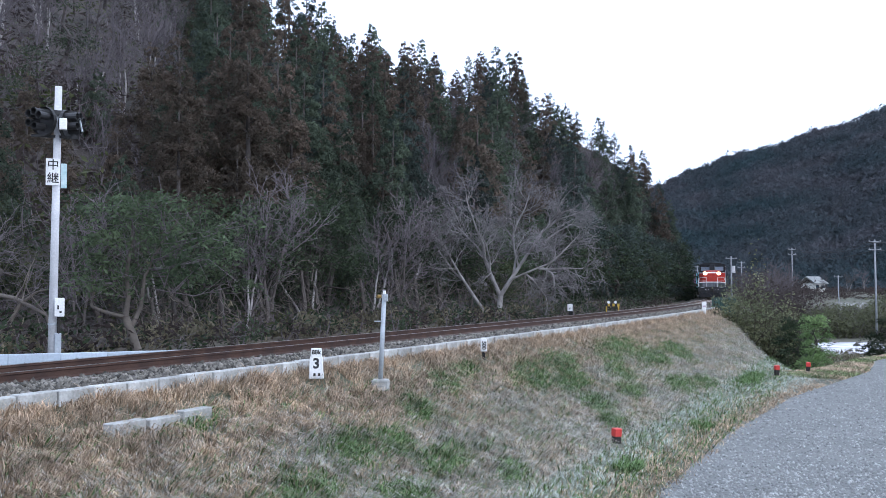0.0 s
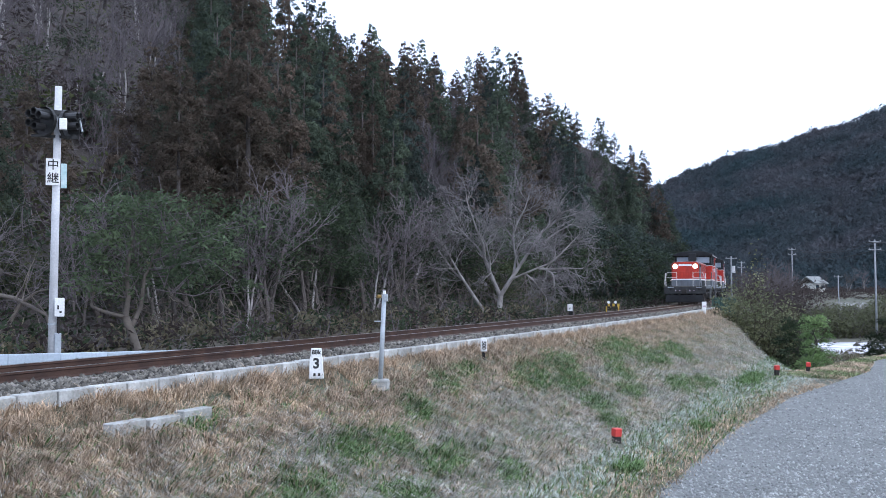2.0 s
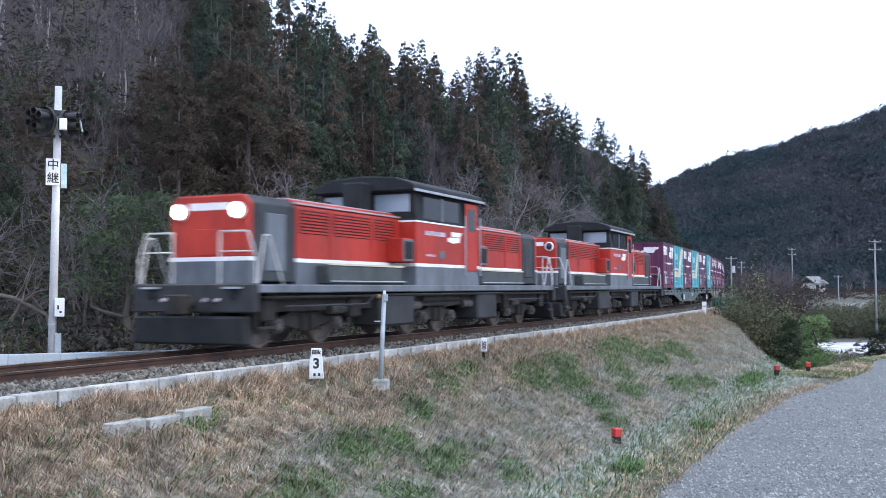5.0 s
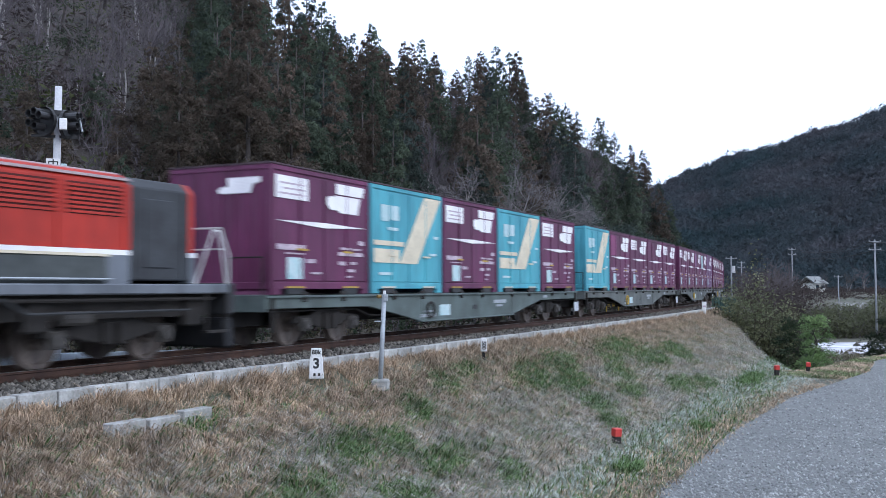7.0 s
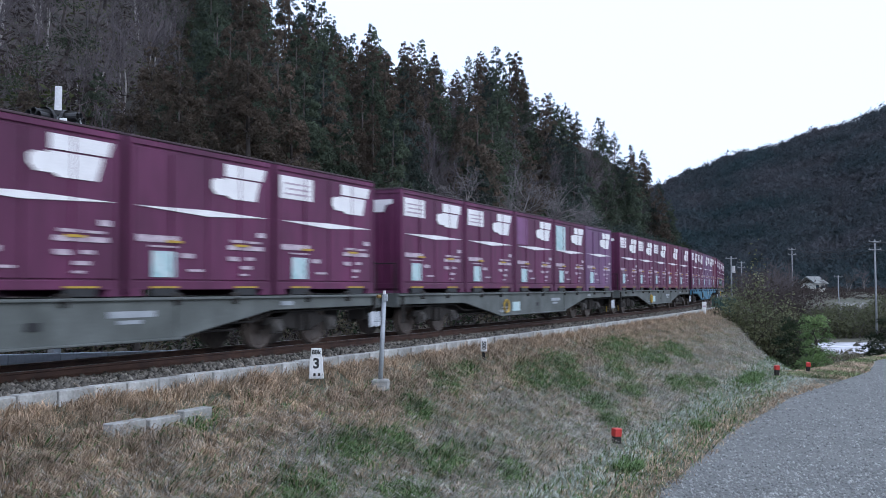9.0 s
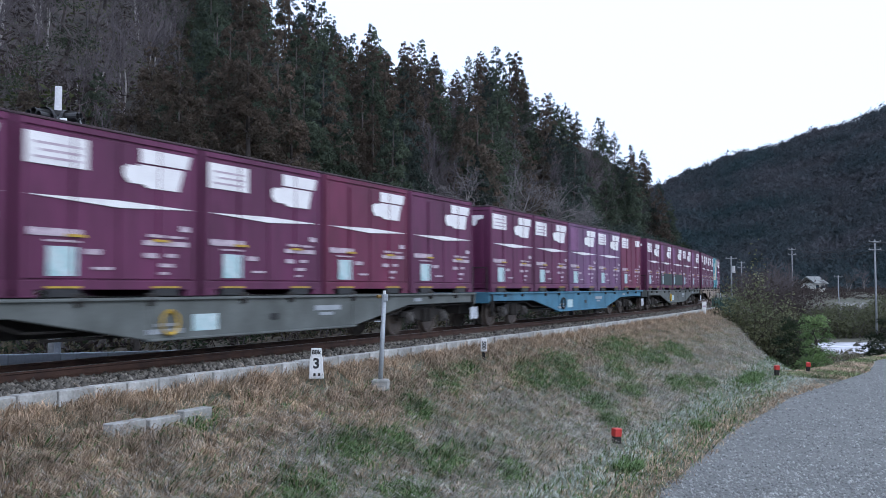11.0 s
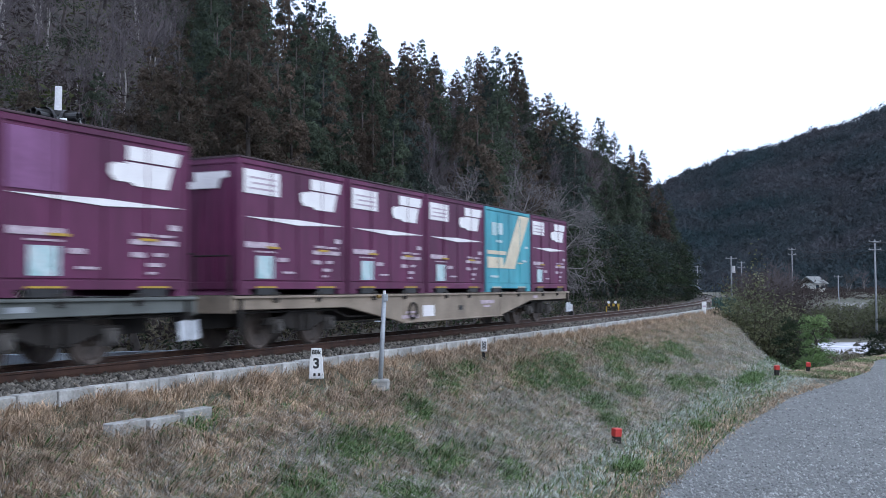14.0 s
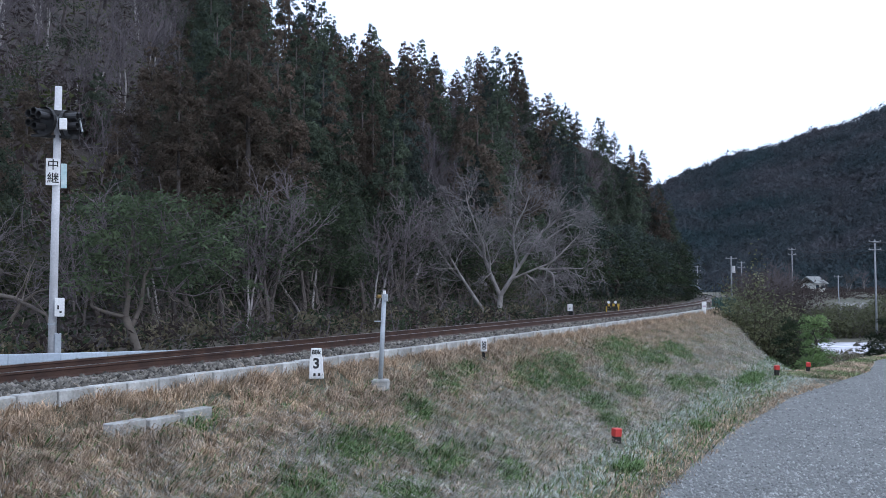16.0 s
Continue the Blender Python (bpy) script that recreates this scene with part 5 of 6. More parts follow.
    text("500", 0.135, M_BLACK, b, pose(0, -0.052, 0.15) @ pose(0, 0, 0, 90, 0, 0) @ pose(0, 0, 0, 0, 0, -90))
    part("foot", Geo().box(-0.035, 0.035, -0.035, 0.035, -0.45, 0.0), M_DARK, e, "dark foot")
    e.matrix_basis = pose(0.976, 23.4, -0.38, 0, 0, 4)


gradient_post()

def sensor_pole():
    e = thing("sensor_pole", "leaning galvanised pole with a small lamp and box", "pole")
    part("shaft", Geo().tube((0, 0, -0.25), (0.085, 0, 1.58), 0.045, 0.042, 12), M_GALV, e, smooth=True)
    part("head_box", Geo().box(0.06, 0.15, -0.05, 0.05, 1.46, 1.60), M_GALV, e, bevel=0.008)
    part("cap", Geo().tube((0.085, 0, 1.58), (0.087, 0, 1.66), 0.03, 0.03, 10), M_WHITE, e)
    part("lamp", Geo().tube((0.02, -0.03, 1.55), (-0.04, -0.07, 1.55), 0.032, 0.036, 10), M_AMBER, e, "amber lamp")
    part("clip", Geo().box(-0.1, 0.05, -0.05, -0.03, 1.08, 1.10), M_GALV, e)
    part("base", Geo().box(-0.16, 0.18, -0.14, 0.14, -0.3, 0.02), M_CONC, e, "concrete base", bevel=0.03)
    e.matrix_basis = pose(-1.18, 17.94, -0.56)


sensor_pole()

def far_sign():
    e = thing("track_sign", "small white sign on a dark post behind the track", "sign")
    b = part("plate", Geo().box(-0.13, 0.13, -0.03, 0.0, 0.45, 0.80), M_WHITE, e, bevel=0.008)
    part("mark", Geo().box(-0.03, 0.02, -0.034, -0.028, 0.53, 0.62), M_DARK, b)
    part("post", Geo().box(-0.05, 0.14, 0.0, 0.06, -0.5, 0.82), M_DARK, e, "dark post", bevel=0.01)
    x, y = on_bearing(1008, 49.5)
    e.matrix_basis = pose(x, y, -0.42, 0, 0, -8)
    e = thing("striped_barrier", "low yellow and black striped barrier behind the track", "barrier")
    for k in range(6):
        part("board", Geo().box(-0.42 + 0.14 * k, -0.28 + 0.14 * k, -0.03, 0.03, 0.42, 0.58), M_YELLOW if k % 2 else M_BLACK, e)
    for k in (-0.36, 0.36):
        part("leg", Geo().box(k - 0.04, k + 0.04, -0.04, 0.04, -0.4, 0.42), M_YELLOW, e, "yellow leg")
    for k in (-0.22, 0.18):
        part("reflector", Geo().tube((k, 0, 0.66), (k, -0.05, 0.66), 0.09, 0.09, 10), M_WHITE, e, "white reflector")
    x, y = on_bearing(1083, 58)
    e.matrix_basis = pose(x, y, -0.30, 0, 0, -10)


far_sign()

def end_sign():
    e = thing("white_marker", "white trackside marker beside a dark box at the kerb's end", "marker")
    part("plate", Geo().box(-0.13, 0.13, -0.03, 0.03, 0.10, 0.52), M_WHITE, e, bevel=0.01)
    part("post", Geo().box(-0.07, 0.09, -0.05, 0.05, -0.7, 0.12), M_WHITE, e, bevel=0.01)
    part("mark", Geo().box(-0.08, 0.08, -0.035, -0.03, 0.2, 0.3), M_BAR, e)
    part("box", Geo().box(-0.50, -0.16, 0.0, 0.3, -0.5, 0.12), M_DARK, e, "dark box", bevel=0.02)
    x, y = on_bearing(1245, 56)
    e.matrix_basis = pose(x, y, -0.12)
    f = thing("green_fence", "green metal fence panel where the bank ends", "fence")
    for k in range(9):
        part("bar", Geo().box(-0.85 + 0.2 * k, -0.78 + 0.2 * k, -0.03, 0.03, -1.6, 0.55), mat_green, f)
    for z in (-0.6, -0.05, 0.5):
        part("rail", Geo().box(-0.9, 0.95, -0.045, -0.03, z, z + 0.08), mat_green, f)
    part("backing", Geo().box(-0.85, 0.9, 0.03, 0.05, -1.5, 0.45), mat_green, f)
    x, y = on_bearing(1280, 64)
    f.matrix_basis = pose(x, y, 0.0, 0, 0, 12)


mat_green = mat("green_fence_paint", (0.035, 0.085, 0.07), (0.025, 0.06, 0.05), 2, 20, 0.6, bump=0.1)
end_sign()

for x, y, t in ((3.55, 20.0, 20), (12.5, 36.3, 5), (14.25, 37.8, -15)):
    e = thing("boundary_stake", "short red-topped boundary stake in the grass", "stake", "boundary stakes")
    part("stake", Geo().box(-0.075, 0.075, -0.075, 0.075, -0.3, 0.22), M_UNDER, e, "weathered grey-brown foot", bevel=0.01)
    part("cap", Geo().box(-0.083, 0.083, -0.083, 0.083, 0.20, 0.37), M_STAKE, e, "faded red cap", bevel=0.015)
    e.matrix_basis = pose(x, y, ROAD_Z + 0.03, 3, 2, t)

# pale panels of a low wall behind the track
wallp = thing("low_wall", "low wall of pale grey-blue panels behind the track", "wall", kind="structure")
pan = [Geo().extrude([(-0.595, -0.9), (-0.595, 0.0 + 0.021), (0.595, 0.0 - 0.021), (0.595, -0.9)], -0.05, 0.05).mesh("panel", 0.01)]
pan[0].materials.append(M_TROUGH)
for i in range(14):
    s = -19.6 + 1.2 * i
    o = new("panel", pan[0])
    o.parent = wallp
    o.matrix_basis = beside(s, -2.55, 0.02 - (s + 12.0) * 0.042, 180)
for i in range(3):
    o = new("kerb_block", kerb_me[i % 3])
    o.parent = low
    o.matrix_basis = beside(-14.75 + i * 0.64, 3.1, -0.37 - 0.03 * (i % 2), 2 * math.sin(i * 3))

# ---- grass ----
def bank_point(s, n):
    z = np.interp(n, (2.05, 2.3, 2.6, 3.4, 5.2, 6.3, 8.2, 9.4), (-0.2, -0.29, -0.48, -0.78, -1.62, -2.02, -2.13, -2.2))
    th = np.interp(s, _S, _T)
    return np.interp(s, _S, _X) + n * np.cos(th), np.interp(s, _S, _Y) - n * np.sin(th), z + GRADE * s * (1 - np.clip((n - 2.3) / 4, 0, 1)), th


CLEAR = ((-2.19, 16.62, 0.20), (0.96, 23.1, 0.30), (-1.17, 17.75, 0.12), (3.5, 19.8, 0.22), (12.4, 36.0, 0.3), (14.2, 37.4, 0.3))
ROAD_EDGE_Y, ROAD_EDGE_X = (4.0, 10.6, 15.2, 21.8, 29.2, 38.3, 43.6), (-3.5, 1.0, 3.3, 6.4, 10.5, 16.9, 19.4)


def blade_mesh(name, x, y, z, h, dx, dy, droop, width, material, label, r):
    """Bent grass blades: a foot, a knee and a tip that hangs over."""
    m = len(x)
    w = width * r.uniform(0.6, 1.5, m)
    b = r.uniform(0, 6.283, m)
    p = np.stack([x, y, z - 0.03], 1)
    mid = p + np.stack([dx * h * 0.35, dy * h * 0.35, h * 0.62], 1)
    tip = p + np.stack([dx * h, dy * h, h * r.uniform(0.35, 0.95, m) - droop * h], 1)
    side = np.stack([np.cos(b) * w, np.sin(b) * w, np.zeros(m)], 1)
    v = np.stack([p - side, p + side, mid + side * 0.8, mid - side * 0.8, tip], 1).reshape(-1, 3)
    k = 5 * np.arange(m)[:, None]
    f = np.concatenate([k + np.array([[0, 1, 2]]), k + np.array([[0, 2, 3]]), k + np.array([[3, 2, 4]])])
    return tagged(new(name, fast_mesh(name, v, f, material)), label, "grass", kind="stuff")


def blades(name, s, n, h, lean, width, material, label, seed, dz=0.0, comb=0.55):
    """Tufts standing on the bank: the blades of one tuft lie the same way, most of them down the slope."""
    r = np.random.default_rng(seed)
    x, y, z, th = bank_point(s, n)
    ok = ((x - CREST_A.x) * 0.984 - (y - CREST_A.y) * 0.1766 < 0.3) | (y < 38)
    for qx, qy, qr in CLEAR:
        ok &= (x - qx) ** 2 + (y - qy) ** 2 > qr * qr
    ok &= (x < np.interp(y, ROAD_EDGE_Y, ROAD_EDGE_X) + r.normal(0, 0.14, len(x))) | (y > 43.5)
    x, y, z, th, h, lean = x[ok], y[ok], z[ok] + dz, th[ok], h[ok], lean[ok]
    sweep = 2.4 * np.sin(x * 5.7 + 1.7 * np.sin(y * 4.3)) + 1.9 * np.sin(y * 7.3 + 2.1 * np.sin(x * 3.9))
    a = sweep + r.normal(0, 1.25, len(x))
    h = h * (1 + 0.35 * np.sin(x * 5.3 + 2 * np.sin(y * 3.7)) * np.sin(y * 4.9 + x))
    return blade_mesh(name, x, y, z, h, np.cos(a) * comb + np.cos(th) * lean, np.sin(a) * comb - np.sin(th) * lean, 0.25 * lean, width, material, label, r)


# where fresh green shows on the slope: along the track, across it, half lengths
GREEN = ((-2.0, 3.8, 0.9, 0.45), (0.6, 3.6, 1.1, 0.40), (-0.6, 4.3, 1.0, 0.35), (7.6, 3.4, 1.8, 0.5), (8.6, 4.2, 1.4, 0.5), (5.2, 3.7, 1.0, 0.4), (6.0, 5.8, 1.2, 0.35), (-1.5, 5.3, 0.7, 0.3), (-4.5, 3.1, 0.6, 0.25),
         (-8.5, 3.9, 0.45, 0.3), (-11.5, 4.4, 0.6, 0.3), (-10.5, 4.5, 0.5, 0.25), (-10.0, 5.2, 0.7, 0.25), (-13.5, 4.9, 0.5, 0.3), (-9.0, 6.0, 0.4, 0.25), (-2.5, 5.9, 0.5, 0.25), (-13.5, 3.1, 0.4, 0.2),
         (8.0, 6.1, 1.0, 0.3), (11.5, 7.2, 1.8, 0.3), (2.0, 5.2, 0.8, 0.3), (3.4, 4.5, 0.8, 0.3), (-6.2, 3.4, 0.5, 0.3), (-12.2, 5.6, 0.6, 0.25), (-6.8, 7.4, 0.4, 0.2), (-1.0, 7.6, 0.5, 0.2), (12.5, 4.4, 1.2, 0.5))


def grow():
    r = np.random.default_rng(101)
    def tufts(count, per, lo, hi, spread):
        s = np.repeat(-17 + 62 * r.random(count) ** 1.35, per) + r.normal(0, spread, count * per)
        n = np.repeat(r.uniform(lo, hi, count), per) + r.normal(0, spread, count * per)
        return s, np.clip(n, 2.34, 12.0)
    def fresh(s, n):
        g = np.zeros(len(s))
        for gs, gn, ls, ln in GREEN:
            # the patches slant a little as they run down
            g = np.maximum(g, np.exp(-((s - gs + 0.8 * (n - gn)) / (1.35 * ls)) ** 2 - ((n - gn) / (1.35 * ln)) ** 2))
        return g
    # tall straw along the kerb
    s, n = tufts(3100, 24, 2.36, 3.9, 0.065)
    h = r.uniform(0.07, 0.27, len(s)) * np.interp(n, (2.4, 2.6, 3.9), (1.0, 1.05, 0.7))
    keep = r.random(len(s)) > 0.75 * fresh(s, n)
    blades("dry_grass", s[keep], n[keep], h[keep], r.uniform(0.2, 1.2, keep.sum()), 0.0048, M_STRAW, "tall dry straw-coloured grass along the top of the bank", 1, comb=0.8)
    s, n = tufts(1100, 16, 2.35, 2.48, 0.05)
    blades("kerb_grass", s, n, r.uniform(0.10, 0.30, len(s)), r.uniform(-0.6, 0.4, len(s)), 0.0045, M_STRAW, "dry grass leaning against the kerb", 8, comb=0.9)
    # matted winter grass down the slope
    s, n = tufts(8600, 26, 3.1, 6.5, 0.075)
    h = r.uniform(0.04, 0.16, len(s))
    patchy = np.sin(s * 1.3 + 2 * np.sin(n * 1.9)) * np.sin(n * 2.3 + s * 0.4)
    pale = r.random(len(s)) < np.clip(np.interp(n, (3.0, 4.2, 5.4, 6.4), (0.10, 0.30, 0.52, 0.50)) + 0.24 * patchy, 0.05, 0.9)
    keep = r.random(len(s)) > 0.8 * fresh(s, n)
    k = pale & keep
    blades("bleached_grass", s[k], n[k], h[k], r.uniform(0.9, 2.2, k.sum()), 0.0042, M_PALEGRASS, "short bleached winter grass flattened down the slope", 2, comb=1.0)
    k = ~pale & keep
    blades("short_straw_grass", s[k], n[k], h[k], r.uniform(0.5, 1.6, k.sum()), 0.0045, M_STRAW, "short brown winter grass on the slope", 3, comb=0.9)
    # fresh green
    s, n = tufts(26000, 8, 2.8, 8.4, 0.07)
    k = r.random(len(s)) < 0.95 * np.clip(fresh(s, n) * 2.0 - 0.35, 0.0, 1) + 0.11
    s, n = s[k], n[k]
    blades("green_grass", s, n, r.uniform(0.07, 0.2, len(s)), r.uniform(0.2, 1.2, len(s)), 0.0075, M_GREENGRASS, "patches of fresh green grass on the slope", 4, 0.02, 0.9)
    s, n = tufts(900, 7, 2.5, 6.6, 0.22)
    blades("long_pale_grass", s, n, r.uniform(0.12, 0.26, len(s)), r.uniform(0.9, 1.9, len(s)), 0.0035, M_PALEGRASS, "long bleached stalks lying down the slope", 6, comb=1.0)
    # the level strip: frosted pale grass, then a straw fringe along the road
    s, n = tufts(11000, 10, 6.2, 11.5, 0.12)
    x, y, z, th = bank_point(s, n)
    off = np.interp(y, ROAD_EDGE_Y, ROAD_EDGE_X) - x
    straw = r.random(len(s)) < np.interp(off, (0.0, 0.5, 1.0, 1.6), (0.95, 0.85, 0.35, 0.12))
    keep = r.random(len(s)) > 0.7 * fresh(s, n)
    k = straw & keep
    blades("verge_grass", s[k], n[k], r.uniform(0.05, 0.16, k.sum()), r.uniform(-0.5, 0.6, k.sum()), 0.007, M_STRAW, "short dry verge grass beside the road", 5, comb=0.9)
    k = ~straw & keep
    blades("frosted_grass", s[k], n[k], r.uniform(0.04, 0.12, k.sum()), r.uniform(-0.6, 0.8, k.sum()), 0.007, M_FROST, "pale grey-green flattened grass on the level strip", 7, comb=1.2)
    # grass past the road's end, down to the stream
    m = 30000
    along, across = r.uniform(-4, 13, m), r.normal(-0.4, 1.2, m)
    x, y = 15.9 + 0.60 * along + 0.79 * across, 38.9 + 0.79 * along - 0.60 * across
    k = (x < np.interp(y, (29.2, 38.3, 43.6, 47.2), (10.5, 16.9, 19.4, 22.4))) & (past_crest(x, y) > -0.5)
    x, y = x[k], y[k]
    a = r.uniform(0, 6.28, len(x))
    green = np.sin(x * 1.1) * np.sin(y * 0.9 + x) + r.normal(0, 0.4, len(x)) > 0.0
    for name, q, mt, lb in (("roadside_green_grass", green, M_MOSS, "dull green grass past the road's end"), ("roadside_straw_grass", ~green, M_STRAW, "dry grass past the road's end")):
        blade_mesh(name, x[q], y[q], ground_z(x[q], y[q]), r.uniform(0.08, 0.24, q.sum()), np.cos(a[q]), np.sin(a[q]), 0.2, 0.012, mt, lb, r)


grow()

# ---- train ----
WHEEL_R = 0.43
rolling = []   # (wheelset, radius)
def wheelset(parent, x, r=WHEEL_R):
    g = Geo()
    for s in (-1, 1):
        y = 0.533 * s
        g.lathe([(y - 0.065 * s, 0.03), (y - 0.065 * s, r + 0.027), (y - 0.035 * s, r + 0.024), (y - 0.03 * s, r), (y + 0.065 * s, r - 0.004), (y + 0.065 * s, r - 0.07),
                 (y + 0.03 * s, r - 0.09), (y + 0.02 * s, 0.16), (y + 0.09 * s, 0.12), (y + 0.10 * s, 0.03)], (0, 0, 0), "y", 22)
    g.tube((0, -0.72, 0), (0, 0.72, 0), 0.075, 0.075, 10)
    w = part("wheelset", g, M_WHEEL, parent)
    w.location = (x, 0, r)
    rolling.append((w, r))
    return w


def bogie(parent, x, base, fmat, r=WHEEL_R):
    """Side frames with axle boxes and springs, a bolster, and the wheelsets."""
    g = Geo()
    for s in (-1, 1):
        y0, y1 = sorted((0.83 * s, 0.95 * s))
        h = base / 2
        g.extrude([(x - h - 0.30, 0.46), (x - h - 0.26, 0.60), (x - h + 0.28, 0.62), (x - 0.34, 0.76), (x + 0.34, 0.76), (x + h - 0.28, 0.62), (x + h + 0.26, 0.60),
                   (x + h + 0.30, 0.46), (x + h - 0.25, 0.47), (x + 0.38, 0.36), (x - 0.38, 0.36), (x - h + 0.25, 0.47)], y0, y1)
        for k in (-h, h):
            y2, y3 = sorted((0.92 * s, 1.04 * s))
            part("axle_box", Geo().box(x + k - 0.14, x + k + 0.14, y2, y3, 0.30, 0.57).tube((x + k, 0.98 * s, r), (x + k, 1.10 * s, r), 0.12, 0.10, 12), M_AXLE, parent, "dusty axle box", bevel=0.012)
        for k in (-0.14, 0.14):
            g.tube((x + k, 0.98 * s, 0.32), (x + k, 0.98 * s, 0.66), 0.09, 0.09, 8)
    g.box(x - 0.2, x + 0.2, -0.9, 0.9, 0.5, 0.82)
    b = part("bogie_frame", g, M_UNDER, parent, bevel=0.012)
    for k in (-base / 2, base / 2):
        wheelset(parent, x + k, r)
    return b


def slab(parent, name, x0, x1, z0, z1, y, material, label="", t=0.006):
    """A thin painted panel on a side at y."""
    return part(name, Geo().box(x0, x1, min(y, y + t), max(y, y + t), z0, z1), material, parent, label)


def container(kind, plate=True, patch=None, sheet=False, order=0, logo="large"):
    """A five-tonne freight container on its four feet, 3.72 m long; y towards the camera."""
    L, W, H = 3.72, 1.22, 2.5
    names = {0: "plum-painted steel freight container with white markings", 1: "faded lilac-plum freight container with white markings",
             2: "reddish plum freight container with white markings", "teal": "teal freight container with a cream diagonal band and stripes"}
    names["sheet"], names["pink"] = "plum freight container with a dark sheet low on its side", "plum freight container with a faded pink panel"
    body_m = M_TEAL if kind == "teal" else M_PLUMS[kind]
    c = thing("freight_container", names["sheet" if sheet else "pink" if patch == "pink" else kind], "container", "containers on the train")
    h = L / 2
    part("body", Geo().box(-h + 0.03, h - 0.03, -W + 0.035, W - 0.035, 0.16, H - 0.06), body_m, c)
    for sx in (-h, h - 0.09):
        for sy in (-W, W - 0.09):
            part("corner_post", Geo().box(sx, sx + 0.09, sy, sy + 0.09, 0.02, H - 0.02), body_m, c, bevel=0.012)
    for z0, z1 in ((0.10, 0.24), (H - 0.12, H - 0.025)):
        for sy in (-W + 0.004, W - 0.064):
            part("side_rail", Geo().box(-h + 0.09, h - 0.09, sy, sy + 0.06, z0, z1), body_m, c, bevel=0.01)
        for sx in (-h + 0.004, h - 0.064):
            part("end_rail", Geo().box(sx, sx + 0.06, -W + 0.09, W - 0.09, z0, z1), body_m, c, bevel=0.01)
    for k in range(7):
        y = -0.9 + 0.3 * k
        for sx in (-h + 0.008, h - 0.038):
            part("end_rib", Geo().box(sx, sx + 0.03, y - 0.06, y + 0.06, 0.25, H - 0.13), body_m, c)
    part("roof", Geo().box(-h - 0.006, h + 0.006, -W - 0.006, W + 0.006, H - 0.022, H + 0.015), M_ROOF, c, "dark container roof", bevel=0.008)
    # fork pockets are solid: black stands for the shade inside the openings
    g = Geo()
    for x in (-1.05, 1.05):
        g.box(x - 0.3, x + 0.3, W - 0.06, W + 0.005, 0.0, 0.12)
    part("fork_pocket", g, M_BLACK, c, "fork pockets as solid blocks in shade black")
    for x in (-1.05, 1.05):
        part("pocket_lip", Geo().box(x - 0.32, x + 0.32, W + 0.0, W + 0.014, 0.125, 0.155), M_YELLOW if kind != "teal" else M_CREAM, c, "worn yellow edge")
    for x in (-h, h - 0.35):
        part("foot", Geo().extrude([(x, 0.0), (x + 0.35, 0.0), (x + 0.28, 0.13), (x + 0.07, 0.13)], -W, W), body_m, c)
    for x0, x1 in ((-h + 0.12, -0.03), (0.03, h - 0.12)):
        d = part("door", Geo().box(x0, x1, W - 0.04, W - 0.012, 0.26, H - 0.15), body_m, c, bevel=0.01)
        for k in ((x0 + x1) / 2,):
            part("locking_bar", Geo().tube((k, W + 0.004, 0.3), (k, W + 0.004, H - 0.2), 0.016, 0.016, 6), body_m, d)
            part("lever", Geo().box(k - 0.22, k + 0.14, W + 0.0, W + 0.03, 0.86, 0.90), M_YELLOW if kind != "teal" else M_CREAM, d, "yellow lever")
    y = W + 0.004
    # signs run from the front edge of the side (x = +h) to the rear edge
    if kind == "teal":
        g = Geo().extrude([(-1.76, 2.36), (-0.82, 2.36), (0.52, 0.70), (-0.42, 0.70)], y, y + 0.006)
        part("cream_band", g, M_CREAM, c, "cream diagonal band")
        slab(c, "stripe", 0.52, h - 0.1, 0.70, 1.02, y, M_CREAM, "cream stripe")
        slab(c, "stripe", 0.30, h - 0.1, 1.10, 1.21, y, M_CREAM, "cream stripe")
        for a, b, z0, z1 in ((1.05, 1.42, 1.66, 2.04), (0.55, 0.98, 1.70, 2.04), (0.6, 1.1, 1.46, 1.53)):
            slab(c, "marking", a, b, z0, z1, y, M_MINT)
        slab(c, "marking", -1.62, -1.35, 1.35, 1.42, y, M_MINT)
        slab(c, "marking", 0.9, 1.5, 0.42, 0.48, y, M_MINT)
        slab(c, "marking", -1.5, -1.1, 0.92, 0.98, y, M_MINT)
    else:
        if patch:
            slab(c, "faded_patch", 0.75, h - 0.14, 1.48, 2.32, y, {"pink": M_PINK, "lilac": M_LILAC}[patch], "paler patch")
        if plate == "mint":
            slab(c, "sticker", 0.62, h - 0.2, 1.42, 2.28, y, M_MINT, "pale mint sticker")
        elif plate:
            p = slab(c, "plate", 0.62, h - 0.12, 1.85, 2.29, y, M_STRIPE, "white lettered plate")
            for k in range(3):
                slab(p, "text_line", 0.75, h - 0.26 - 0.1 * (k % 2), 1.93 + 0.1 * k, 1.965 + 0.1 * k, y + 0.007, M_BAR, t=0.003)
        # block emblem
        if logo == "large":
            e = part("emblem", Geo().extrude([(-1.64, 2.31), (-1.56, 2.09), (-0.46, 2.09), (-0.46, 2.31)], y, y + 0.006)
                     .extrude([(-1.46, 2.06), (-1.34, 1.70), (-0.62, 1.70), (-0.52, 1.75), (-0.22, 1.75), (-0.10, 1.85), (-0.10, 1.98), (-0.22, 2.03), (-0.42, 2.03), (-0.42, 2.06)], y, y + 0.006), M_STRIPE, c, "white block emblem")
        else:
            e = part("emblem", Geo().extrude([(-1.62, 2.26), (-1.5, 2.0), (-0.75, 2.0), (-0.75, 2.14), (-0.66, 2.26)], y, y + 0.006), M_STRIPE, c, "white block emblem")
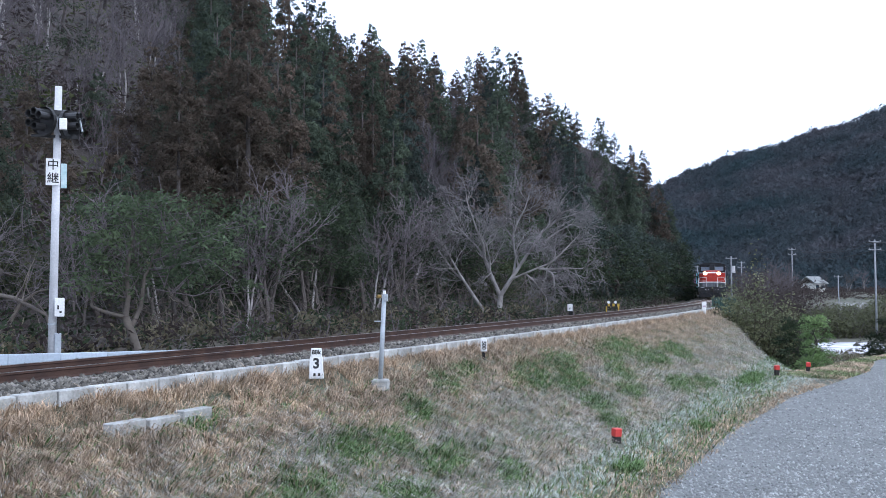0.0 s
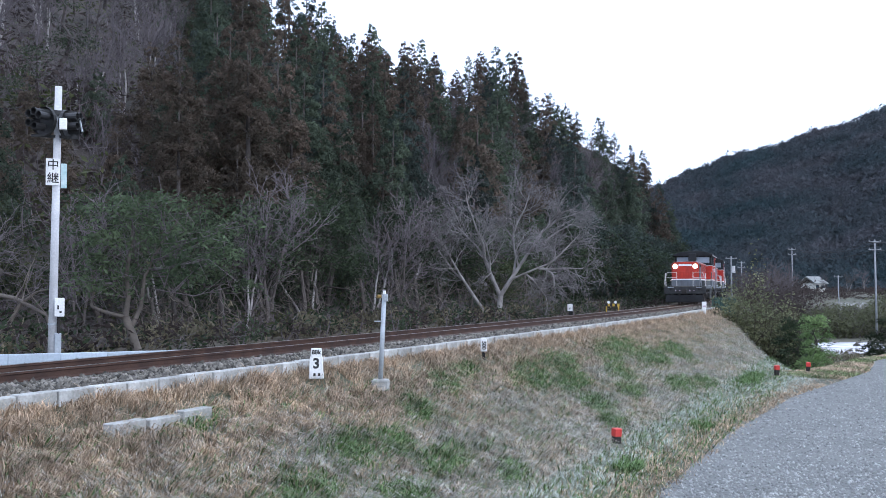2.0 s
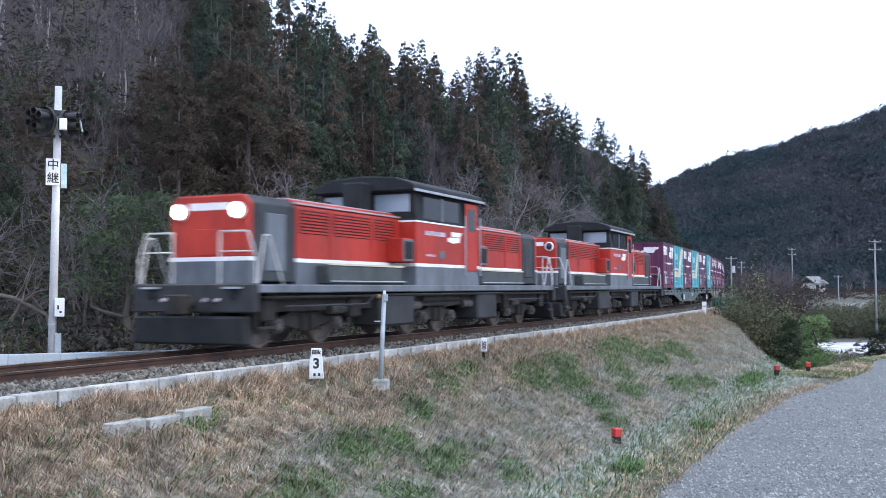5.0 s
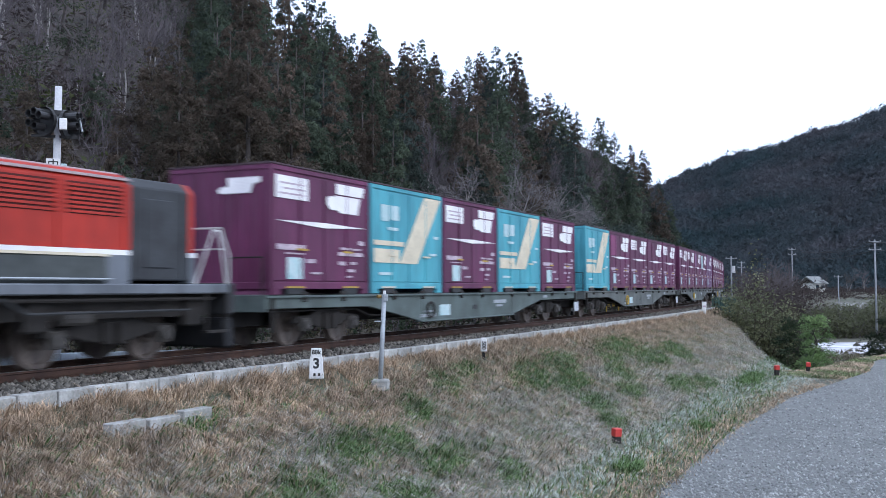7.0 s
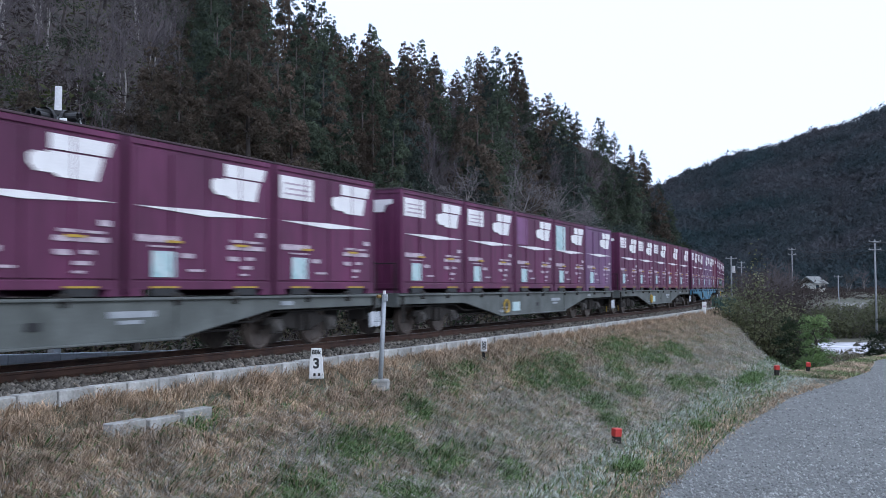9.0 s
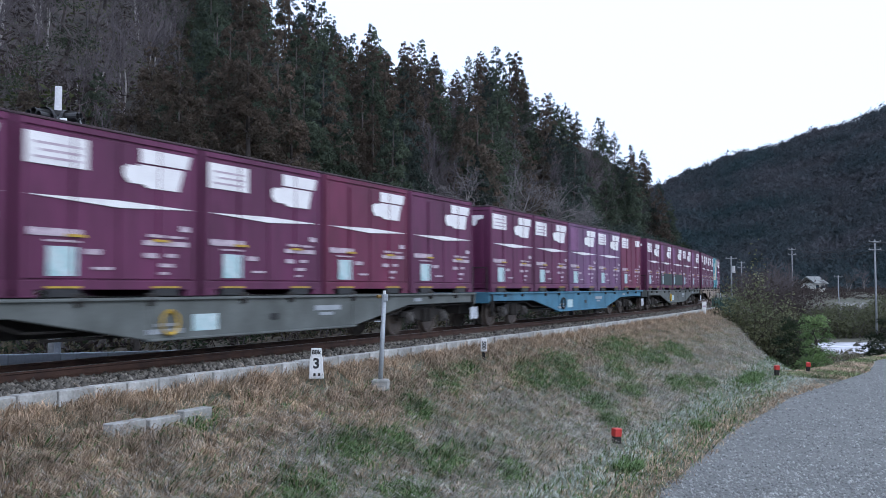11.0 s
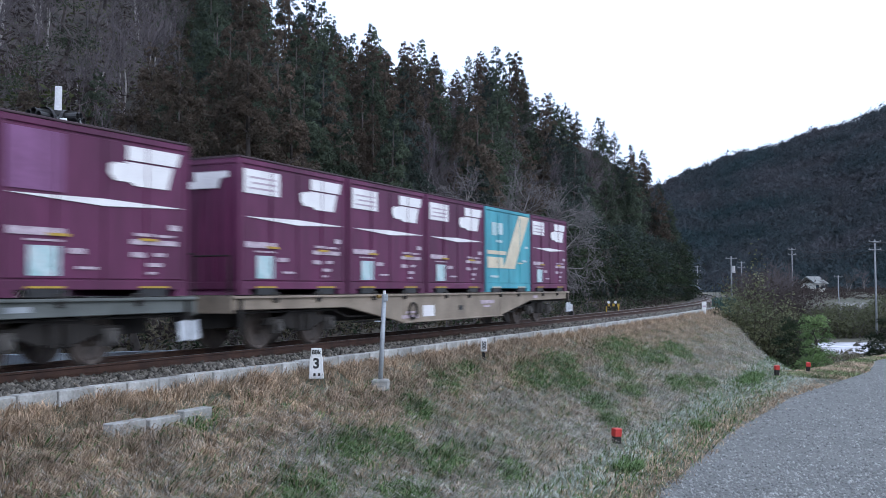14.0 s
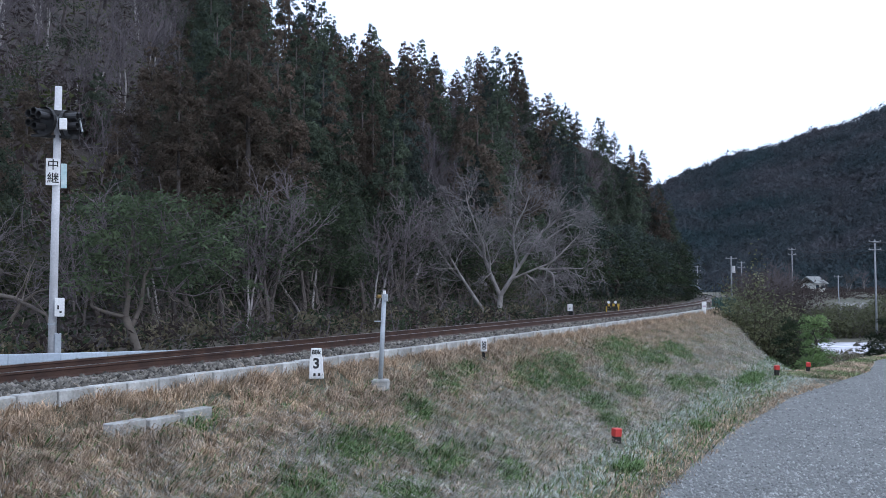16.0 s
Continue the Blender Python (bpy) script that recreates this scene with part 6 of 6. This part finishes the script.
        if logo == "large":
            part("stripe", Geo().extrude([(h - 0.14, 1.42), (0.0, 1.345), (-h + 0.14, 1.42), (0.0, 1.455)], y, y + 0.006), M_STRIPE, c, "white tapered stripe")
        slab(c, "text_line", 0.72, h - 0.18, 0.86, 0.97, y, M_BAR)
        slab(c, "label_holder", 0.80, 1.34, 0.30, 0.72, y, M_MINT, "pale label holder")
        for a, b, z0, z1 in ((-1.58, -0.55, 0.80, 0.88), (0.35, 0.65, 0.62, 0.70), (-0.85, -0.55, 0.60, 0.68), (-1.3, -1.05, 0.62, 0.68), (-1.62, -1.38, 1.05, 1.14),
                             (-1.02, -0.62, 0.93, 0.98), (-1.5, -1.12, 0.93, 0.97), (-1.22, -0.9, 0.46, 0.52), (-1.1, -0.86, 0.34, 0.38), (0.12, 0.5, 0.40, 0.44), (0.75, 1.4, 0.78, 0.81)):
            slab(c, "text_line", a, b, z0, z1, y, M_BAR)
        if sheet:
            slab(c, "sheet", -h + 0.1, 1.0, 0.24, 0.86, y + 0.002, M_SHEET, "dark green sheet", t=0.012)
            slab(c, "sheet", h - 0.28, h - 0.02, 0.24, 0.86, y + 0.002, M_SHEET, "dark green sheet", t=0.012)
        x = h + 0.004
        g = Geo().extrude([(0.20, 2.24), (0.98, 2.24), (0.98, 2.14), (0.80, 2.10), (0.74, 1.94), (0.02, 1.94), (-0.03, 2.0), (0.05, 2.06), (0.22, 2.08)], x, x + 0.006, "x")
        part("end_emblem", g, M_STRIPE, c, "white block emblem")
    return c


def wagon(colour):
    """A bogie container flat wagon: fish-bellied sills, deck, brake gear, bogies and couplers."""
    m = M_FRAMES[colour]
    w = thing("flat_wagon", {"green": "grey-green", "grey": "dark grey", "blue": "blue", "tan": "dusty tan"}[colour] + " bogie flat wagon carrying freight containers", "wagon", "wagons of the train")
    for s in (-1, 1):
        y0, y1 = sorted((1.14 * s, 1.20 * s))
        g = Geo().extrude([(-9.7, 0.78), (-9.7, 1.02), (9.7, 1.02), (9.7, 0.78), (5.75, 0.76), (3.2, 0.36), (-3.2, 0.36), (-5.75, 0.76)], y0, y1)
        y2, y3 = sorted((1.06 * s, 1.26 * s))
        g.box(-9.7, 9.7, y2, y3, 0.98, 1.03)
        g.extrude([(3.2, 0.33), (3.2, 0.37), (-3.2, 0.37), (-3.2, 0.33)], y2, y3)
        for x in (-3.1, 3.1):
            g.box(x - 0.02, x + 0.02, min(1.18 * s, 1.215 * s), max(1.18 * s, 1.215 * s), 0.36, 0.99)
        part("side_sill", g, m, w, bevel=0.01)
    part("deck", Geo().box(-9.7, 9.7, -1.06, 1.06, 0.86, 1.0), M_UNDER, w)
    part("centre_sill", Geo().box(-9.6, 9.6, -0.22, 0.22, 0.42, 0.86), M_UNDER, w)
    for x in (-9.72, 9.66):
        part("end_beam", Geo().box(x, x + 0.06, -1.22, 1.22, 0.72, 1.04), m, w, bevel=0.01)
    for sx in (-1, 1):
        g = Geo().tube((9.7 * sx, 0, 0.86), (10.05 * sx, 0, 0.86), 0.09, 0.09, 8).box(min(10.0 * sx, 10.2 * sx), max(10.0 * sx, 10.2 * sx), -0.14, 0.14, 0.7, 1.02)
        part("coupler", g, M_UNDER, w, bevel=0.01)
        if sx < 0:
            for k in (-0.13, 0.13):
                part("step", Geo().extrude([(-9.5 + k - 0.11, 0.34), (-9.5 + k + 0.11, 0.30), (-9.5 + k + 0.15, 0.62), (-9.5 + k - 0.07, 0.66)], 1.26, 1.285), M_PLATE, w, "pale step plate", bevel=0.006)
        part("step_hanger", Geo().box(9.5 * sx - 0.03, 9.5 * sx + 0.03, 1.2, 1.26, 0.34, 0.98), M_UNDER, w)
        g = Geo().path([(9.72 * sx, 1.15, 1.02), (9.72 * sx, 1.15, 1.75), (9.72 * sx, 0.35, 1.75), (9.72 * sx, 0.35, 1.02)], 0.018)
        part("end_rail", g, M_UNDER, w)
        bogie(w, 7.1 * sx, 1.9, m)
    for x in (-8.4, -6.9, -4.6, -3.1, -0.75, 0.75, 3.1, 4.6, 6.9, 8.4):
        part("clamp", Geo().box(x - 0.11, x + 0.11, 1.16, 1.235, 0.96, 1.10).box(x - 0.05, x + 0.05, 1.19, 1.26, 0.90, 1.02), M_UNDER, w, bevel=0.01)
    g = Geo().tube((-1.9, 0.75, 0.55), (-0.7, 0.75, 0.55), 0.2, 0.2, 12)
    part("air_tank", g, M_UNDER, w)
    part("brake_box", Geo().box(0.9, 1.9, 0.5, 1.0, 0.30, 0.62), M_UNDER, w, bevel=0.02)
    part("handwheel", Geo().lathe([(1.22, 0.20), (1.25, 0.22), (1.28, 0.20), (1.25, 0.16)], (2.7, 0, 0.62), "y", 16), M_YELLOW if colour == "grey" else M_UNDER, w, "brake handwheel")
    part("brake_rod", Geo().tube((-5.0, 0.9, 0.42), (5.0, 0.9, 0.42), 0.025, 0.025, 6), M_UNDER, w)
    part("air_pipe", Geo().path([(-9.6, 1.0, 0.72), (-6.0, 1.0, 0.72), (-5.4, 1.0, 0.55), (5.4, 1.0, 0.55), (6.0, 1.0, 0.72), (9.6, 1.0, 0.72)], 0.022), M_UNDER, w)
    for x0, x1, z0, z1 in ((2.35, 3.2, 0.44, 0.52), (2.5, 3.0, 0.56, 0.61), (-2.6, -1.6, 0.72, 0.82), (-2.3, -1.8, 0.62, 0.68), (-6.4, -6.0, 0.84, 0.92)):
        slab(w, "text_line", x0, x1, z0, z1, 1.204, M_BAR if colour == "tan" else M_GALV)
    slab(w, "card_holder", 1.45, 2.1, 0.46, 0.74, 1.206, M_STRIPE if colour == "tan" else M_MINT, "pale card holder")
    part("label_opening", Geo().box(-0.35, -0.1, 1.203, 1.212, 0.58, 0.70), M_BLACK, w)
    return w


def locomotive():
    """A centre-cab diesel locomotive, 18 m long."""
    o = thing("diesel_locomotive", "red and grey centre-cab diesel locomotive with white stripe and lit headlamps", "locomotive", "locomotives of the train")
    part("underframe", Geo().box(-8.35, 8.35, -1.40, 1.40, 1.08, 1.24), M_GREY, o, "grey frame and walkway", bevel=0.02)
    part("frame_shadow_sill", Geo().box(-8.1, 8.1, -1.1, 1.1, 0.72, 1.08), M_UNDER, o)
    for d in (-1, 1):
        def X(a, b):
            return (a, b) if d > 0 else (-b, -a)
        # hood: red sides with a sloping shoulder, white band, grey foot
        prof = lambda w, z0, z1: [(-w, z0), (-w, z1 - 0.16), (-w + 0.16, z1), (w - 0.16, z1), (w, z1 - 0.16), (w, z0)]
        a, b = X(1.9, 6.45)
        hood = part("hood", Geo().extrude(prof(0.93, 1.76, 2.97), a, b, "x"), M_RED, o, "red engine hood", bevel=0.02)
        part("hood_top", Geo().box(a, b, -0.70, 0.70, 2.965, 3.0), mat_roof, o, "pale grey-pink hood top", bevel=0.01)
        part("hood_edge", Geo().box(a, b, 0.80, 0.94, 2.86, 2.90), mat_roof, o)
        a, b = X(6.45, 7.84)
        part("radiator_section", Geo().extrude(prof(0.92, 1.30, 2.95), a, b, "x"), M_RAD, o, "dark grey radiator section", bevel=0.02)
        for k in (6.62, 7.7):
            part("radiator_rib", Geo().box(*X(k - 0.04, k + 0.04), 0.90, 0.94, 1.34, 2.78), M_RAD, o)
        a, b = X(6.8, 7.45)
        part("radiator_panel", Geo().box(a, b, 0.915, 0.945, 1.5, 2.62), M_GREY if d > 0 else M_RAD, o, "grey panel" if d > 0 else "dark panel", bevel=0.02)
        a, b = X(7.84, 7.98)
        part("nose", Geo().extrude(prof(0.93, 1.76, 2.95), a, b, "x"), M_RED, o, "red nose", bevel=0.03)
        a, b = X(7.84, 8.0)
        part("nose_foot", Geo().box(a, b, -0.95, 0.95, 1.24, 1.70), M_GREY, o, bevel=0.02)
        part("nose_stripe", Geo().box(*X(7.84, 8.005), -0.955, 0.955, 1.69, 1.77), M_STRIPE, o, "white stripe")
        a, b = X(1.9, 6.45)
        part("hood_foot", Geo().box(a, b, -0.95, 0.95, 1.24, 1.70), M_GREY, o)
        part("hood_stripe", Geo().box(a, b, -0.955, 0.955, 1.69, 1.77), M_STRIPE, o, "white stripe")
        a, b = X(2.4, 5.7)
        for s in (-1, 1):
            y0, y1 = sorted((0.95 * s, 1.28 * s))
            part("side_tank", Geo().box(a, b, y0, y1, 1.24, 1.66), M_GREENGREY, o, "dull grey-green box on the walkway", bevel=0.04)
            part("tank_edge", Geo().box(a, b, min(1.25 * s, 1.29 * s), max(1.25 * s, 1.29 * s), 1.645, 1.685), M_CREAM, o, "cream edge line")
            part("tank_rail", Geo().tube((a, 1.32 * s, 1.31), (b, 1.32 * s, 1.31), 0.018, 0.018, 6), M_GALV, o)
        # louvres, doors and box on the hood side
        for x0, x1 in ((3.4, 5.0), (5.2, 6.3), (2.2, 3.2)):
            # flat panel on the hood face, its dark red is painted shade
            part("louvre_recess", Geo().box(*X(x0, x1), 0.925, 0.934, 2.28, 2.76), M_LOUVRE, hood, "dark red panel coloured as shade between the louvre slats")
            for k in range(7):
                z = 2.295 + 0.066 * k
                part("louvre", Geo().box(*X(x0 + 0.01, x1 - 0.01), 0.93, 0.952, z, z + 0.036), M_RED, hood)
        for x in (3.3, 5.1, 6.4):
            part("door_seam", Geo().box(*X(x - 0.07, x + 0.07), 0.925, 0.95, 1.78, 2.8), M_RED, hood)
        part("battery_box", Geo().box(*X(2.05, 2.6), 0.93, 1.36, 1.78, 2.35), M_RED, o, bevel=0.02)
        part("box_frame", Geo().box(*X(2.06, 2.59), 1.355, 1.375, 1.80, 2.33), M_GREY, o, "grey grille frame", bevel=0.01)
        part("box_grille", Geo().box(*X(2.12, 2.53), 1.37, 1.385, 1.86, 2.27), M_DARK, o, "dark grille", bevel=0.01)
        part("hood_fan", Geo().tube(((4.4) * d, 0, 2.98), ((4.4) * d, 0, 3.08), 0.5, 0.46, 16), M_DARK, o)
        if d > 0:
            part("exhaust", Geo().box(*X(2.15, 2.65), -0.28, 0.28, 2.98, 3.72), M_DARK, o, "dark exhaust stack", bevel=0.04)
        # end: headlamps, plate, rails, buffer beam, plough
        for s in (-0.68, 0.68):
            h = part("headlamp", Geo().lathe([(0.0, 0.17), (0.07 * d, 0.16), (0.08 * d, 0.13), (0.01 * d, 0.122)], (7.97 * d, s, 2.64), "x", 18), M_STRIPE, o, "pale lamp rim")
            part("lens", Geo().lathe([(0.0, 0.118), (0.05 * d, 0.095), (0.065 * d, 0.001)], (7.99 * d, s, 2.64), "x", 16), M_LAMP if d > 0 else M_GLASS, h, "bright headlamp lens" if d > 0 else "")
        for yy in (-0.62, -0.34, 0.34, 0.62):
            part("hose_cock", Geo().tube((8.47 * d, yy, 0.97), (8.56 * d, yy, 0.94), 0.035, 0.03, 8), M_BAR, o, "pale hose cock")
        part("step_plate", Geo().box(*X(8.48, 8.56), -1.15, -0.75, 1.16, 1.2), M_GALV, o)
        part("step_plate", Geo().box(*X(8.48, 8.56), 0.75, 1.15, 1.16, 1.2), M_GALV, o)
        part("number_plate", Geo().box(*X(7.97, 7.99), -0.46, 0.46, 2.66, 2.80), M_STRIPE, o, "pale number plate")
        part("nose_vent", Geo().box(*X(7.97, 8.0), -0.32, 0.32, 1.80, 2.30), M_RED, o, bevel=0.01)
        part("buffer_beam", Geo().box(*X(8.30, 8.48), -1.42, 1.42, 0.72, 1.26), M_TANK, o, "dark grey buffer beam", bevel=0.03)
        part("plough", Geo().extrude([(-1.32, 0.14), (-1.25, 0.66), (1.25, 0.66), (1.32, 0.14)], *X(8.36, 8.62), "x"), M_DARK, o, "black snow plough", bevel=0.04)
        part("coupler", Geo().tube((8.4 * d, 0, 0.88), (8.85 * d, 0, 0.88), 0.1, 0.1, 10).box(*X(8.72, 9.0), -0.17, 0.17, 0.70, 1.06), M_UNDER, o, bevel=0.02)
        for s in (-1, 1):
            part("handrail", Geo().path([(8.36 * d, 1.36 * s, 1.0), (8.36 * d, 1.36 * s, 1.75), (8.36 * d, 1.18 * s, 2.22), (8.36 * d, 0.55 * s, 2.22), (8.36 * d, 0.55 * s, 1.24)], 0.020), M_HANDRAIL, o, "white handrail")
            part("handrail", Geo().path([(8.36 * d, 0.55 * s, 1.85), (8.36 * d, 1.25 * s, 1.85)], 0.016), M_HANDRAIL, o, "white handrail")
            part("handrail", Geo().path([(8.30 * d, 1.36 * s, 1.24), (8.1 * d, 1.36 * s, 2.15), (7.95 * d, 1.36 * s, 2.15), (7.5 * d, 1.36 * s, 1.24)], 0.020), M_HANDRAIL, o, "white handrail")
            part("step", Geo().path([(8.3 * d, 1.36 * s, 1.1), (8.3 * d, 1.36 * s, 0.45), (7.8 * d, 1.36 * s, 0.45), (7.8 * d, 1.36 * s, 1.1)], 0.022).box(*X(7.8, 8.3), min(1.25 * s, 1.4 * s), max(1.25 * s, 1.4 * s), 0.42, 0.46), M_UNDER, o)
            part("marker_lamp", Geo().tube((8.44 * d, 0.95 * s, 1.05), (8.54 * d, 0.95 * s, 1.05), 0.08, 0.08, 12), M_DARK, o)
            part("air_hose", Geo().path([(8.5 * d, 0.5 * s, 0.95), (8.62 * d, 0.5 * s, 0.8), (8.62 * d, 0.45 * s, 0.55), (8.56 * d, 0.36 * s, 0.5)], 0.025), M_DARK, o)
    # cab
    part("cab_foot", Geo().box(-1.95, 1.95, -1.38, 1.38, 1.24, 1.70), M_GREY, o)
    part("cab_stripe", Geo().box(-1.955, 1.955, -1.385, 1.385, 1.69, 1.77), M_STRIPE, o, "white stripe")
    cab = part("cab", Geo().extrude([(-1.38, 1.76), (-1.38, 2.78), (1.38, 2.78), (1.38, 1.76)], -1.95, 1.95, "x"), M_RED, o, "red cab side", bevel=0.02)
    part("cab_line", Geo().box(-1.96, 1.96, -1.39, 1.39, 2.77, 2.81), M_STRIPE, o, "white line")
    part("cab_upper", Geo().extrude([(-1.38, 2.80), (-1.30, 3.55), (1.30, 3.55), (1.38, 2.80)], -1.93, 1.93, "x"), M_DARK, o, "dark grey upper cab", bevel=0.02)
    part("cab_roof", Geo().extrude([(-1.46, 3.52), (-1.40, 3.68), (-0.9, 3.86), (0, 3.92), (0.9, 3.86), (1.40, 3.68), (1.46, 3.52)], -2.15, 2.15, "x"), M_DARK, o, "dark cab roof with turned-up edge", bevel=0.03)
    part("roof_gutter", Geo().box(-2.16, 2.16, 1.44, 1.48, 3.50, 3.56), M_GALV, o, "pale gutter edge")
    for x0, x1 in ((0.55, 1.55), (-0.6, 0.35)):
        part("side_window", Geo().extrude([(x0, 2.86), (x0, 3.42), (x1, 3.42), (x1, 2.86)], 1.345, 1.372), M_WINDOW, cab, "dark side window", bevel=0.02)
    part("window_pillar", Geo().box(0.38, 0.52, 1.35, 1.385, 2.85, 3.44), M_GREY, cab)
    dr = part("cab_door", Geo().box(-1.78, -0.98, 1.375, 1.40, 1.62, 3.44), M_RED, o, "red cab door", bevel=0.02)
    part("pane", Geo().box(-1.62, -1.14, 1.395, 1.406, 2.70, 3.3), M_WINDOW, dr)
    for x in (-1.9, -0.88):
        part("door_rail", Geo().tube((x, 1.44, 1.5), (x, 1.44, 3.1), 0.02, 0.02, 6), M_GALV, o, "pale grab rail")
    for d in (-1, 1):
        for y in (-0.72, 0.72):
            part("end_window", Geo().box(min(1.92 * d, 1.95 * d), max(1.92 * d, 1.95 * d), y - 0.48, y + 0.48, 3.02, 3.46), mat_sheen, cab, "cab end window with sky reflection in its colour", bevel=0.02)
    part("emblem", Geo().extrude([(-0.75, 2.62), (-0.65, 2.50), (-0.1, 2.50), (-0.1, 2.62)], 1.384, 1.392).extrude([(-0.62, 2.48), (-0.62, 2.36), (-0.2, 2.32), (0.12, 2.36), (0.15, 2.44), (-0.1, 2.48)], 1.384, 1.392), M_STRIPE, cab, "white block emblem")
    part("number_bar", Geo().box(0.3, 1.45, 1.384, 1.392, 2.47, 2.58), M_BAR, cab, "pale number lettering")
    part("text_line", Geo().box(0.9, 1.4, 1.384, 1.390, 1.95, 2.0), M_BAR, cab)
    part("side_vent", Geo().box(0.35, 0.65, 1.384, 1.40, 1.9, 2.1), M_GREY, cab, bevel=0.01)
    # tanks and running gear
    for s in (-1, 1):
        y0, y1 = sorted((0.55 * s, 1.32 * s))
        for x0, x1 in ((1.9, 3.6), (-3.4, -2.0)):
            part("fuel_tank", Geo().box(x0, x1, y0, y1, 0.30, 1.04), M_TANK, o, "dull grey fuel tank", bevel=0.05)
        for x in (-5.2, -1.6, 1.6, 5.2):
            part("brake_cylinder", Geo().tube((x - 0.28, 1.12 * s, 0.74), (x + 0.28, 1.12 * s, 0.74), 0.11, 0.11, 10), M_AXLE, o, "dusty brake cylinder")
        part("lower_pipe", Geo().path([(-7.4, 1.34 * s, 0.82), (-4.2, 1.34 * s, 0.82), (-3.8, 1.34 * s, 1.02), (3.9, 1.34 * s, 1.02), (4.3, 1.34 * s, 0.82), (7.4, 1.34 * s, 0.82)], 0.024), M_TANK, o)
        part("air_tank", Geo().tube((-1.0, 1.05 * s, 0.95), (1.2, 1.05 * s, 0.95), 0.16, 0.16, 12), M_UNDER, o)
        part("pipe", Geo().path([(-8.0, 1.3 * s, 1.0), (8.0, 1.3 * s, 1.0)], 0.03), M_UNDER, o)
        for x in (-7.7, -4.5, 4.5, 7.7):
            part("sand_box", Geo().box(x - 0.22, x + 0.22, min(1.0 * s, 1.2 * s), max(1.0 * s, 1.2 * s), 0.55, 1.0), M_UNDER, o, bevel=0.03)
    for x, base in ((6.1, 2.2), (0.0, 1.7), (-6.1, 2.2)):
        bogie(o, x, base, M_UNDER)
    return o


mat_roof = mat("hood_top_paint", (0.46, 0.36, 0.37), (0.36, 0.28, 0.29), 1.5, 20, 0.5, bump=0.05)
# pale blue base colour holds the sky's reflection on the end windows
mat_sheen = glass("sheen_glass", (0.25, 0.30, 0.36), 0.04)

FIRST, SPEED, PITCH = -9.103, 17.72, 3.836    # first container's edge at 7 s; metres a second; container spacing
def front_at(t):
    return FIRST + np.interp(t, (0.0, 4.0, 7.0, 8.0, 9.0, 12.5, 13.5, 14.0, 14.5, 16.0), (124.23, 53.24, 0.0, -17.82, -35.54, -97.17, -114.57, -123.37, -132.18, -158.6))


def on_track(s, half):
    """Pose of a vehicle whose middle is at s, on two bogies half metres from it."""
    a, b = track(s - half), track(s + half)
    d = a - b
    m = (a + b) / 2
    return Matrix.Translation(m) @ pose(0, 0, 0, 0, math.degrees(-math.atan2(d.z, math.hypot(d.x, d.y))), math.degrees(math.atan2(d.y, d.x)))


loco = locomotive()
loco_rear = copy_thing(loco, pose(0, 0, 0))
for ob in loco_rear.children:
    if ob.name.startswith("wheelset"):
        rolling.append((ob, WHEEL_R))
for ob in loco_rear.children_recursive:
    if ob.data and ob.data.materials[0] == M_LAMP:
        ob.data = ob.data.copy()
        ob.data.materials[0] = M_GLASS
        tagged(ob, "unlit headlamp lens")
tagged(loco_rear, "red and grey centre-cab diesel locomotive with unlit headlamps")

P, LI, RD, TE = 0, 1, 2, "teal"
TRAIN = [("green", [(P,), (TE,), (P,), (TE,), (P,)]),
         ("grey", [(TE,), (P, False, "pink"), (P,), (P, False), (P,)]),
         ("grey", [(P,), (P,), (P, False, "lilac"), (P, "mint"), (LI, False)]),
         ("grey", [(P,), (P,), (P,), (RD, False), (P, False)]),
         ("blue", [(P,), (P,), (LI, False, "lilac"), (LI,), (RD, True, None, False, 0, "small")]),
         # last container: a lilac patch makes the front of its side paler
         ("grey", [(P,), (P, False, "lilac", True), (P, False, "lilac", True), (P,), (P, False, "lilac")]),
         ("tan", [(P,), (P,), (P,), (TE,), (P,)])]
PLACED = [(loco, -0.8 - 27.0, 0.0, 0.0), (loco_rear, -0.8 - 9.0, 0.0, 0.0)]   # thing, middle behind the first container edge, shift, height
for i, (colour, load) in enumerate(TRAIN):
    mid = 20.4 * i + (4 * PITCH + 3.72) / 2
    PLACED.append((wagon(colour), mid, 0.0, 0.0))
    for k, spec in enumerate(load):
        PLACED.append((container(*spec), mid, -(PITCH * (k - 2)), 1.05))


def motions():
    """The train runs through at an even speed; its wheels roll."""
    times = [k * 0.5 for k in range(33)]
    for ob, back, shift, up in PLACED:
        half = 7.1 if up or "wagon" in ob.name else 6.1
        walk(ob, [(t, on_track(float(front_at(t)) + back, half) @ pose(shift, 0, up)) for t in times])
    steps = [k / 30 for k in range(481)]
    for ob, r in rolling:
        x, z = ob.location.x, ob.location.z
        walk(ob, [(t, pose(x, 0, z, 0, math.degrees(-(float(front_at(t)) - float(front_at(0.0))) / r) % 360, 0)) for t in steps])


motions()
